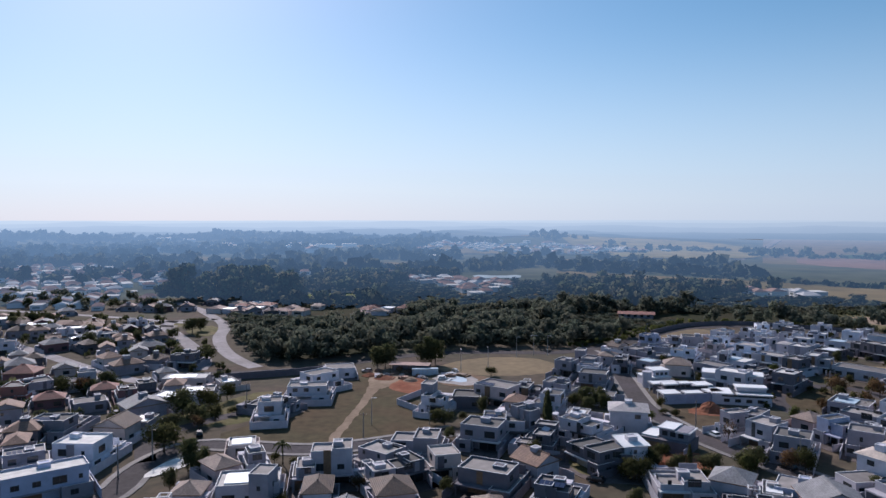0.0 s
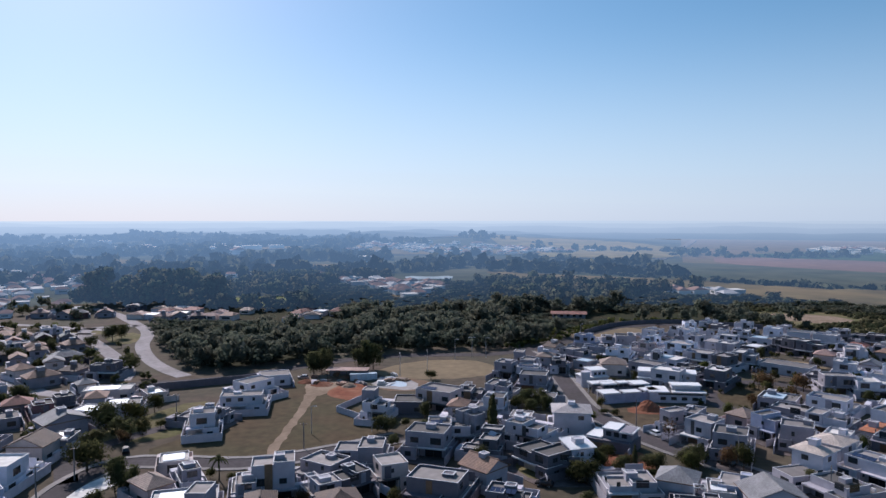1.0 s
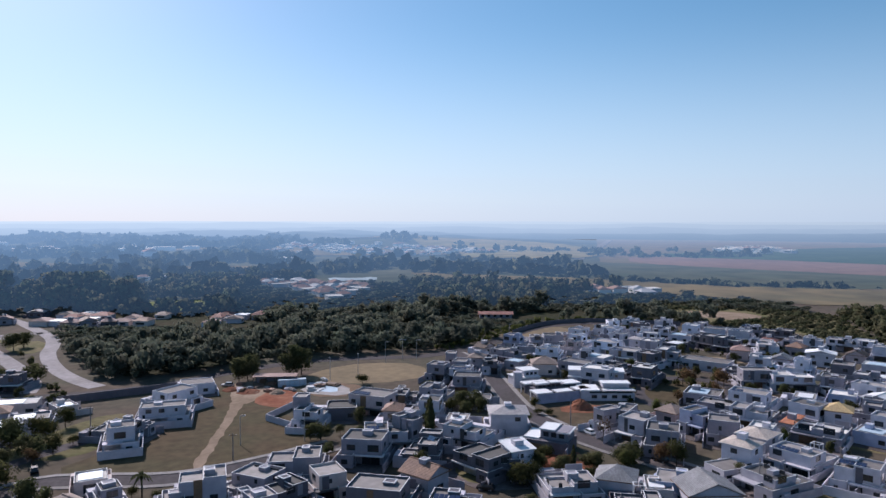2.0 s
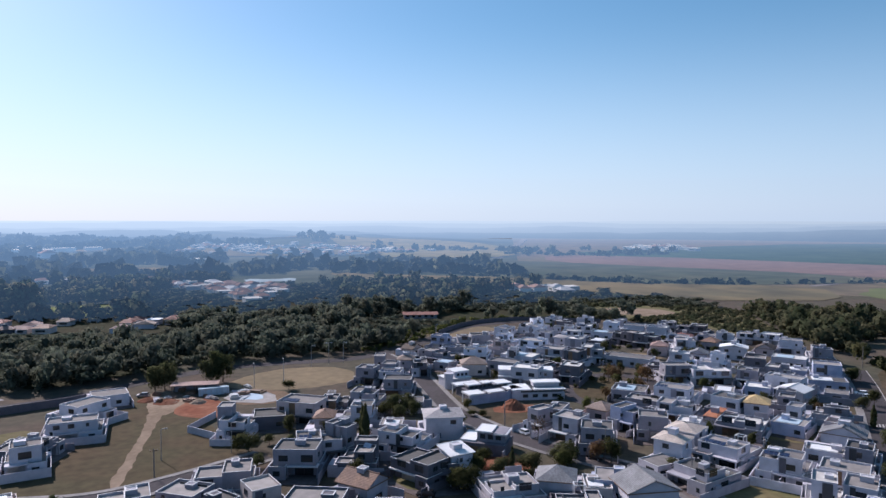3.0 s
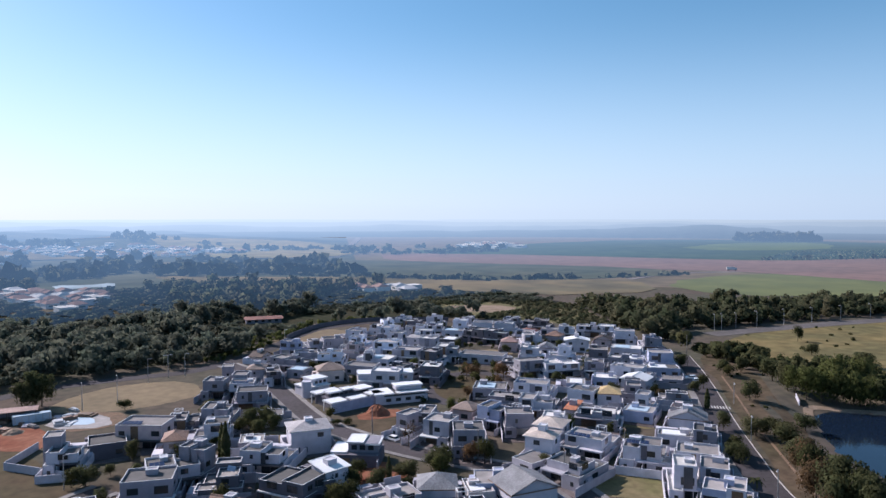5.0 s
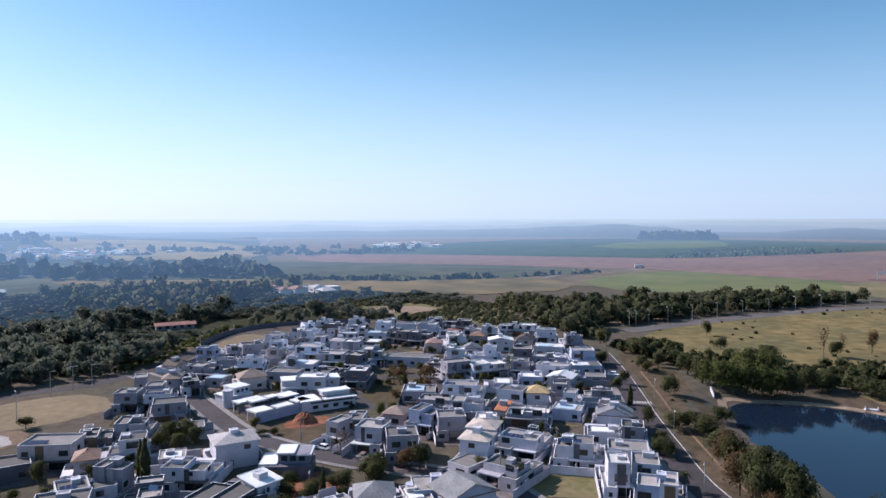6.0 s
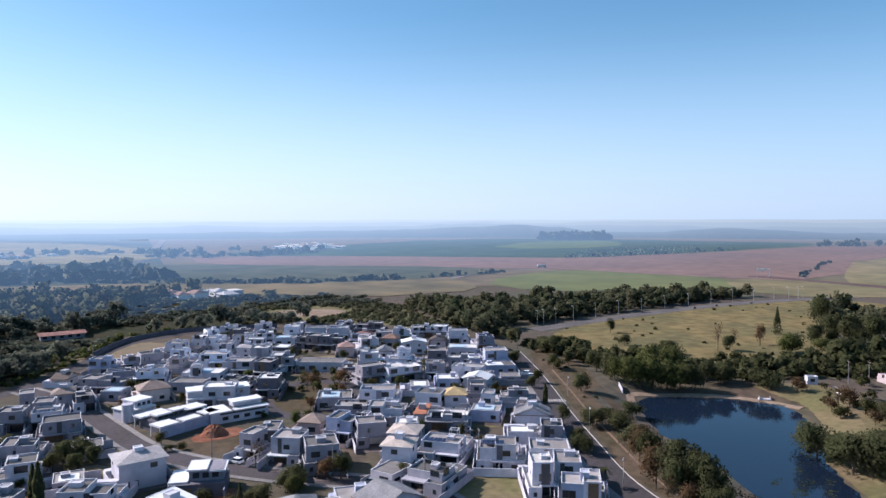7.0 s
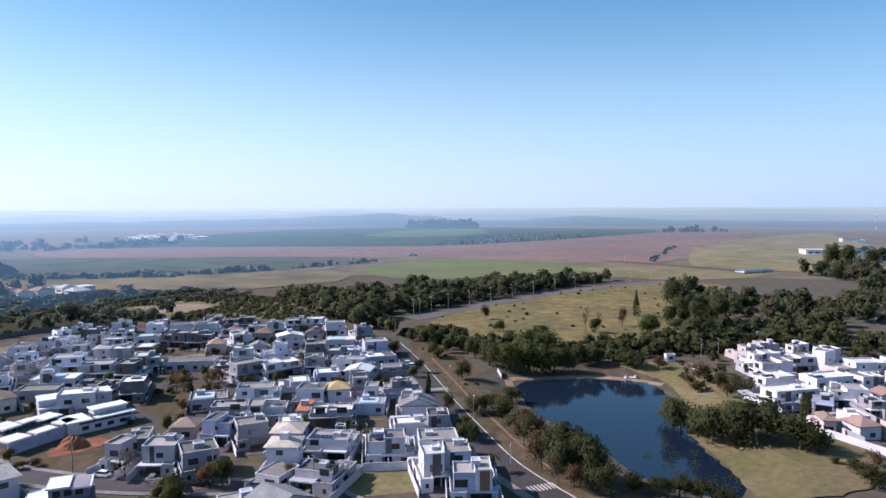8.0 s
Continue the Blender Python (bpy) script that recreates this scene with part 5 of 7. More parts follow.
villa(176.6, 210.1, -48, 7.2, 6.8, 6.2, "grey", 519)
villa(240.9, 251.6, -48, 9.3, 7.8, 6.6, "light", 521)
cottage(123.7, 322.8, 38, 8.6, 7.8, 3.4, "hip", "pink", 522)
villa(171.9, 294.7, 35, 9.5, 7.9, 3.4, "dark", 523)
villa(193.2, 323.6, -46, 7.5, 7.2, 6.8, "blue", 524)
villa(163.7, 238.3, 41, 6.9, 7.3, 3.4, "dark", 525)
cottage(214.0, 291.6, -51, 8.5, 7.1, 3.4, "hip", "red", 526)
villa(149.3, 324.2, -47, 8.2, 6.8, 6.8, "blue", 527)
villa(189.6, 209.0, -53, 8.2, 7.4, 6.6, "grey", 528)
villa(220.7, 216.4, -53, 8.9, 7.4, 3.4, "white", 529)
villa(120.8, 296.5, 38, 8.0, 6.1, 6.2, "peach", 530)
villa(202.9, 282.5, -53, 8.9, 7.1, 5.6, "light", 531)
villa(170.5, 163.4, 41, 8.0, 6.7, 5.6, "grey", 532)
villa(203.7, 214.5, -52, 8.2, 7.4, 3.4, "blue", 533)
villa(170.6, 336.4, -54, 9.4, 6.5, 6.8, "dark", 534)
villa(192.5, 181.5, 39, 7.1, 7.3, 3.4, "grey", 535)
villa(37.4, 212.4, 68, 7.3, 6.5, 6.2, "white", 537)
villa(43.0, 200.2, 68, 7.1, 6.3, 3.4, "grey", 538)
villa(28.7, 174.9, 67, 9.3, 6.2, 6.8, "dark", 540)
villa(22.1, 138.5, -24, 7.2, 6.4, 5.6, "dark", 541)
cottage(25.0, 206.9, 71, 7.9, 6.1, 5.4, "hip", "brown", 542)
villa(59.7, 130.0, -22, 7.5, 6.2, 5.6, "dark", 543)
villa(56.0, 221.0, 70, 6.8, 7, 3.4, "light", 544)
villa(-39.1, 130.4, 92, 8.1, 8, 3.4, "dark", 545)
cottage(-19.3, 128.7, 1, 9.4, 7.2, 3.4, "gable", "grey", 546)
cottage(-53.7, 139.8, 2, 7.0, 7.7, 3.2, "hip", "tan", 547)
cottage(12.4, 135.0, 94, 8.7, 6.4, 3.4, "hip", "tan", 548)
cottage(-4.2, 125.3, 8, 9.4, 7.1, 3.4, "hip", "brown", 549)
villa(-57.0, 125.2, 6, 9.0, 7.6, 6.2, "grey", 550)
villa(-123.1, 179.3, 25, 8.4, 6.8, 3.4, "beige", 551)
villa(-146.3, 194.7, 116, 8.3, 7.4, 6.2, "white", 552)
villa(-179.7, 234.7, 34, 6.7, 6.9, 6.8, "beige", 553)
cottage(-144.1, 292.4, 28, 6.5, 8, 5.4, "gable", "brown", 554)
villa(-193.9, 302.0, 26, 7.5, 7.1, 6.2, "white", 555)
villa(-204.8, 306.2, 122, 7.4, 6.7, 6.2, "grey", 556)
villa(-97.1, 156.9, 32, 8.5, 6.2, 6.2, "grey", 557)
cottage(-234.4, 329.5, 34, 6.9, 6.2, 3.4, "hip", "brown", 558)
villa(-146.0, 182.8, 124, 8.0, 6.9, 6.6, "light", 559)
cottage(-126.9, 284.2, 27, 7.8, 6.7, 5.4, "gable", "grey", 560)
cottage(-97.2, 141.3, 117, 7.7, 6.2, 5.4, "hip", "red", 561)
villa(-126.4, 152.6, 27, 8.8, 6, 6.2, "grey", 562)
cottage(-126.5, 196.2, 26, 8.8, 6.8, 5.4, "gable", "brown", 563)
cottage(-174.3, 268.9, 32, 7.2, 7.6, 3.2, "gable", "brown", 564)
cottage(-163.1, 238.3, 31, 8.8, 6.3, 5.4, "hip", "grey", 565)
cottage(-166.1, 211.2, 34, 8.4, 6.6, 3.2, "hip", "grey", 566)
villa(-186.6, 268.7, 35, 7.9, 6.6, 6.8, "brick", 567)
cottage(-125.1, 215.5, 26, 9.4, 7.5, 3.2, "hip", "red", 568)
cottage(-224.3, 322.4, 30, 7.8, 6.8, 3.2, "hip", "grey", 569)
cottage(-228.0, 307.5, 34, 7.2, 7, 3.4, "gable", "brown", 570)
villa(-134.3, 166.6, 30, 7.8, 6.6, 6.6, "grey", 571)
cottage(-185.9, 256.0, 31, 8.3, 7.5, 3.2, "hip", "grey", 572)
cottage(-102.9, 254.3, 33, 6.7, 6, 3.2, "hip", "grey", 573)
cottage(-217.2, 305.3, 121, 9.5, 6.1, 3.4, "hip", "grey", 574)
cottage(-202.3, 284.5, 32, 8.7, 7.2, 3.2, "gable", "red", 575)
villa(-124.9, 245.0, 118, 9.4, 7.5, 6.6, "light", 576)
villa(-109.9, 211.6, 30, 9.3, 7.6, 3.4, "grey", 577)
cottage(-206.7, 269.7, 27, 7.3, 6.5, 3.4, "hip", "brown", 578)
cottage(-154.3, 211.7, 26, 8.6, 6.7, 5.4, "hip", "red", 579)
villa(-198.6, 255.6, 26, 8.2, 6.4, 6.8, "beige", 580)
cottage(-144.8, 260.6, 26, 8.2, 7.9, 3.2, "gable", "grey", 581)
cottage(-113.6, 228.2, 25, 8.9, 7.9, 3.2, "hip", "red", 582)
cottage(-189.0, 246.2, 124, 8.8, 6.7, 3.2, "hip", "grey", 583)
cottage(-108.5, 143.4, 28, 8.8, 7.1, 5.4, "hip", "grey", 584)
cottage(-177.9, 286.0, 32, 7.0, 7.2, 3.4, "hip", "grey", 585)
cottage(-214.4, 315.8, 26, 8.8, 6.3, 5.4, "hip", "red", 586)
cottage(-143.7, 204.9, 32, 9.5, 7.3, 3.4, "hip", "brown", 587)
villa(-154.4, 223.9, 35, 8.0, 7.4, 3.4, "white", 588)
cottage(-175.9, 249.4, 29, 8.9, 7, 3.4, "hip", "grey", 589)
villa(-74.3, 243.1, 124, 8.5, 6, 3.4, "beige", 590)
cottage(-168.0, 279.1, 28, 7.5, 7.1, 3.4, "hip", "dkbrown", 591)
cottage(-176.6, 217.5, 26, 8.7, 7.2, 3.2, "gable", "brown", 592)
cottage(-121.1, 172.0, 124, 7.9, 6.5, 3.4, "hip", "grey", 593)
cottage(-157.2, 201.3, 121, 7.6, 6.1, 3.2, "hip", "grey", 594)
villa(-134.7, 178.7, 35, 8.4, 7, 6.2, "grey", 595)
cottage(-171.0, 333.5, 30, 9.0, 7.8, 3.2, "gable", "grey", 596)
cottage(-172.3, 346.7, 26, 7.2, 6.3, 3.2, "gable", "brown", 597)
cottage(-156.3, 342.1, 30, 6.7, 7.6, 5.4, "gable", "grey", 598)
cottage(-142.7, 315.0, 121, 6.8, 7.8, 5.4, "hip", "brown", 599)
cottage(-205.6, 359.5, 32, 9.1, 7.6, 3.2, "hip", "grey", 600)
villa(-160.4, 326.6, 31, 9.1, 7.7, 5.6, "white", 601)
villa(-162.6, 364.5, 31, 9.3, 7.8, 6.6, "white", 602)
cottage(-174.2, 368.7, 117, 9.2, 6.8, 3.2, "hip", "brown", 603)
cottage(-184.7, 330.0, 119, 6.9, 6.9, 3.4, "gable", "brown", 604)
cottage(-150.2, 320.0, 28, 8.7, 6.5, 5.4, "hip", "brown", 605)
cottage(-152.2, 357.6, 29, 6.9, 7.5, 3.2, "gable", "grey", 606)
cottage(-199.6, 337.5, 29, 9.1, 6.3, 5.4, "hip", "brown", 607)
cottage(-230.8, 345.5, 25, 9.2, 6.7, 3.2, "gable", "grey", 608)
villa(-187.0, 338.4, 30, 7.2, 6, 6.2, "white", 609)
villa(286.3, 41.0, -55, 7.9, 6.9, 6.6, "white", 610)
villa(289.4, 18.5, 42, 8.8, 6.4, 5.6, "white", 611)
villa(291.5, 51.7, -49, 7.2, 6.2, 6.6, "white", 612)
villa(251.1, 18.0, -51, 6.9, 6.8, 6.6, "white", 613)
villa(221.4, 13.4, -50, 9.5, 6.1, 3.4, "white", 614)
villa(235.3, 11.6, -52, 8.3, 7.8, 3.4, "peach", 615)
villa(261.6, 35.1, 39, 7.3, 7.9, 5.6, "peach", 616)
cottage(208.0, 17.5, 37, 9.5, 7.9, 3.2, "gable", "tan", 617)
villa(277.9, 67.6, -49, 8.4, 6.6, 6.2, "peach", 618)
cottage(233.4, 23.4, -50, 8.9, 6.1, 3.4, "gable", "pink", 619)
villa(288.6, 62.9, -49, 9.2, 6.6, 6.6, "light", 620)

cottage(-235, 373, -20, 11, 8, 3.4, "hip", "dkbrown", 700)
cottage(-219, 373, 17, 12, 8, 3.4, "gable", "grey", 701)
cottage(-199, 368, -6, 12, 8, 3.4, "hip", "brown", 702)
cottage(-190, 372, 31, 9, 8, 3.4, "gable", "dkbrown", 703)
cottage(-207, 447, 8, 10, 8, 3.4, "hip", "pink", 704)
cottage(-191, 442, -15, 10, 8, 3.4, "gable", "brown", 705)
cottage(-181, 444, 22, 9, 8, 3.4, "hip", "grey", 706)
cottage(-161, 476, -1, 10, 8, 3.4, "gable", "light", 707)
cottage(-233, 424, 36, 9, 8, 3.4, "hip", "grey", 708)
cottage(-168, 447, 13, 9, 8, 3.4, "gable", "pink", 709)
cottage(-128, 424, -10, 10, 8, 3.4, "hip", "pink", 710)
cottage(-118, 429, 27, 10, 8, 3.4, "gable", "tan", 711)
cottage(-107, 424, 4, 9, 8, 3.4, "hip", "pink", 712)


# ---- trees ----
def leaf_quads(rng, radius, height, count, size, lumps, base=0.25, squash=1.0):
    """Loose leaf clumps over the lumps of a crown, uneven and with gaps, and a few larger ones within."""
    centres, sizes = [], []
    for i in range(lumps):
        w, q = rng.uniform(0, 2 * np.pi), np.sqrt(rng.uniform(0, 1)) * 0.62
        z = base + (1 - base) * rng.uniform(0.25, 0.8)
        taper = 1.0 - 0.55 * max(0, z - 0.5)
        centres.append((q * radius * np.cos(w) * taper, q * radius * np.sin(w) * taper, z * height))
        sizes.append(radius * rng.uniform(0.36, 0.58))
    centres, sizes = np.array(centres), np.array(sizes)
    which = rng.integers(0, lumps, count)
    way = rng.normal(size=(count, 3))
    way[:, 2] += 0.25
    way /= np.linalg.norm(way, axis=1)[:, None]
    deep = np.where(rng.uniform(size=count) < 0.28, rng.uniform(0.2, 0.6, count), rng.uniform(0.8, 1.1, count))
    mid = centres[which] + way * (sizes[which] * deep)[:, None] * np.array([1, 1, squash * min(1.0, height / (2.2 * radius) + 0.25)])
    mid[:, 2] = np.clip(mid[:, 2], height * base * 0.8, height)
    normal = way + rng.normal(scale=0.45, size=(count, 3))
    normal /= np.linalg.norm(normal, axis=1)[:, None]
    side = np.cross(normal, rng.normal(size=(count, 3)))
    side /= np.linalg.norm(side, axis=1)[:, None]
    up = np.cross(normal, side)
    s = size * rng.uniform(0.55, 1.15, count)[:, None] * np.where(deep < 0.7, 1.7, 1.0)[:, None]
    k = rng.uniform(0.6, 1.0, (count, 1))
    swell = 0.75 * way + 0.9 * (mid - np.array([0, 0, height * (base + 0.3)])) / np.array([radius, radius, height * 0.5]) + rng.normal(scale=0.22, size=(count, 3))
    return np.stack([mid - side * s - up * s * 0.3, mid + up * s * k - side * s * 0.2, mid + side * s + up * s * 0.25, mid - up * s * k + side * s * 0.15, swell], axis=1)


def limbs(rng, radius, height, thick, forks, reach=0.75):
    """A tapered trunk with limbs."""
    s = Shape()
    top = height * 0.55
    lean = rng.uniform(-0.2, 0.2, 2)
    s.tube([(0, 0, -0.4), (lean[0] * 0.4, lean[1] * 0.4, top * 0.5), (lean[0], lean[1], top)], [thick, thick * 0.75, thick * 0.5], 6)
    for i in range(forks):
        w = 2 * math.pi * (i + rng.uniform(0, 0.7)) / forks
        z0 = top * rng.uniform(0.55, 1.0)
        q = radius * reach * rng.uniform(0.6, 1.0)
        end = (q * math.cos(w), q * math.sin(w), min(height * 0.95, z0 + height * rng.uniform(0.2, 0.42)))
        middle = (end[0] * 0.5, end[1] * 0.5, z0 + (end[2] - z0) * 0.62)
        s.tube([(lean[0] * 0.7, lean[1] * 0.7, z0), middle, end], [thick * 0.45, thick * 0.28, thick * 0.08], 4)
    return s


TREE_LOOK = {"dark": "broad dark green tree with dense crown", "green": "bright green bushy tree with feathery crown", "olive": "olive green tree with open crown",
             "brown": "half-withered brownish tree with thin crown", "bare": "nearly leafless tree with bare grey limbs", "cypress": "narrow dark column cypress",
             "conifer": "tall slender dark conifer", "palm": "slim palm with drooping fronds"}


def make_tree(kind, seed):
    """A tree one metre in crown radius and one in height, to be scaled when copied."""
    rng = np.random.default_rng(seed)
    tree = tagged(new("tree"), TREE_LOOK[kind], "tree", "trees of the suburb")
    R, H = {"cypress": (1.0, 10.0), "conifer": (2.5, 14.0), "palm": (2.4, 6.0)}.get(kind, (4.5, 7.0))
    if kind == "palm":
        s = Shape()
        s.tube([(0, 0, -0.4), (0.15, 0, H * 0.45), (0.3, 0.1, H * 0.82)], [0.18, 0.14, 0.11], 6)
        part("trunk", s, BARK, tree)
        quads = []
        for i in range(16):
            w = 2 * np.pi * i / 16 + rng.uniform(-0.15, 0.15)
            lift = rng.uniform(0.1, 0.9)
            prev = np.array([0.3, 0.1, H * 0.82])
            for j in range(4):
                step = np.array([np.cos(w), np.sin(w), lift - 0.55 * j]) * R / 4
                nxt = prev + step
                across = np.array([-np.sin(w), np.cos(w), -0.25]) * (0.42 - 0.08 * j)
                quads.append([prev - across, nxt - across * 0.8, nxt + across * 0.8, prev + across])
                prev = nxt
        part("crown", quads_mesh("crown", np.array(quads), LEAF["dark"]), None, tree)
    elif kind in ("cypress", "conifer"):
        s = Shape().tube([(0, 0, -0.3), (0, 0, H * 0.5), (0, 0, H * 0.95)], [0.2, 0.12, 0.03], 6)
        part("trunk", s, BARK, tree)
        n = 520
        z = rng.uniform(0.04, 1, n) ** 0.9 * H
        prof = R * (np.minimum(1, (1.02 - z / H) * (3.0 if kind == "cypress" else 1.15))) * rng.uniform(0.55, 1.05, n)
        w = rng.uniform(0, 2 * np.pi, n)
        mid = np.stack([prof * np.cos(w), prof * np.sin(w), z], 1)
        normal = np.stack([np.cos(w), np.sin(w), 0.3 + 0 * w], 1) + rng.normal(scale=0.4, size=(n, 3))
        normal /= np.linalg.norm(normal, axis=1)[:, None]
        side = np.cross(normal, [0, 0, 1.0])
        up = np.cross(side, normal)
        sz = rng.uniform(0.25, 0.5, n)[:, None]
        part("crown", quads_mesh("crown", np.stack([mid - side * sz, mid - up * sz * 1.4, mid + side * sz, mid + up * sz * 1.6], 1), LEAF["dark"]), None, tree)
    else:
        thin = {"bare": 200, "brown": 950, "olive": 1500, "green": 1900, "dark": 2000}[kind]
        part("trunk", limbs(rng, R, H, 0.22, 9 if kind == "bare" else 5), BARK, tree)
        quads = leaf_quads(rng, R, H, thin, 0.25 if kind != "bare" else 0.22, 10 if kind != "bare" else 12, base=0.04 if kind == "green" else 0.17)
        part("crown", quads_mesh("crown", quads[:, :4], LEAF["brown" if kind == "bare" else kind], quads[:, 4]), None, tree)
    return tree, R, H


STOCK, NEXT = {}, {}


def tree(x, y, r, h, kind, turn=0.0):
    """A tree of crown radius r and height h. Repeats share the meshes of three of its kind."""
    NEXT[kind] = NEXT.get(kind, 0) + 1
    seed = NEXT[kind] % (3 if kind in ("dark", "olive", "brown", "green") else 1)
    at = pose(x, y, land(x, y), 0, 0, (NEXT[kind] * 77) % 360)
    first = (kind, seed) not in STOCK
    if first:
        STOCK[kind, seed] = make_tree(kind, 40 + seed * 7 + len(kind))
    base, R, H = STOCK[kind, seed]
    size = Matrix.Diagonal((r / R, r / R, h / H, 1))
    if first:
        base.matrix_basis = at @ size
    else:
        made = copy_thing(base, at)
        made.scale = (r / R, r / R, h / H)


tree(-72.3, 175.4, 6.2, 8.5, "olive")
tree(-79.6, 206.9, 6.0, 8.0, "dark")
tree(-73.8, 213.1, 5.2, 7.0, "olive")
tree(-72.6, 200.0, 4.5, 6.0, "dark")
tree(-75.4, 186.9, 4.5, 6.5, "dark")
tree(-72.0, 226.6, 3.5, 6.0, "olive")
tree(-61.0, 161.5, 3.5, 8.0, "dark")
tree(-57.4, 159.0, 3.0, 7.0, "dark")
tree(-130.1, 232.3, 4.5, 7.0, "olive")
tree(-124.4, 236.1, 4.0, 6.5, "brown")
tree(-118.5, 240.1, 4.0, 6.5, "dark")
tree(-39.5, 166.5, 2.5, 6.0, "palm")
tree(-5.1, 279.6, 4.5, 12.0, "dark")
tree(-21.8, 279.5, 4.0, 10.0, "dark")
tree(-26.7, 277.4, 3.5, 8.0, "dark")
tree(-68.2, 202.8, 3.0, 5.0, "olive")
tree(-70.3, 194.6, 2.5, 4.0, "brown")
tree(-61.0, 213.1, 2.5, 3.5, "olive")
tree(-65.0, 208.8, 2.0, 3.0, "olive")
tree(-60.6, 149.6, 2.5, 5.0, "dark")
tree(-100.2, 288.2, 5.0, 7.0, "dark")
tree(-132.3, 359.9, 6.0, 8.0, "dark")
tree(-131.1, 369.1, 5.0, 7.0, "dark")
tree(-157.3, 342.8, 5.0, 6.0, "dark")
tree(-232.8, 388.5, 5.0, 7.0, "dark")
tree(-223.2, 388.5, 5.0, 7.0, "dark")
tree(-236.1, 378.3, 5.0, 7.0, "dark")
tree(-261.8, 462.8, 5.0, 7.0, "dark")
tree(-242.7, 463.0, 5.0, 7.0, "dark")
tree(-223.6, 463.1, 5.0, 7.0, "dark")
tree(-280.8, 462.7, 5.0, 7.0, "dark")
tree(-196.9, 463.2, 5.0, 7.0, "dark")
tree(-136.0, 342.8, 4.0, 6.0, "dark")
tree(-152.2, 306.4, 5.0, 7.0, "dark")
tree(-133.6, 288.1, 4.0, 6.0, "olive")
tree(-165.5, 319.9, 5.0, 7.0, "dark")
tree(28.8, 186.4, 1.0, 13.0, "cypress")
tree(28.7, 189.1, 0.9, 12.0, "cypress")
tree(0.3, 198.8, 3.5, 5.0, "dark")
tree(38.9, 239.7, 3.0, 5.0, "dark")
tree(45.4, 219.3, 3.5, 6.0, "dark")
tree(49.8, 219.3, 3.5, 6.0, "dark")
tree(41.9, 216.2, 3.0, 5.0, "olive")
tree(45.3, 211.2, 3.0, 5.0, "dark")
tree(50.6, 214.3, 3.0, 5.0, "dark")
tree(18.5, 261.6, 3.0, 4.0, "olive")
tree(-3.3, 281.7, 5.0, 11.0, "dark")
tree(-9.0, 277.6, 4.0, 9.0, "dark")
tree(-26.3, 272.6, 4.0, 9.0, "dark")
tree(-23.3, 274.4, 4.0, 9.0, "dark")
tree(49.8, 161.9, 3.6, 5.5, "olive")
tree(55.1, 159.6, 3.0, 4.5, "dark")
tree(58.2, 159.8, 0.6, 7.0, "cypress")
tree(63.9, 160.5, 3.0, 4.5, "dark")
tree(72.2, 159.8, 2.8, 5.5, "green")
tree(76.3, 181.3, 3.0, 7.0, "bare")
tree(85.3, 159.3, 3.0, 6.5, "olive")
tree(75.5, 164.1, 3.4, 5.0, "dark")
tree(134.2, 235.1, 4.2, 7.0, "bare")
tree(134.6, 231.6, 4.0, 6.5, "brown")
tree(146.8, 228.4, 4.2, 7.0, "brown")
tree(118.5, 213.0, 2.4, 4.0, "brown")
tree(127.5, 235.4, 2.0, 2.6, "olive")
tree(158.6, 211.5, 2.5, 4.5, "dark")
tree(134.6, 318.9, 2.5, 3.5, "olive")
tree(145.0, 348.9, 3.0, 5.0, "brown")
tree(174.7, 349.6, 3.0, 5.0, "dark")
tree(171.0, 350.4, 3.0, 4.0, "dark")
tree(86.9, 169.7, 2.6, 4.0, "dark")
tree(71.2, 207.9, 2.0, 2.0, "olive")
tree(67.8, 209.4, 2.0, 2.0, "olive")
tree(94.7, 147.0, 2.6, 4.0, "dark")
tree(162.5, 186.9, 2.5, 5.0, "dark")
tree(167.4, 164.6, 1.2, 5.0, "cypress")
tree(170.2, 173.7, 2.2, 4.5, "brown")
tree(175.3, 179.9, 2.0, 4.0, "olive")
tree(189.8, 174.4, 2.6, 4.0, "dark")
tree(220.9, 204.2, 4.0, 5.0, "dark")
tree(195.9, 157.3, 4.0, 7.0, "dark")
tree(223.0, 185.4, 3.5, 6.0, "dark")
tree(220.6, 181.2, 3.0, 5.0, "olive")
tree(232.7, 184.3, 3.5, 6.0, "dark")
tree(162.0, 134.1, 5.0, 6.0, "dark")
tree(163.0, 129.1, 4.5, 6.0, "dark")
tree(161.5, 124.1, 5.0, 6.0, "dark")
tree(186.0, 132.9, 4.0, 5.0, "dark")
tree(152.5, 116.1, 4.5, 6.0, "dark")
tree(142.8, 110.3, 4.1, 9.6, "brown")
tree(140.1, 106.7, 4.6, 10.8, "olive")
tree(128.9, 99.8, 4.6, 10.8, "brown")
tree(128.9, 96.2, 5.2, 12.0, "dark")
tree(127.1, 92.8, 5.8, 12.0, "dark")
tree(128.7, 88.7, 5.8, 10.8, "dark")
tree(126.5, 86.1, 4.6, 9.6, "dark")
tree(122.4, 93.2, 2.8, 7.2, "bare")
tree(121.2, 89.2, 2.8, 7.2, "brown")
tree(133.2, 101.6, 2.8, 8.4, "brown")
tree(139.7, 126.0, 3.0, 5.0, "dark")
tree(138.9, 123.8, 3.0, 5.0, "dark")
tree(122.2, 109.1, 2.0, 5.0, "palm")
tree(114.9, 106.1, 1.5, 3.0, "dark")
tree(184.4, 78.5, 6.5, 10.4, "dark")
tree(190.7, 81.8, 4.5, 7.8, "dark")
tree(173.9, 64.0, 9.1, 11.7, "dark")
tree(177.1, 58.5, 9.1, 11.7, "dark")
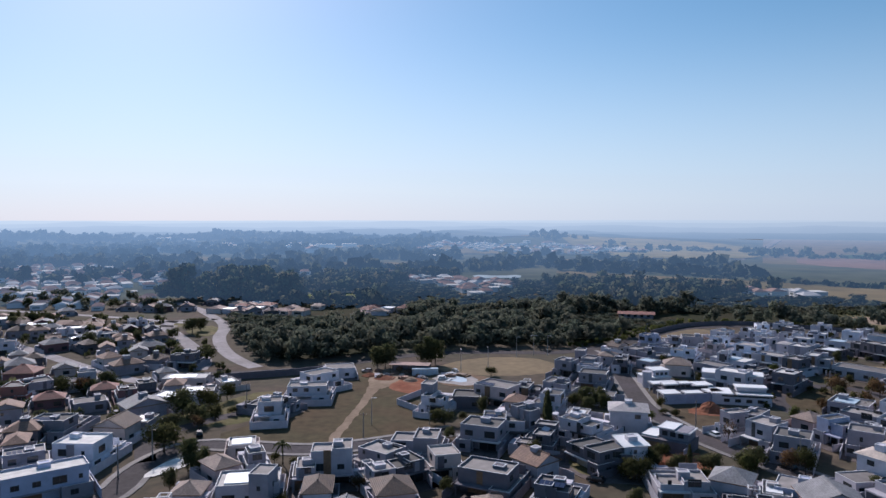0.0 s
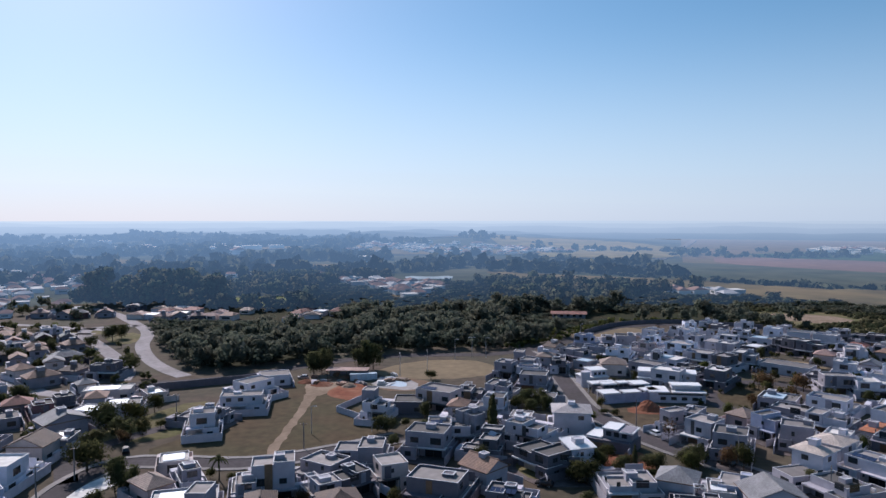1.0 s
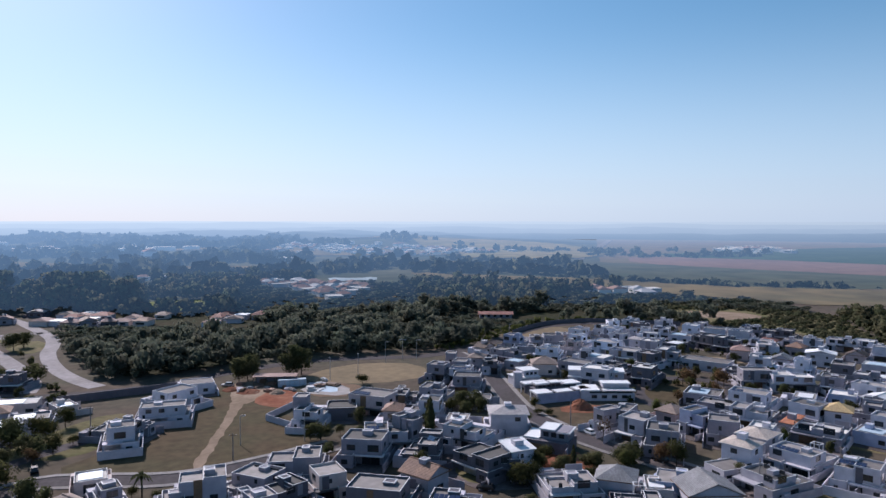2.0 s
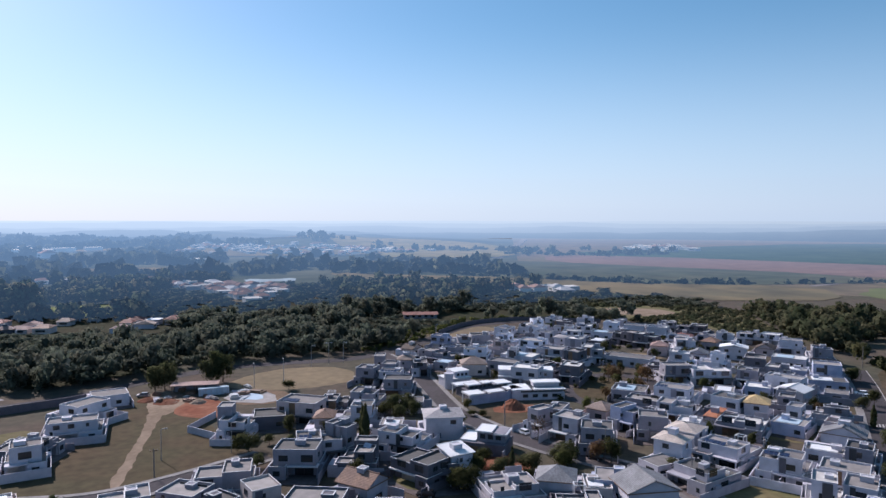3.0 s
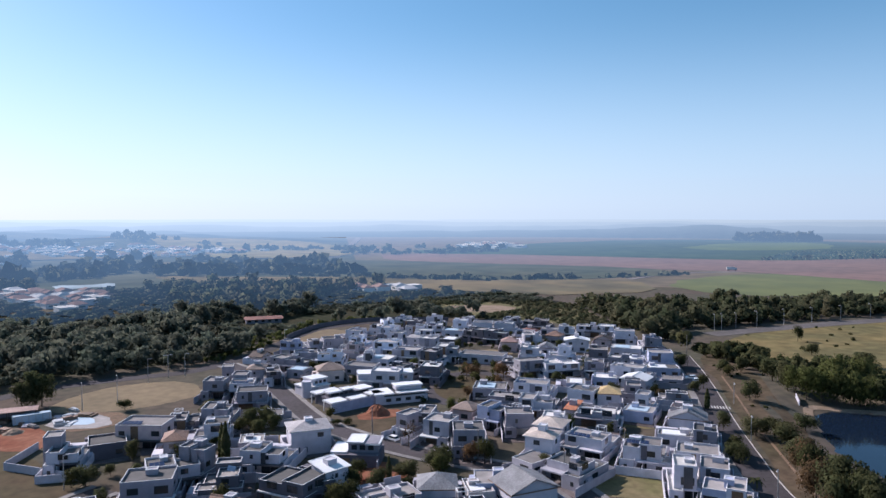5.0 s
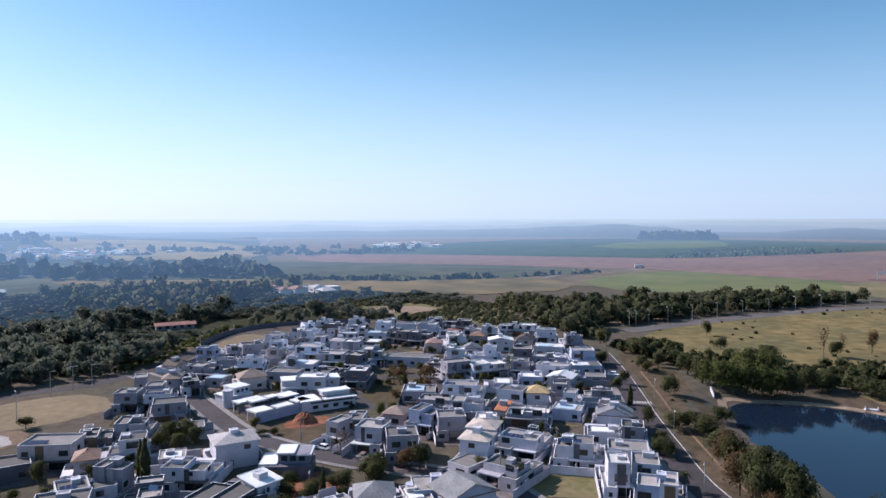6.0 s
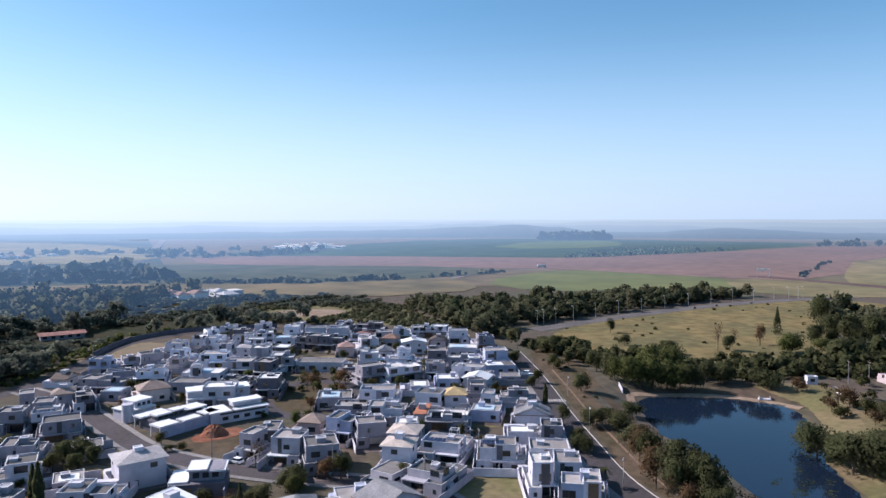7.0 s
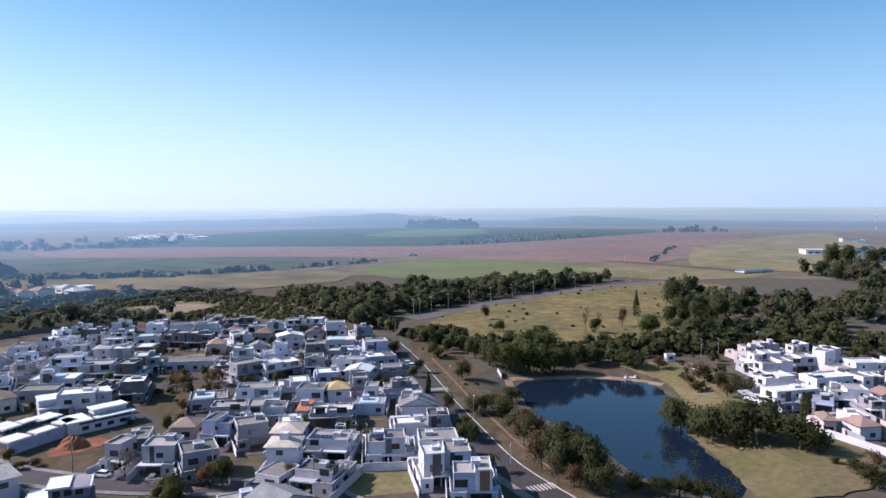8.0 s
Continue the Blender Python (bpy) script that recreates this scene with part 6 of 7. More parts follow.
tree(174.9, 68.4, 7.8, 10.4, "dark")
tree(182.5, 55.5, 6.5, 9.1, "brown")
tree(181.1, 72.1, 5.2, 7.8, "dark")
tree(174.0, 47.0, 7.8, 9.1, "olive")
tree(174.5, 43.7, 5.2, 6.5, "dark")
tree(234.0, 83.1, 4.5, 8.0, "bare")
tree(234.1, 79.8, 4.0, 8.0, "brown")
tree(227.3, 73.6, 3.6, 6.0, "olive")
tree(223.8, 68.3, 4.0, 6.0, "dark")
tree(222.5, 63.9, 3.5, 6.0, "dark")
tree(245.7, 107.0, 5.0, 7.0, "dark")
tree(242.0, 124.0, 4.0, 6.0, "dark")
tree(247.6, 98.6, 4.0, 5.0, "brown")
tree(163.1, 34.2, 3.6, 4.0, "olive")
tree(155.1, 32.1, 4.0, 5.0, "olive")
tree(167.8, 39.4, 1.6, 2.0, "dark")
tree(171.0, 31.0, 3.0, 4.0, "brown")
tree(127.9, 77.6, 3.4, 4.0, "olive")
tree(129.2, 73.0, 3.6, 4.0, "olive")
tree(132.3, 68.8, 4.4, 4.7, "olive")
tree(133.0, 64.2, 4.4, 4.7, "olive")
tree(128.8, 82.2, 3.4, 5.0, "bare")
tree(122.4, 83.5, 4.1, 7.2, "dark")
tree(134.2, 59.8, 3.9, 3.9, "olive")
tree(218.2, 154.1, 4.5, 10.0, "green")
tree(217.3, 149.6, 5.5, 12.0, "green")
tree(220.0, 145.9, 5.5, 13.0, "green")
tree(222.7, 142.0, 5.5, 13.0, "green")
tree(225.6, 137.9, 5.5, 12.0, "green")
tree(227.6, 133.7, 5.5, 12.0, "green")
tree(230.1, 130.2, 4.5, 10.0, "dark")
tree(234.3, 149.9, 6.0, 13.0, "green")
tree(239.8, 142.2, 6.0, 13.0, "green")
tree(220.3, 158.1, 5.0, 10.0, "dark")
tree(228.6, 168.7, 5.0, 9.0, "dark")
tree(240.6, 128.7, 4.5, 8.0, "dark")
tree(242.5, 123.0, 4.5, 7.0, "dark")
tree(247.0, 112.0, 4.5, 7.0, "dark")
tree(309.5, 143.0, 4.0, 7.0, "dark")
tree(351.8, 116.5, 6.0, 10.0, "dark")
tree(367.8, 112.3, 7.0, 15.0, "dark")
tree(338.0, 110.6, 6.0, 7.0, "green")
tree(357.8, 103.0, 6.0, 12.0, "dark")
tree(356.4, 98.0, 6.0, 10.0, "olive")
tree(379.2, 94.5, 8.0, 14.0, "dark")
tree(334.4, 136.4, 2.6, 11.0, "brown")
tree(319.2, 119.8, 6.0, 7.5, "green")
tree(290.2, 165.1, 4.0, 5.0, "dark")
tree(290.3, 186.6, 4.0, 5.0, "dark")
tree(319.1, 209.0, 3.0, 8.0, "olive")
tree(44.8, 154.7, 4.2, 6.0, "olive")
tree(42.7, 156.4, 3.2, 5.0, "olive")
tree(62.8, 162.9, 3.0, 3.5, "dark")
tree(73.4, 164.4, 3.2, 4.5, "dark")
tree(83.3, 161.8, 3.0, 5.5, "brown")
tree(370.3, 138.4, 2.5, 15.0, "conifer")
tree(305.0, 146.8, 3.4, 14.0, "bare")
tree(330.0, 135.4, 3.0, 11.0, "bare")
tree(321.4, 119.0, 7.0, 10.0, "green")
tree(412.4, 126.6, 8.0, 17.0, "dark")
tree(381.8, 107.5, 7.0, 12.0, "dark")
tree(335.7, 149.1, 3.0, 7.0, "bare")
tree(358.9, 109.9, 5.0, 8.0, "olive")
tree(278.3, 163.6, 3.5, 5.0, "dark")
tree(283.4, 160.5, 4.0, 6.0, "dark")
tree(316.1, 91.8, 4.0, 6.0, "dark")
tree(285.1, 53.7, 1.5, 7.0, "bare")
tree(233.4, 51.9, 2.5, 5.0, "dark")
tree(204.4, 47.4, 1.0, 7.8, "cypress")
tree(203.8, 46.4, 1.0, 7.8, "cypress")
tree(195.4, 33.3, 2.5, 3.0, "olive")
tree(236.2, 34.0, 3.5, 5.0, "dark")
tree(641.3, 39.5, 7.0, 14.0, "dark")
tree(756.4, 44.6, 10.0, 26.0, "dark")
tree(751.5, 30.2, 10.0, 24.0, "dark")
tree(743.1, 11.8, 9.0, 20.0, "dark")
tree(819.0, 1.7, 9.0, 20.0, "dark")
tree(197, 176, 2.6, 5.5, "olive")
tree(175, 159, 0.8, 6.5, "cypress")
tree(160, 143, 2.8, 5.2, "dark")
tree(143, 128, 2.8, 5.5, "olive")
tree(91.7, 282.0, 2.5, 4.4, "olive")
tree(204.3, 341.7, 2.6, 4.5, "green")
tree(163.7, 283.0, 2.5, 5.2, "dark")
tree(147.0, 246.4, 2.1, 3.7, "olive")
tree(187.7, 225.2, 2.7, 4.2, "olive")
tree(189.8, 335.9, 2.9, 5.1, "olive")
tree(160.9, 292.0, 1.6, 2.7, "dark")
tree(212.7, 331.4, 2.4, 4.3, "brown")
tree(122.6, 168.4, 2.5, 4.4, "green")
tree(163.4, 187.7, 2.0, 3.2, "olive")
tree(205.4, 259.8, 2.3, 4.5, "dark")
tree(78.9, 259.1, 2.3, 4.5, "brown")
tree(69.4, 216.0, 1.9, 3.7, "olive")
tree(105.4, 203.4, 2.3, 4.3, "green")
tree(188.3, 325.6, 2.1, 4.1, "olive")
tree(131.4, 254.1, 1.9, 2.9, "dark")
tree(149.7, 216.7, 2.5, 4.1, "olive")
tree(188.2, 264.4, 1.7, 3.6, "olive")
tree(239.5, 285.8, 1.6, 2.9, "dark")
tree(136.4, 217.8, 2.2, 4.6, "brown")
tree(96.5, 199.6, 1.6, 2.6, "brown")
tree(212.0, 316.2, 2.3, 3.5, "olive")
tree(106.9, 252.3, 2.4, 4.5, "olive")
tree(176.5, 264.0, 2.3, 4.5, "dark")
tree(141.3, 187.7, 1.9, 3.4, "green")
tree(127.6, 262.3, 2.5, 4.8, "green")
tree(114.5, 171.7, 2.3, 3.5, "brown")
tree(205.0, 268.0, 2.2, 4.0, "olive")
tree(53.9, 167.9, 3.0, 5.2, "olive")
tree(44.7, 135.4, 1.9, 3.5, "brown")
tree(11.2, 195.5, 2.0, 3.9, "dark")
tree(32.4, 209.0, 2.0, 3.2, "olive")
tree(47.4, 217.3, 2.2, 4.3, "dark")
tree(72.1, 159.4, 3.0, 5.1, "olive")
tree(61.1, 156.9, 1.8, 2.7, "olive")
tree(39.8, 139.3, 2.4, 4.6, "dark")
tree(12.0, 210.5, 2.5, 5.2, "dark")
tree(1.6, 185.8, 2.0, 3.4, "dark")
tree(22.1, 201.7, 2.6, 4.8, "olive")
tree(31.1, 195.6, 2.3, 3.8, "brown")
tree(56.9, 162.5, 2.7, 4.6, "brown")
tree(61.4, 201.0, 2.0, 3.7, "green")
tree(53.0, 228.0, 2.0, 3.8, "olive")
tree(22.9, 168.4, 2.7, 5.6, "olive")
tree(6.0, 202.3, 1.9, 2.9, "dark")
tree(-2.5, 199.7, 2.5, 4.3, "olive")
tree(-33.6, 138.9, 2.0, 3.9, "olive")
tree(-41.7, 167.3, 1.6, 3.1, "olive")
tree(-35.5, 162.5, 1.8, 3.3, "olive")
tree(-33.0, 128.0, 2.7, 5.2, "green")
tree(-18.5, 148.9, 2.5, 4.0, "brown")
tree(0.6, 146.6, 2.2, 4.4, "olive")
tree(-12.0, 129.8, 1.9, 3.2, "olive")
tree(-30.6, 168.7, 1.8, 3.3, "olive")
tree(-242.0, 326.8, 2.6, 4.1, "dark")
tree(-221.8, 331.3, 2.4, 4.3, "dark")
tree(-102.4, 146.5, 1.7, 3.4, "green")
tree(-186.9, 236.5, 1.7, 2.8, "olive")
tree(-133.9, 189.1, 1.9, 3.5, "dark")
tree(-181.3, 266.3, 2.5, 5.1, "olive")
tree(-101.5, 170.5, 2.1, 3.9, "dark")
tree(-110.6, 156.9, 1.9, 3.6, "dark")
tree(-139.3, 298.9, 1.9, 3.2, "brown")
tree(-211.9, 284.2, 2.0, 3.7, "green")
tree(-152.8, 232.8, 2.0, 3.3, "dark")
tree(-186.9, 279.7, 2.7, 5.4, "olive")
tree(-183.8, 370.8, 1.7, 3.6, "olive")
tree(-239.0, 340.0, 1.7, 2.9, "dark")
tree(-158.2, 354.4, 1.8, 3.3, "olive")
tree(-192.2, 336.8, 2.4, 4.5, "brown")
tree(270.7, 66.0, 2.8, 4.6, "olive")
tree(292.1, 38.1, 1.9, 3.4, "dark")
tree(229.0, 84.0, 3.0, 5.2, "brown")
tree(222.0, 80.0, 2.8, 4.4, "olive")
tree(217.0, 70.0, 3.0, 5.0, "brown")


def wood(name, polygon, spacing, radius, height, seed, mat, label, quads=90, size=1.0, keep=1.0, avoid=(), base=land, kind="stuff", clumped=False, low=(), homes=0.0):
    """Woodland that nobody could count: crowns over a stretch of land, joined."""
    rng = np.random.default_rng(seed)
    crowns = [leaf_quads(rng, 1.0, height / radius, quads, size / radius, 6, base=0.12) for _ in range(7)]
    xs, ys = [p[0] for p in polygon], [p[1] for p in polygon]
    out = []
    for gx_ in np.arange(min(xs), max(xs), spacing):
        for gy_ in np.arange(min(ys), max(ys), spacing):
            px_, py_ = gx_ + rng.uniform(-0.5, 0.5) * spacing, gy_ + rng.uniform(-0.5, 0.5) * spacing
            if rng.uniform() > keep or not inside(px_, py_, polygon) or any(inside(px_, py_, p) for p in avoid):
                continue
            if homes and any(math.hypot(px_ - hx, py_ - hy - 3) < homes for hx, hy in HOMES):
                continue
            if clumped and noise.noise(Vector((px_ / 120, py_ / 120, seed))) < -0.05:
                continue
            clump = 0.75 + 0.5 * noise.noise(Vector((px_ / 40, py_ / 40, seed)))
            s = radius * rng.uniform(0.6, 1.5) * (0.8 + 0.4 * clump)
            w = rng.uniform(0, 2 * np.pi)
            c = crowns[rng.integers(0, 7)] * s
            c = c * np.array([1, 1, rng.uniform(0.7, 1.3) * (0.38 if any(inside(px_, py_, p) for p in low) else 1.0)])
            q = np.empty_like(c)
            q[..., 0] = c[..., 0] * np.cos(w) - c[..., 1] * np.sin(w) + px_
            q[..., 1] = c[..., 0] * np.sin(w) + c[..., 1] * np.cos(w) + py_
            q[..., 2] = c[..., 2] + base(px_, py_) - 0.3
            q[:, 4] -= (px_, py_, base(px_, py_) - 0.3)
            out.append(q)
    out = np.concatenate(out)
    return tagged(new(name, quads_mesh(name, out[:, :4], mat, out[:, 4])), label, "wood", kind=kind)


CLEARING = [(-118, 552), (-67, 562), (-60, 482), (-95, 492)]
TOWN = smooth_line([(-62, 690), (-10, 700), (25, 664), (66, 650), (60, 590), (32, 520), (16, 540), (-10, 610)], 1, True)
GAP = [(-10, 610), (16, 540), (22, 505), (60, 560), (80, 640), (40, 620)]
SHORE = [(14, 655), (104, 645), (104, 775), (14, 775)]
AHEAD = [(-152, 420), (-140, 480), (-25, 445), (-25, 392), (-85, 408)]
HAMLET = [(238, 522), (300, 505), (312, 535), (246, 556)]
ROW = [(-150, 440), (-140, 480), (-25, 445), (-25, 412), (-85, 428)]
SCRUB = [(96, 395), (100, 425), (190, 432), (215, 405), (226, 385), (175, 398), (138, 392)]
BARE = [(240, 430), (290, 412), (290, 375), (240, 372)]
LOW = ([(-40, 440), (70, 440), (100, 560), (90, 650), (-20, 640), (-50, 600)], [(-130, 350), (-70, 350), (-20, 385), (-20, 450), (-150, 450)], [(215, 460), (305, 450), (310, 515), (225, 530)], [(70, 335), (115, 376), (140, 392), (140, 430), (90, 430), (60, 370)],
       [(200, 395), (240, 440), (330, 380), (410, 460), (300, 570), (200, 520), (150, 430)])
SLOPE = [(226, 372), (224, 405), (247, 450), (315, 400), (330, 375), (308, 338), (286, 300), (266, 268), (252, 262), (262, 330), (240, 352)]
VALLEY = [(-82, 292), (-70, 280), (-34, 300), (-10, 315), (30, 319), (52, 317), (76, 332), (92, 350), (114, 376), (138, 391), (175, 394), (222, 362), (240, 352), (262, 330),
          (290, 350), (330, 395), (336, 440), (270, 560), (206, 585), (143, 640), (100, 640), (90, 720), (20, 730), (-70, 720), (-130, 620), (-150, 480), (-126, 405), (-106, 352)]
BEYOND = [(-400, 455), (500, 455), (500, 900), (-400, 900)]
NEARER = [(-400, 0), (500, 0), (500, 455), (-400, 455)]
wood("woodland", VALLEY, 6.4, 4.3, 6.4, 5, LEAF["forest"], "dense dark green valley woodland", 190, 0.62, 1.0, (CLEARING, GAP, TOWN, HAMLET, AHEAD, BARE, BEYOND, SCRUB, SLOPE), low=LOW)
# beyond 455 m the same wood continues with haze painted into its leaves
wood("backdrop", VALLEY, 7.6, 4.8, 6.6, 25, HAZY_WOOD, "far valley woodland with bluish haze painted as glow", 110, 0.95, 0.9, (CLEARING, TOWN, HAMLET, AHEAD, BARE, NEARER, SHORE, SLOPE), kind="structure", low=LOW)
wood("woodland", [(258, 238), (300, 262), (330, 254), (408, 240), (515, 214), (560, 196), (535, 222), (480, 280), (418, 305), (390, 326), (348, 362), (328, 370), (308, 338), (286, 300), (264, 262)], 6.4, 4.1, 6.2, 6, LEAF["thicket"], "dark wood between the houses and the highway", 150, 0.78, 0.96,
     ([(296, 252), (330, 249), (410, 236), (500, 210), (500, 196), (296, 230)],))
wood("woodland", [(252, 228), (272, 224), (262, 190), (264, 156), (284, 124), (312, 104), (345, 84), (286, 78), (266, 104), (248, 120), (234, 140), (236, 162), (242, 200)], 4.8, 3.0, 4.4, 7,
     LEAF["dark"], "dark belt of trees behind the lake", 160, 0.6, 0.85)
wood("woodland", [(470, 146), (516, 112), (609, 100), (760, 20), (600, -40), (449, 4), (355, 34), (330, 56), (345, 62), (385, 70), (394, 107)], 7.6, 4.6, 7.6, 8, LEAF["thicket"],
     "dark wood beside the ochre meadow", 150, 0.85, 0.6, clumped=True)
wood("backdrop", [(-215, 500), (-200, 548), (-112, 548), (-106, 500), (-150, 486)], 7.5, 5.0, 14.0, 9, HAZY_WOOD, "grove of tall dark trees over the houses", 300, 1.1, 0.9, kind="structure")
wood("woodland", [(-330, 470), (-180, 440), (-180, 470), (-340, 540)], 13, 3.6, 6.0, 10, LEAF["forest"], "trees between the suburb's gardens", 110, 0.7, 0.7)
wood("backdrop", [(252, 718), (318, 640), (385, 560), (511, 507), (631, 492), (630, 502), (515, 520), (394, 576), (328, 656), (264, 734)], 8, 3.4, 3.0, 12, HAZY_LEAF, "dark hedgerow between far fields with haze painted on", 34, 1.5, 0.8, kind="structure")
wood("backdrop", [(250, 1150), (480, 1050), (700, 960), (860, 1080), (820, 1180), (620, 1250), (420, 1300)], 17, 6.0, 6.0, 13, HAZY_LEAF, "far line of trees before the fields", 36, 2.4, 0.5, kind="structure", clumped=True)
wood("backdrop", [(1640, 1110), (1745, 940), (1790, 970), (1690, 1140)], 9, 8.0, 11.0, 14, HAZY_LEAF, "tall plantation block on the far plain", 70, 4.2, kind="structure")
wood("backdrop", [(-420, 600), (-280, 640), (-100, 640), (-80, 735), (-320, 720), (-500, 700)], 14, 6.0, 8.0, 15, HAZY_LEAF, "trees behind the far suburb", 50, 2.0, 0.55, kind="structure")
wood("backdrop", [(760, 214), (985, 246), (1100, 250), (1100, 255), (985, 252), (760, 222)], 8, 2.2, 2.6, 16, HAZY_LEAF, "dark hedge along a far field", 40, 1.0, 0.7, kind="structure")
wood("backdrop", [(820, 60), (960, 60), (990, 20), (1100, -100), (900, -100), (800, -20)], 20, 8.0, 11.0, 17, HAZY_LEAF, "trees round the far works", 60, 2.6, 0.4, kind="structure")
OPEN = ([(-420, 930), (-250, 900), (-230, 960), (-400, 1000)], [(-160, 860), (20, 840), (40, 890), (-150, 930)], [(-360, 1210), (-100, 1180), (-90, 1260), (-350, 1300)],
        [(-760, 1150), (-560, 1100), (-540, 1180), (-740, 1240)], [(120, 900), (250, 840), (290, 900), (140, 980)], [(-60, 1120), (220, 1100), (330, 1180), (0, 1420)])
# hillside crowns emit the painted haze as well
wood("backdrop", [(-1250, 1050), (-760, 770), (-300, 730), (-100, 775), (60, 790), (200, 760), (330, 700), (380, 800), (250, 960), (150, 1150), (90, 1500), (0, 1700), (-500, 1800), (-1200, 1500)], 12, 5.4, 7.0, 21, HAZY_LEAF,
     "distant hillside woods with bluish haze painted as glow", 26, 2.8, 0.75, OPEN, base=hillside, kind="structure", clumped=True)
wood("backdrop", [(190, 1500), (420, 1230), (470, 1260), (330, 1520), (220, 1760)], 15, 6.0, 7.0, 22, HAZY_LEAF, "far lines of trees between hazy fields", 30, 2.8, 0.55, base=hillside, kind="structure", clumped=True)
wood("scrub", SLOPE, 3.4, 1.8, 1.3, 46, LEAF["thicket"], "low olive scrub on the slope behind the houses", 50, 0.45, 0.85, (BARE,))
wood("scrub", [(60, 322), (100, 362), (136, 394), (175, 398), (215, 372), (214, 366), (176, 392), (140, 387), (106, 356), (66, 318)], 4.0, 1.6, 2.0, 47, LEAF["green"], "clipped green hedge along the perimeter road", 70, 0.4, 0.85)
wood("scrub", [(312, 236), (420, 220), (490, 200), (560, 156), (550, 110), (450, 112), (392, 124), (340, 114), (296, 150), (288, 190)], 11, 1.1, 1.1, 31, LEAF["olive"],
     "small bushes and tufts scattered over the meadow", 30, 0.35, 0.3)
wood("scrub", [(108, 70), (124, 92), (153, 121), (190, 155), (240, 205), (252, 205), (196, 146), (160, 116), (146, 101), (134, 84)], 8, 0.7, 0.7, 32, LEAF["olive"],
     "low tufts and shrubs on the verge", 24, 0.25, 0.3)
STREETS = ([(-205, 330), (-168, 302), (-142, 282), (-118, 262), (-104, 254), (-104, 246), (-124, 250), (-150, 268), (-172, 288), (-222, 332)],
           [(-164, 408), (-152, 408), (-130, 352), (-107, 309), (-94, 286), (-94, 270), (-103, 270), (-106, 290), (-116, 309), (-139, 346), (-162, 384)],
           [(-150, 430), (-138, 428), (-121, 396), (-110, 350), (-96, 313), (-80, 288), (-92, 286), (-106, 313), (-120, 346), (-133, 396)])
wood("garden_trees", [(-330, 445), (-150, 398), (-100, 300), (-78, 262), (-82, 200), (-100, 150), (-160, 180), (-260, 300)], 7.5, 2.3, 3.6, 41, LEAF["dark"],
     "dark garden trees and hedges between the suburb's houses", 110, 0.42, 0.6, STREETS, homes=7.5)
wood("garden_trees", [(70, 300), (140, 330), (235, 300), (240, 240), (180, 180), (120, 140), (95, 200), (76, 260)], 8.0, 1.5, 2.6, 42, LEAF["olive"],
     "low garden shrubs and trees between the houses", 90, 0.3, 0.45, homes=7.0)
wood("garden_trees", [(222, 84), (262, 98), (298, 92), (306, 30), (262, 14), (226, 46)], 6.0, 1.6, 3.2, 46, LEAF["olive"],
     "olive garden trees between white lakeside houses", 90, 0.32, 0.6, homes=6.0)
wood("woodland", [(298, 104), (345, 82), (352, 40), (335, 0), (312, 8), (304, 60)], 6.2, 4.0, 6.5, 43, LEAF["dark"], "dark trees behind the white houses", 150, 0.7, 0.75)
wood("backdrop", [(1610, 400), (1690, 320), (1730, 265), (1760, 265), (1720, 330), (1640, 410)], 14, 7.0, 9.0, 44, HAZY_LEAF, "row of trees on the far crest", 50, 3.0, 0.5, kind="structure")
wood("backdrop", [(920, 590), (1105, 515), (1358, 467), (1365, 478), (1110, 528), (930, 602)], 12, 3.0, 3.5, 45, HAZY_LEAF, "hedge along the far plantation", 30, 2.0, 0.7, kind="structure")
for strip_ in OPEN:
    hill_field(strip_, TAN_FIELD, "pale pasture on the distant hillside")
hill_field([(220, 1040), (420, 960), (560, 1160), (640, 1400), (560, 1650), (300, 1700), (240, 1450), (330, 1200)], FAR_OCHRE, "broad hazy brown fields on the far slope")
hill_field([(90, 1560), (260, 1540), (300, 1720), (60, 1800)], TAN_FIELD, "pale field on the distant skyline")


# ---- poles, cars and small buildings ----
def lamp_post(x, y, h=9.0, turn=0.0, arms=1):
    post = tagged(new("street_lamp"), "tall grey steel street lamp on the verge", "street lamp", "street lamps")
    post.matrix_basis = pose(x, y, land(x, y), 0, 0, turn)
    part("pole", Shape().tube([(0, 0, -0.3), (0, 0, h * 0.5), (0, 0, h)], [0.13, 0.1, 0.07], 8), METAL, post)
    for i in range(arms):
        k = 1 if i == 0 else -1
        part("arm", Shape().box(min(0, 1.5 * k), -0.05, h - 0.1, max(0, 1.5 * k), 0.05, h + 0.02), METAL, post)
        part("lamp_head", Shape().box(1.2 * k - 0.35, -0.16, h - 0.2, 1.2 * k + 0.45, 0.16, h - 0.08), COPING, post)


def utility_pole(x, y, h=8.0, turn=0.0):
    post = tagged(new("utility_pole"), "grey concrete utility pole with crossarm", "pole", "utility poles")
    post.matrix_basis = pose(x, y, land(x, y), 0, 0, turn)
    part("pole", Shape().tube([(0, 0, -0.3), (0, 0, h)], [0.17, 0.11], 8), CONCRETE, post)
    part("crossarm", Shape().box(-0.9, -0.06, h - 0.6, 0.9, 0.06, h - 0.45), WOOD, post)
    for i in (-0.8, 0.0, 0.8):
        part("insulator", Shape().tube([(i, 0, h - 0.45), (i, 0, h - 0.25)], [0.06, 0.04], 6), COPING, post)


CAR_PAINT = {"white": material("white_car_paint", (0.75, 0.75, 0.76), rough=0.25, vary=0.05), "black": material("black_car_paint", (0.02, 0.02, 0.022), rough=0.25, vary=0.05),
             "silver": material("silver_car_paint", (0.4, 0.41, 0.43), rough=0.3, metal=0.5, vary=0.05)}
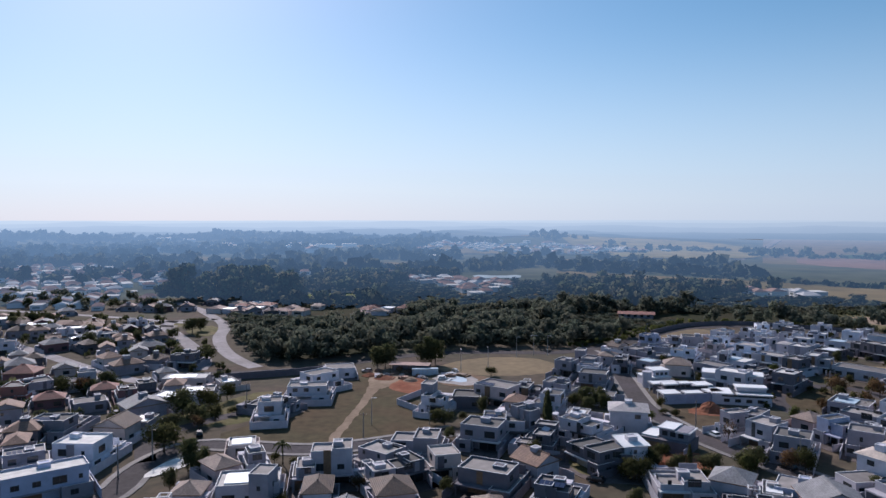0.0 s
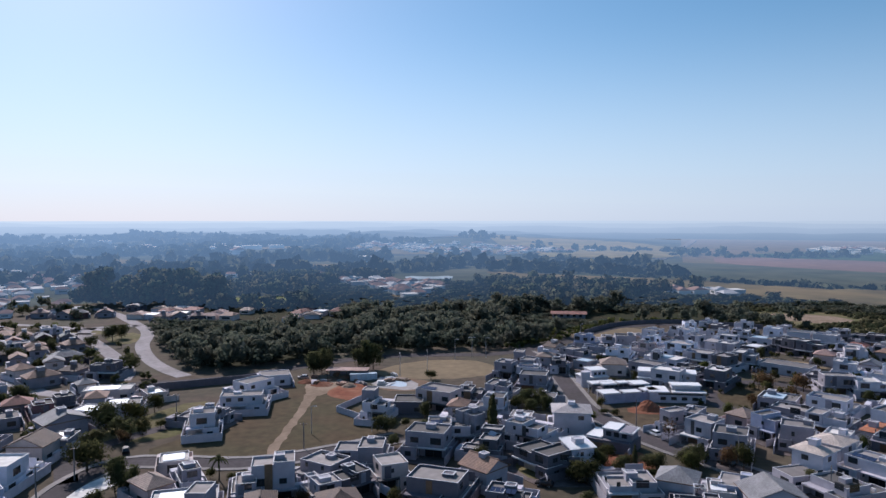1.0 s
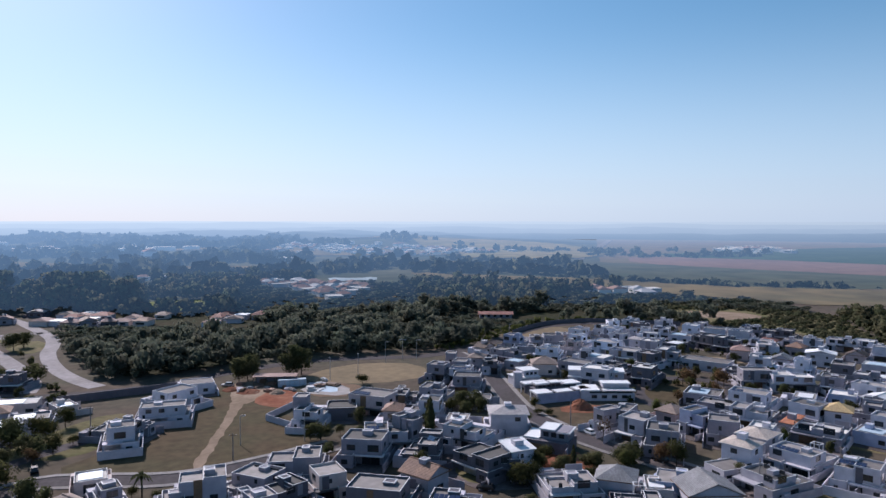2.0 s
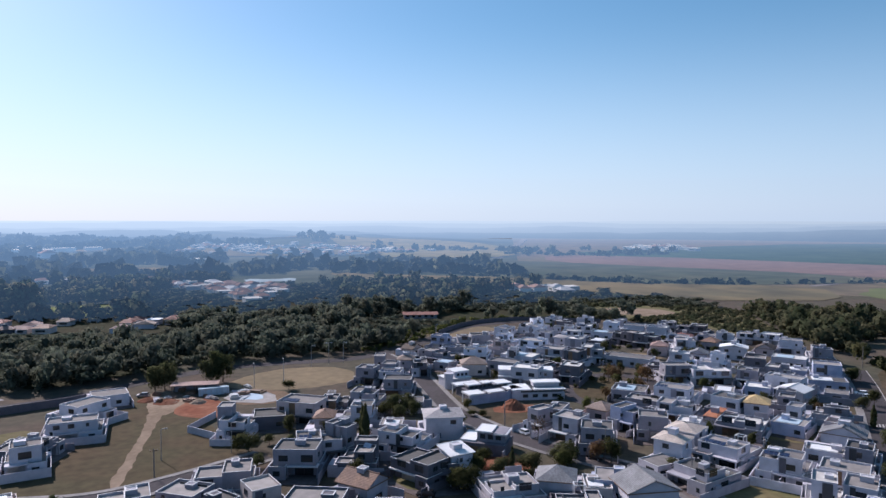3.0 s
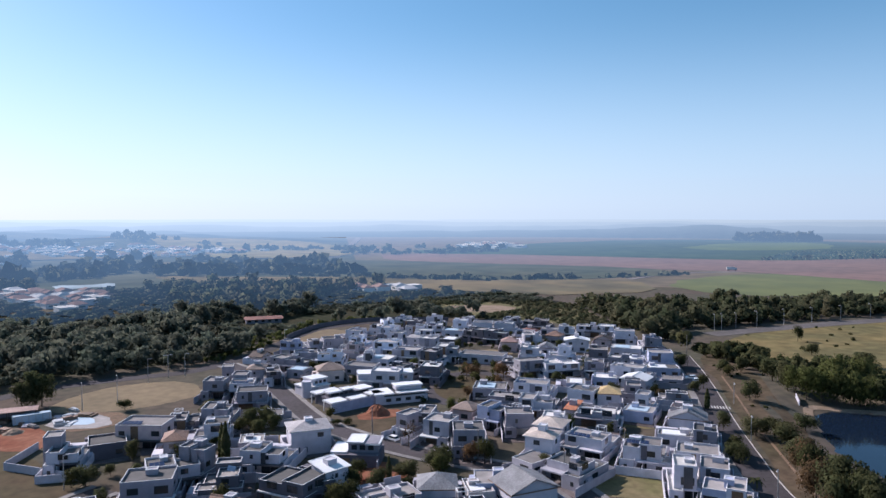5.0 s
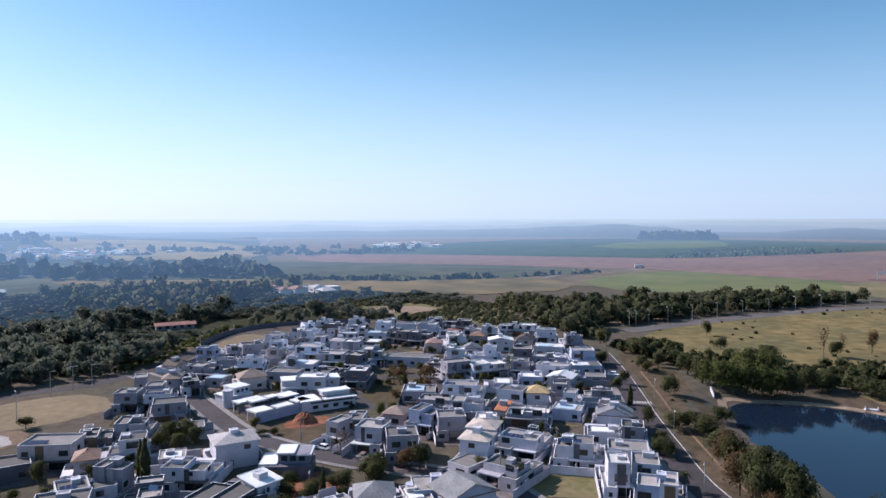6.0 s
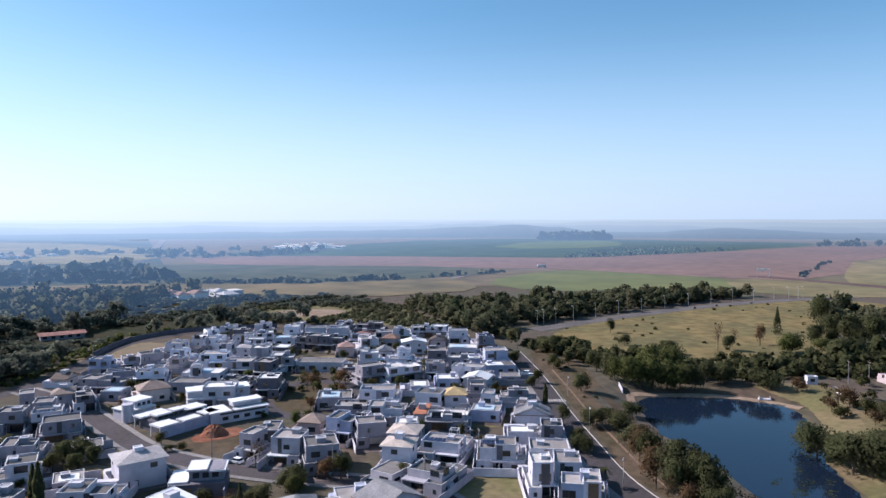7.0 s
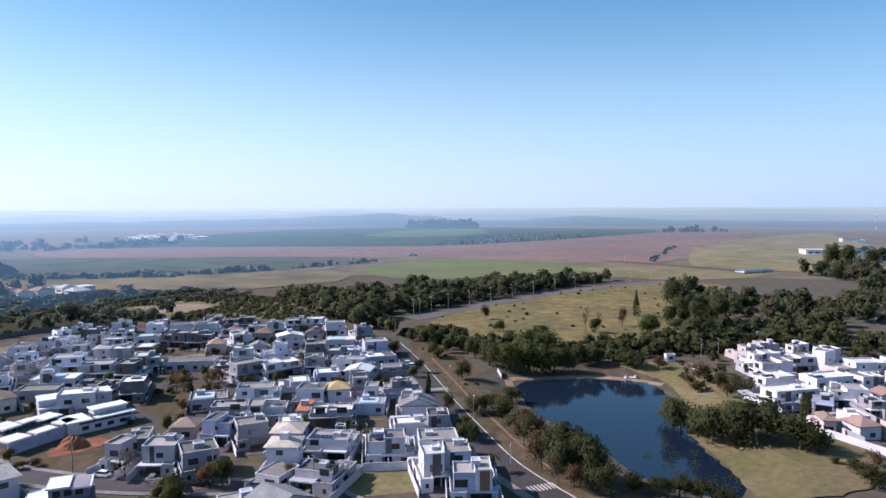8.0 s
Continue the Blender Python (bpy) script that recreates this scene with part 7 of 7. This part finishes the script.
TYRE = material("tyre_rubber", (0.02, 0.02, 0.02), rough=0.9, vary=0.1)


def wheel_shape(r, w):
    s = Shape()
    k = 12
    for sx in (-w / 2, w / 2):
        s.v += [(sx, r * math.cos(2 * math.pi * i / k), r * math.sin(2 * math.pi * i / k)) for i in range(k)]
    s.f += [tuple(range(k))[::-1], tuple(range(k, 2 * k))] + [(i, (i + 1) % k, k + (i + 1) % k, k + i) for i in range(k)]
    return s


def car(x, y, turn, paint):
    thing = tagged(new("car"), f"parked {paint} hatchback car beside the kerb", "car", "parked cars")
    thing.matrix_basis = pose(x, y, land(x, y) + 0.08, 0, 0, turn)
    s = Shape()
    side = [(-2.05, 0.35), (2.05, 0.35), (2.08, 0.75), (1.15, 0.92), (-2.0, 0.95), (-2.1, 0.7)]
    k = len(side)
    s.v = [(-0.85, py, pz) for py, pz in side] + [(0.85, py, pz) for py, pz in side]
    s.f = [tuple(range(k)), tuple(range(k, 2 * k))[::-1]] + [(i, k + i, k + (i + 1) % k, (i + 1) % k) for i in range(k)]
    part("body", s, CAR_PAINT[paint], thing)
    c = Shape()
    c.v = [(-0.8, 1.15, 0.9), (0.8, 1.15, 0.9), (0.8, -1.95, 0.93), (-0.8, -1.95, 0.93), (-0.62, 0.35, 1.42), (0.62, 0.35, 1.42), (0.62, -1.5, 1.44), (-0.62, -1.5, 1.44)]
    c.f = [(0, 1, 5, 4), (1, 2, 6, 5), (2, 3, 7, 6), (3, 0, 4, 7)]
    part("glasshouse", c, GLASS, thing)
    part("roof", Shape().box(-0.64, -1.52, 1.42, 0.64, 0.37, 1.48), CAR_PAINT[paint], thing)
    for wx in (-0.78, 0.78):
        for wy in (-1.3, 1.3):
            wh = part("wheel", shared("tyre", "wheel", lambda: wheel_shape(0.32, 0.2), TYRE), None, thing, m=pose(wx, wy, 0.3))
            part("rim", shared("rim", "rim", lambda: wheel_shape(0.19, 0.22), METAL), None, wh)


car(75, 188, 15, "white")
car(83, 163, 30, "black")
car(121, 208, 60, "silver")
car(206, 188, 48, "white")
car(203, 184, 48, "white")
car(134, 160, -20, "silver")
car(251, 85.5, -55, "white")
car(-68, 189, 20, "black")
car(35, 155, 60, "black")
car(88, 152, 30, "silver")
car(-30, 268, 80, "silver")
lamp_post(7, 268, 9, 90)
lamp_post(18, 273, 9, 90)
lamp_post(32, 297, 9, 0)
lamp_post(40, 301, 9, 0, 2)
lamp_post(46, 300, 9, 0)
lamp_post(-4, 199, 8, 30)
lamp_post(-21, 199, 8, 30)
lamp_post(99, 333, 9, 30)
lamp_post(125, 106, 7, 200)
lamp_post(158, 133, 7, 220)
lamp_post(188, 158, 7, 220)
for hx, hy in offset_line(smooth_line([(312, 244), (395, 229), (492, 202), (560, 164)], 2), 8.5):
    lamp_post(hx, hy, 9, 70)
utility_pole(-22, 187, 7)
utility_pole(-63, 218, 8)
utility_pole(245, 219, 9, 40)
utility_pole(273, 52, 9, 40)
utility_pole(-76, 158, 8, 20)
utility_pole(-73, 170, 8, 20)
utility_pole(271, 87, 9, 40)
utility_pole(275, 81, 9, 40)
utility_pole(94, 140, 8, 60)
utility_pole(86, 163, 8, 60)
utility_pole(73, 196, 8, 60)
utility_pole(118, 143, 8, 60)


# works yard at the edge of the wood
shed = tagged(new("shed"), "open site shed with faded red sheet roof", "shed")
shed.matrix_basis = pose(-13, 268, 0, 0, 0, -8)
part("roof", Shape().box(-8, -3, 3.3, 8, 3, 3.45), ROOF["pink"], shed, "faded red sheet roof")
part("back_wall", Shape().box(-7.6, 2.4, 0, 7.6, 2.6, 3.3), WALL["grey"], shed)
for i in range(5):
    for py_ in (-2.6, 2.0):
        part("post", Shape().box(-7.5 + i * 3.7, py_, 0, -7.3 + i * 3.7, py_ + 0.2, 3.3), WOOD, shed)
container = tagged(new("container"), "long pale blue steel site container", "container")
container.matrix_basis = pose(-7, 263.5, 0, 0, 0, 4)
part("body", Shape().box(-5, -1.2, 0.1, 5, 1.2, 2.6), ROOF["blue"], container)
for i in range(6):
    part("rib", Shape().box(-4.6 + i * 1.8, -1.26, 0.2, -4.45 + i * 1.8, -1.2, 2.5), METAL, container)
part("door", Shape().box(5.0, -1.0, 0.2, 5.06, 1.0, 2.4), METAL, container)
rng0 = random.Random(8)


def mound(x, y, r, h, mat, label, name="mound"):
    s = Shape()
    n = 18
    for j in range(7):
        q = j / 6
        for i in range(n):
            w = 2 * math.pi * i / n
            k = r * (1 - q) * (1 + 0.22 * noise.noise(Vector((math.cos(w) * 2 + x, math.sin(w) * 2 + y, q * 3))))
            s.v.append((x + k * math.cos(w), y + k * math.sin(w), h * (1 - (1 - q) ** 1.6) - 0.05 + 0.15 * h * noise.noise(Vector((i * 0.9 + x, j * 1.3, y)))))
    for j in range(6):
        for i in range(n):
            s.f.append((j * n + i, j * n + (i + 1) % n, (j + 1) * n + (i + 1) % n, (j + 1) * n + i))
    s.f.append(tuple(6 * n + i for i in range(n)))
    return tagged(part(name, s, mat), label, "heap")


patch("bare_soil", [(76, 209), (78, 217), (91, 216), (93, 209), (86, 207)], 0.08, RED_SOIL, "red earth spread round a heap", "soil", rounds=1)
mound(84, 213.5, 4.2, 3.0, RED_SOIL, "heap of red excavated earth on a vacant plot")
mound(-22, 258, 4.5, 1.0, RED_SOIL, "low heap of red earth on the site")
mound(-12, 254, 3.0, 1.4, PATH_SOIL, "heap of pale sand on the site")
mound(-28, 262, 3.5, 1.2, RED_SOIL, "heap of red earth and rubble")
for i in range(26):
    bx, by = rng0.uniform(-28, 8), rng0.uniform(254, 274)
    w, d, h = rng0.uniform(0.6, 3.2), rng0.uniform(0.5, 2.0), rng0.uniform(0.2, 1.0)
    pile = tagged(part("pallet", Shape().box(-w, -d, 0, w, d, h).box(-w * 0.7, -d * 0.7, h, w * 0.5, d * 0.8, h * 1.5), rng0.choice([WALL["light"], CONCRETE, WOOD, METAL, ROOF["brown"]])),
                  "stack of building materials on the site", "materials", "stacks on the building site")
    pile.matrix_basis = pose(bx, by, 0.06, 0, 0, rng0.uniform(0, 180))

long_shed = tagged(new("shed"), "long low farm shed with faded red tiled roof at the wood", "shed")
long_shed.matrix_basis = pose(118, 418, 0, 0, 0, -14)
part("wall", Shape().box(-10, -4, 0, 10, 4, 2.6), WALL["grey"], long_shed)
slopes = Shape()
slopes.face((-11, -5, 2.5), (11, -5, 2.5), (11, 0, 3.8), (-11, 0, 3.8))
slopes.face((11, 5, 2.5), (-11, 5, 2.5), (-11, 0, 3.8), (11, 0, 3.8))
slopes.face((-11, 5, 2.5), (-11, -5, 2.5), (-11, 0, 3.8))
slopes.face((11, -5, 2.5), (11, 5, 2.5), (11, 0, 3.8))
part("roof", slopes, ROOF["red"], long_shed, "faded red tiled roof")
for i in range(5):
    part("opening", Shape().box(-9 + i * 3.8, -4.05, 0.8, -7.2 + i * 3.8, -4.002, 2.2), GLASS, long_shed)
# far buildings from here on use wall materials with painted haze glow
warehouse = tagged(new("warehouse"), "long white warehouse on the far pasture", "warehouse")
warehouse.matrix_basis = pose(252, 797, hillside(252, 797) - 0.5, 0, 0, -18)
part("wall", Shape().box(-22, -7, 0, 22, 7, 5), HAZY_WALL, warehouse)
part("roof", Shape().box(-22.5, -7.5, 5, 22.5, 7.5, 5.6), HAZY_WALL, warehouse)
for i in range(6):
    part("door", Shape().box(-20 + i * 7, -7.08, 0.4, -16 + i * 7, -7.002, 3.6), HAZY_LEAF, warehouse)

# kiosk, works and mast
kiosk = tagged(new("kiosk"), "small white kiosk behind the lake", "kiosk")
kiosk.matrix_basis = pose(262, 97, land(262, 97), 0, 0, -58)
block(kiosk, -1.8, 0, 1.8, 3, 0, 3.0, WALL["white"], "wall", 0.3)
window(kiosk, 0, 0, 1.6, 0, 1.6, 1.2)
works = tagged(new("works"), "long white industrial hall on the hillside", "factory")
works.matrix_basis = pose(987, -7, 0, 0, 0, -72)
for i in range(5):
    part("hall", Shape().box(-85 + i * 34, 0, 0, -85 + i * 34 + 33.6, 30, 6.2 + (i % 2) * 1.0), HAZY_WALL, works)
    part("roof", Shape().box(-85.5 + i * 34, -0.5, 6.2 + (i % 2) * 1.0, -85 + i * 34 + 33.8, 30.5, 6.8 + (i % 2) * 1.0), SHEET_WALL, works)
    for k in range(4):
        part("window", Shape().box(-82 + i * 34 + k * 8, -0.08, 2.6, -77 + i * 34 + k * 8, -0.002, 4.2), GLASS, works)
office = tagged(new("works"), "pale industrial building on the hilltop", "factory")
office.matrix_basis = pose(1330, 20, 0, 0, 0, -75)
part("hall", Shape().box(-12, 0, 0, 12, 20, 7), HAZY_WALL, office)
part("roof", Shape().box(-13, -1, 7, 13, 21, 8), HAZY_TILE, office)
part("hall", Shape().box(12.5, 4, 0, 24, 18, 4.5), HAZY_WALL, office)
mast = tagged(new("mast"), "tall lattice radio mast painted red and white", "mast")
mast.matrix_basis = pose(1766, -34, 0)
for i in range(8):
    s = Shape()
    for ax in (-0.8, 0.8):
        for ay in (-0.8, 0.8):
            s.box(ax - 0.15, ay - 0.15, i * 8, ax + 0.15, ay + 0.15, i * 8 + 8)
    s.box(-0.95, -0.95, i * 8 + 7.7, 0.95, 0.95, i * 8 + 8)
    part("section", s, COPING if i % 2 else ROOF["red"], mast)

strip("road", [(425, 987), (569, 1246), (701, 1481), (921, 1888)], 15, 1.2, 1.0, FAR_ROAD, "far straight dirt road climbing away over the fields", "road")
ORCHARD = []
rng2 = np.random.default_rng(6)
for i in range(26):
    for j in range(12):
        cx, cy = 914 + i * 10.5 + j * 22, 587 - i * 4.1 + j * 8.6
        for _ in range(5):
            a0, w = rng2.normal(scale=1.0, size=2), rng2.uniform(0.9, 1.6)
            k = rng2.uniform(0, 3.1)
            u, v = np.array([np.cos(k) * w, np.sin(k) * w, 0.2]), np.array([-np.sin(k) * w * 0.5, np.cos(k) * w * 0.5, w])
            mid = np.array([cx + a0[0], cy + a0[1], 1.8 + rng2.uniform(0, 1.4)])
            ORCHARD.append([mid - u - v, mid + u - v, mid + u + v, mid - u + v])
tagged(new("backdrop", quads_mesh("backdrop", np.array(ORCHARD), PALE_ROWS)), "rows of young orchard trees on the far plain", "orchard", kind="structure")


def lorry(x, y, turn):
    thing = tagged(new("lorry"), "white box lorry on the far country road", "lorry", "lorries on the country road")
    thing.matrix_basis = pose(x, y, 0.3, 0, 0, turn)
    part("box", Shape().box(-5.5, -1.3, 1.0, 3.4, 1.3, 4.0), HAZY_WALL, thing)
    part("cab", Shape().box(3.6, -1.2, 0.8, 5.6, 1.2, 3.2), HAZY_WALL, thing)
    part("windscreen", Shape().box(5.6, -1.0, 1.9, 5.66, 1.0, 2.9), GLASS, thing)
    part("chassis", Shape().box(-5.4, -0.9, 0.6, 5.4, 0.9, 0.8), FRAME, thing)
    for wx in (-4.2, -2.9, 4.4):
        for wy in (-1.1, 1.1):
            part("wheel", shared("lorry_wheel", "wheel", lambda: wheel_shape(0.5, 0.3), TYRE), None, thing, m=pose(wx, wy, 0.5, 0, 0, 90))


lorry(708, 503, -44)
gantry = tagged(new("gantry"), "white steel sign gantry over the highway", "gantry")
gantry.matrix_basis = pose(738, 250, 0, 0, 0, -70)
for px_ in (-6, 6):
    part("post", Shape().box(px_ - 0.35, -0.35, 0, px_ + 0.35, 0.35, 8.2), HAZY_WALL, gantry)
part("beam", Shape().box(-6.35, -0.4, 8.2, 6.35, 0.4, 9.4), HAZY_WALL, gantry)
part("sign", Shape().box(-4.5, -0.55, 6.6, 1.5, -0.42, 9.2), HAZY_WALL, gantry)
bridge = tagged(new("bridge"), "pale concrete road bridge with parapets", "bridge")
bridge.matrix_basis = pose(682, 107, -3.4, 0, 0, -32)
part("deck", Shape().box(-20, -5, 4.4, 20, 5, 5.4), HAZY_WALL, bridge)
for py_ in (-5.0, 4.7):
    part("parapet", Shape().box(-20, py_, 5.4, 20, py_ + 0.3, 6.5), HAZY_WALL, bridge)
for px_ in (-18, -6, 6, 18):
    part("pier", Shape().box(px_ - 0.6, -4, -0.3, px_ + 0.6, 4, 4.4), HAZY_WALL, bridge)

jetty = tagged(new("jetty"), "small white concrete outlet platform at the lake shore", "jetty")
jetty.matrix_basis = pose(238, 107, -3.6, 0, 0, -60)
part("deck", Shape().box(-2.2, -1.0, 1.1, 2.2, 1.0, 1.4), WALL["white"], jetty)
for px_ in (-1.8, 1.8):
    part("post", Shape().box(px_ - 0.15, -0.8, -0.6, px_ + 0.15, -0.5, 1.1), CONCRETE, jetty)
    part("railing", Shape().box(px_ - 0.08, -0.9, 1.4, px_ + 0.08, 0.9, 2.2), METAL, jetty)
strip("boundary_wall", [(210, 148), (215, 152)], 0.3, 1.5, 2.2, WALL["white"], "short white wall beside the sandy bank", "wall", rounds=0, drape=True)

# lily pads on the water
rng1 = np.random.default_rng(4)
pads = []
for (cx, cy, r, n) in ((150, 72, 3.0, 60), (156, 76, 2.4, 40), (160, 70, 2.2, 30), (164, 76, 2, 26), (148, 64, 4, 70), (152, 60, 3.5, 60), (171, 80, 2, 24), (168, 72, 1.6, 20), (160, 82, 1.8, 24)):
    for _ in range(n):
        w, q = rng1.uniform(0, 6.28), np.sqrt(rng1.uniform()) * r
        px_, py_, s_ = cx + 1.7 * q * np.cos(w), cy + q * np.sin(w) * 0.7, rng1.uniform(0.15, 0.4)
        pads.append([(px_ - s_, py_, -2.97), (px_, py_ - s_, -2.97), (px_ + s_, py_, -2.97), (px_, py_ + s_, -2.97)])
tagged(new("lily_pads", quads_mesh("lily_pads", np.array(pads), LEAF["lily"])), "floating pale green lily pads on the lake", "water plants", kind="stuff")

# ---- far settlements ----
def settle(polygon, spacing, turn, seed, white=0.25, keep=0.9, grow=1.0):
    """Far houses that nobody could count, joined: walls, tiled or sheet roofs, dark window bands."""
    rng = random.Random(seed)
    xs, ys = [p[0] for p in polygon], [p[1] for p in polygon]
    c, s = math.cos(radians(turn)), math.sin(radians(turn))
    ox, oy, reach = sum(xs) / len(xs), sum(ys) / len(ys), max(max(xs) - min(xs), max(ys) - min(ys))
    n = int(reach / spacing) + 1
    town, slots = Shape(), []
    for i in range(-n, n + 1):
        for j in range(-n, n + 1):
            u, v = i * spacing + rng.uniform(-2, 2), j * spacing * 1.15 + rng.uniform(-2.5, 2.5)
            px_, py_ = ox + u * c - v * s, oy + u * s + v * c
            if rng.random() > keep or not inside(px_, py_, polygon):
                continue
            w, d, h, o = rng.uniform(7, 12) * grow, rng.uniform(8, 13) * grow, rng.uniform(2.8, 4.0) * grow, 0.5
            k, first = len(town.v), len(town.f)
            wall_slot, roof_slot = rng.randrange(3), 3 + rng.randrange(4)
            town.box(-w / 2, -d / 2, 0, w / 2, d / 2, h)
            slots += [wall_slot] * 6
            if rng.random() < white:
                town.box(-w / 2 - 0.2, -d / 2 - 0.2, h, w / 2 + 0.2, d / 2 + 0.2, h + 0.3)
                slots += [7] * 6
            else:
                e_ = [(-w / 2 - o, -d / 2 - o, h), (w / 2 + o, -d / 2 - o, h), (w / 2 + o, d / 2 + o, h), (-w / 2 - o, d / 2 + o, h)]
                p, q = (-w / 4, 0, h + 1.9 * grow), (w / 4, 0, h + 1.9 * grow)
                town.face(e_[0], e_[1], q, p)
                town.face(e_[2], e_[3], p, q)
                town.face(e_[3], e_[0], p)
                town.face(e_[1], e_[2], q)
                slots += [roof_slot] * 4
            for side in (-1, 1):
                town.box(-w * 0.3, side * (d / 2 + 0.02) - 0.03, h * 0.35, w * 0.3, side * (d / 2 + 0.02) + 0.03, h * 0.7)
                slots += [8] * 6
            at = pose(px_, py_, hillside(px_, py_) if math.hypot(px_, py_) > 770 and px_ < 400 else 0, 0, 0, turn + rng.choice([0, 90]) + rng.uniform(-6, 6))
            town.v[k:] = [tuple(at @ Vector(v_)) for v_ in town.v[k:]]
    # past 500 m houses take copies of their materials with haze painted as emission
    paint_haze = math.hypot(ox, oy) > 500
    me = town.mesh("far_houses", HAZY_WALL if paint_haze else WALL["white"])
    for mat in (SHEET_WALL, HAZY_WALL, HAZY_TILE, SHEET_WALL, HAZY_TILE, HAZY_TILE, HAZY_WALL, HAZY_LEAF) if paint_haze else (
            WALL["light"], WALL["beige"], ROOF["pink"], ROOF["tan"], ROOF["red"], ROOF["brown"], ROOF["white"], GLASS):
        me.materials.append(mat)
    me.polygons.foreach_set("material_index", np.array(slots, dtype=np.int32))
    return tagged(new("far_houses", me), "far settlement of small tiled and white houses", "houses", kind="stuff")


settle([(-530, 800), (-430, 840), (-285, 720), (-230, 600), (-262, 560), (-360, 520), (-420, 560)], 15, 30, 1, 0.3, 0.85)
settle([(-560, 720), (-420, 560), (-330, 480), (-420, 470), (-600, 600)], 18, 30, 6, 0.3, 0.6)
settle(TOWN, 13, 15, 2, 0.3, 0.85)
settle([(-150, 720), (-150, 760), (-80, 760), (-10, 735), (-20, 700), (-70, 715)], 13, 15, 21, 0.4, 0.8)
settle(ROW, 12, -12, 3, 0.08, 0.7, 0.85)
settle([(-350, 550), (-252, 550), (-185, 470), (-203, 446), (-294, 456)], 13.5, 20, 31, 0.25, 0.8, 0.95)
settle([(-273, 408), (-205, 400), (-180, 364), (-239, 372)], 13.5, 20, 32, 0.15, 0.8, 0.95)
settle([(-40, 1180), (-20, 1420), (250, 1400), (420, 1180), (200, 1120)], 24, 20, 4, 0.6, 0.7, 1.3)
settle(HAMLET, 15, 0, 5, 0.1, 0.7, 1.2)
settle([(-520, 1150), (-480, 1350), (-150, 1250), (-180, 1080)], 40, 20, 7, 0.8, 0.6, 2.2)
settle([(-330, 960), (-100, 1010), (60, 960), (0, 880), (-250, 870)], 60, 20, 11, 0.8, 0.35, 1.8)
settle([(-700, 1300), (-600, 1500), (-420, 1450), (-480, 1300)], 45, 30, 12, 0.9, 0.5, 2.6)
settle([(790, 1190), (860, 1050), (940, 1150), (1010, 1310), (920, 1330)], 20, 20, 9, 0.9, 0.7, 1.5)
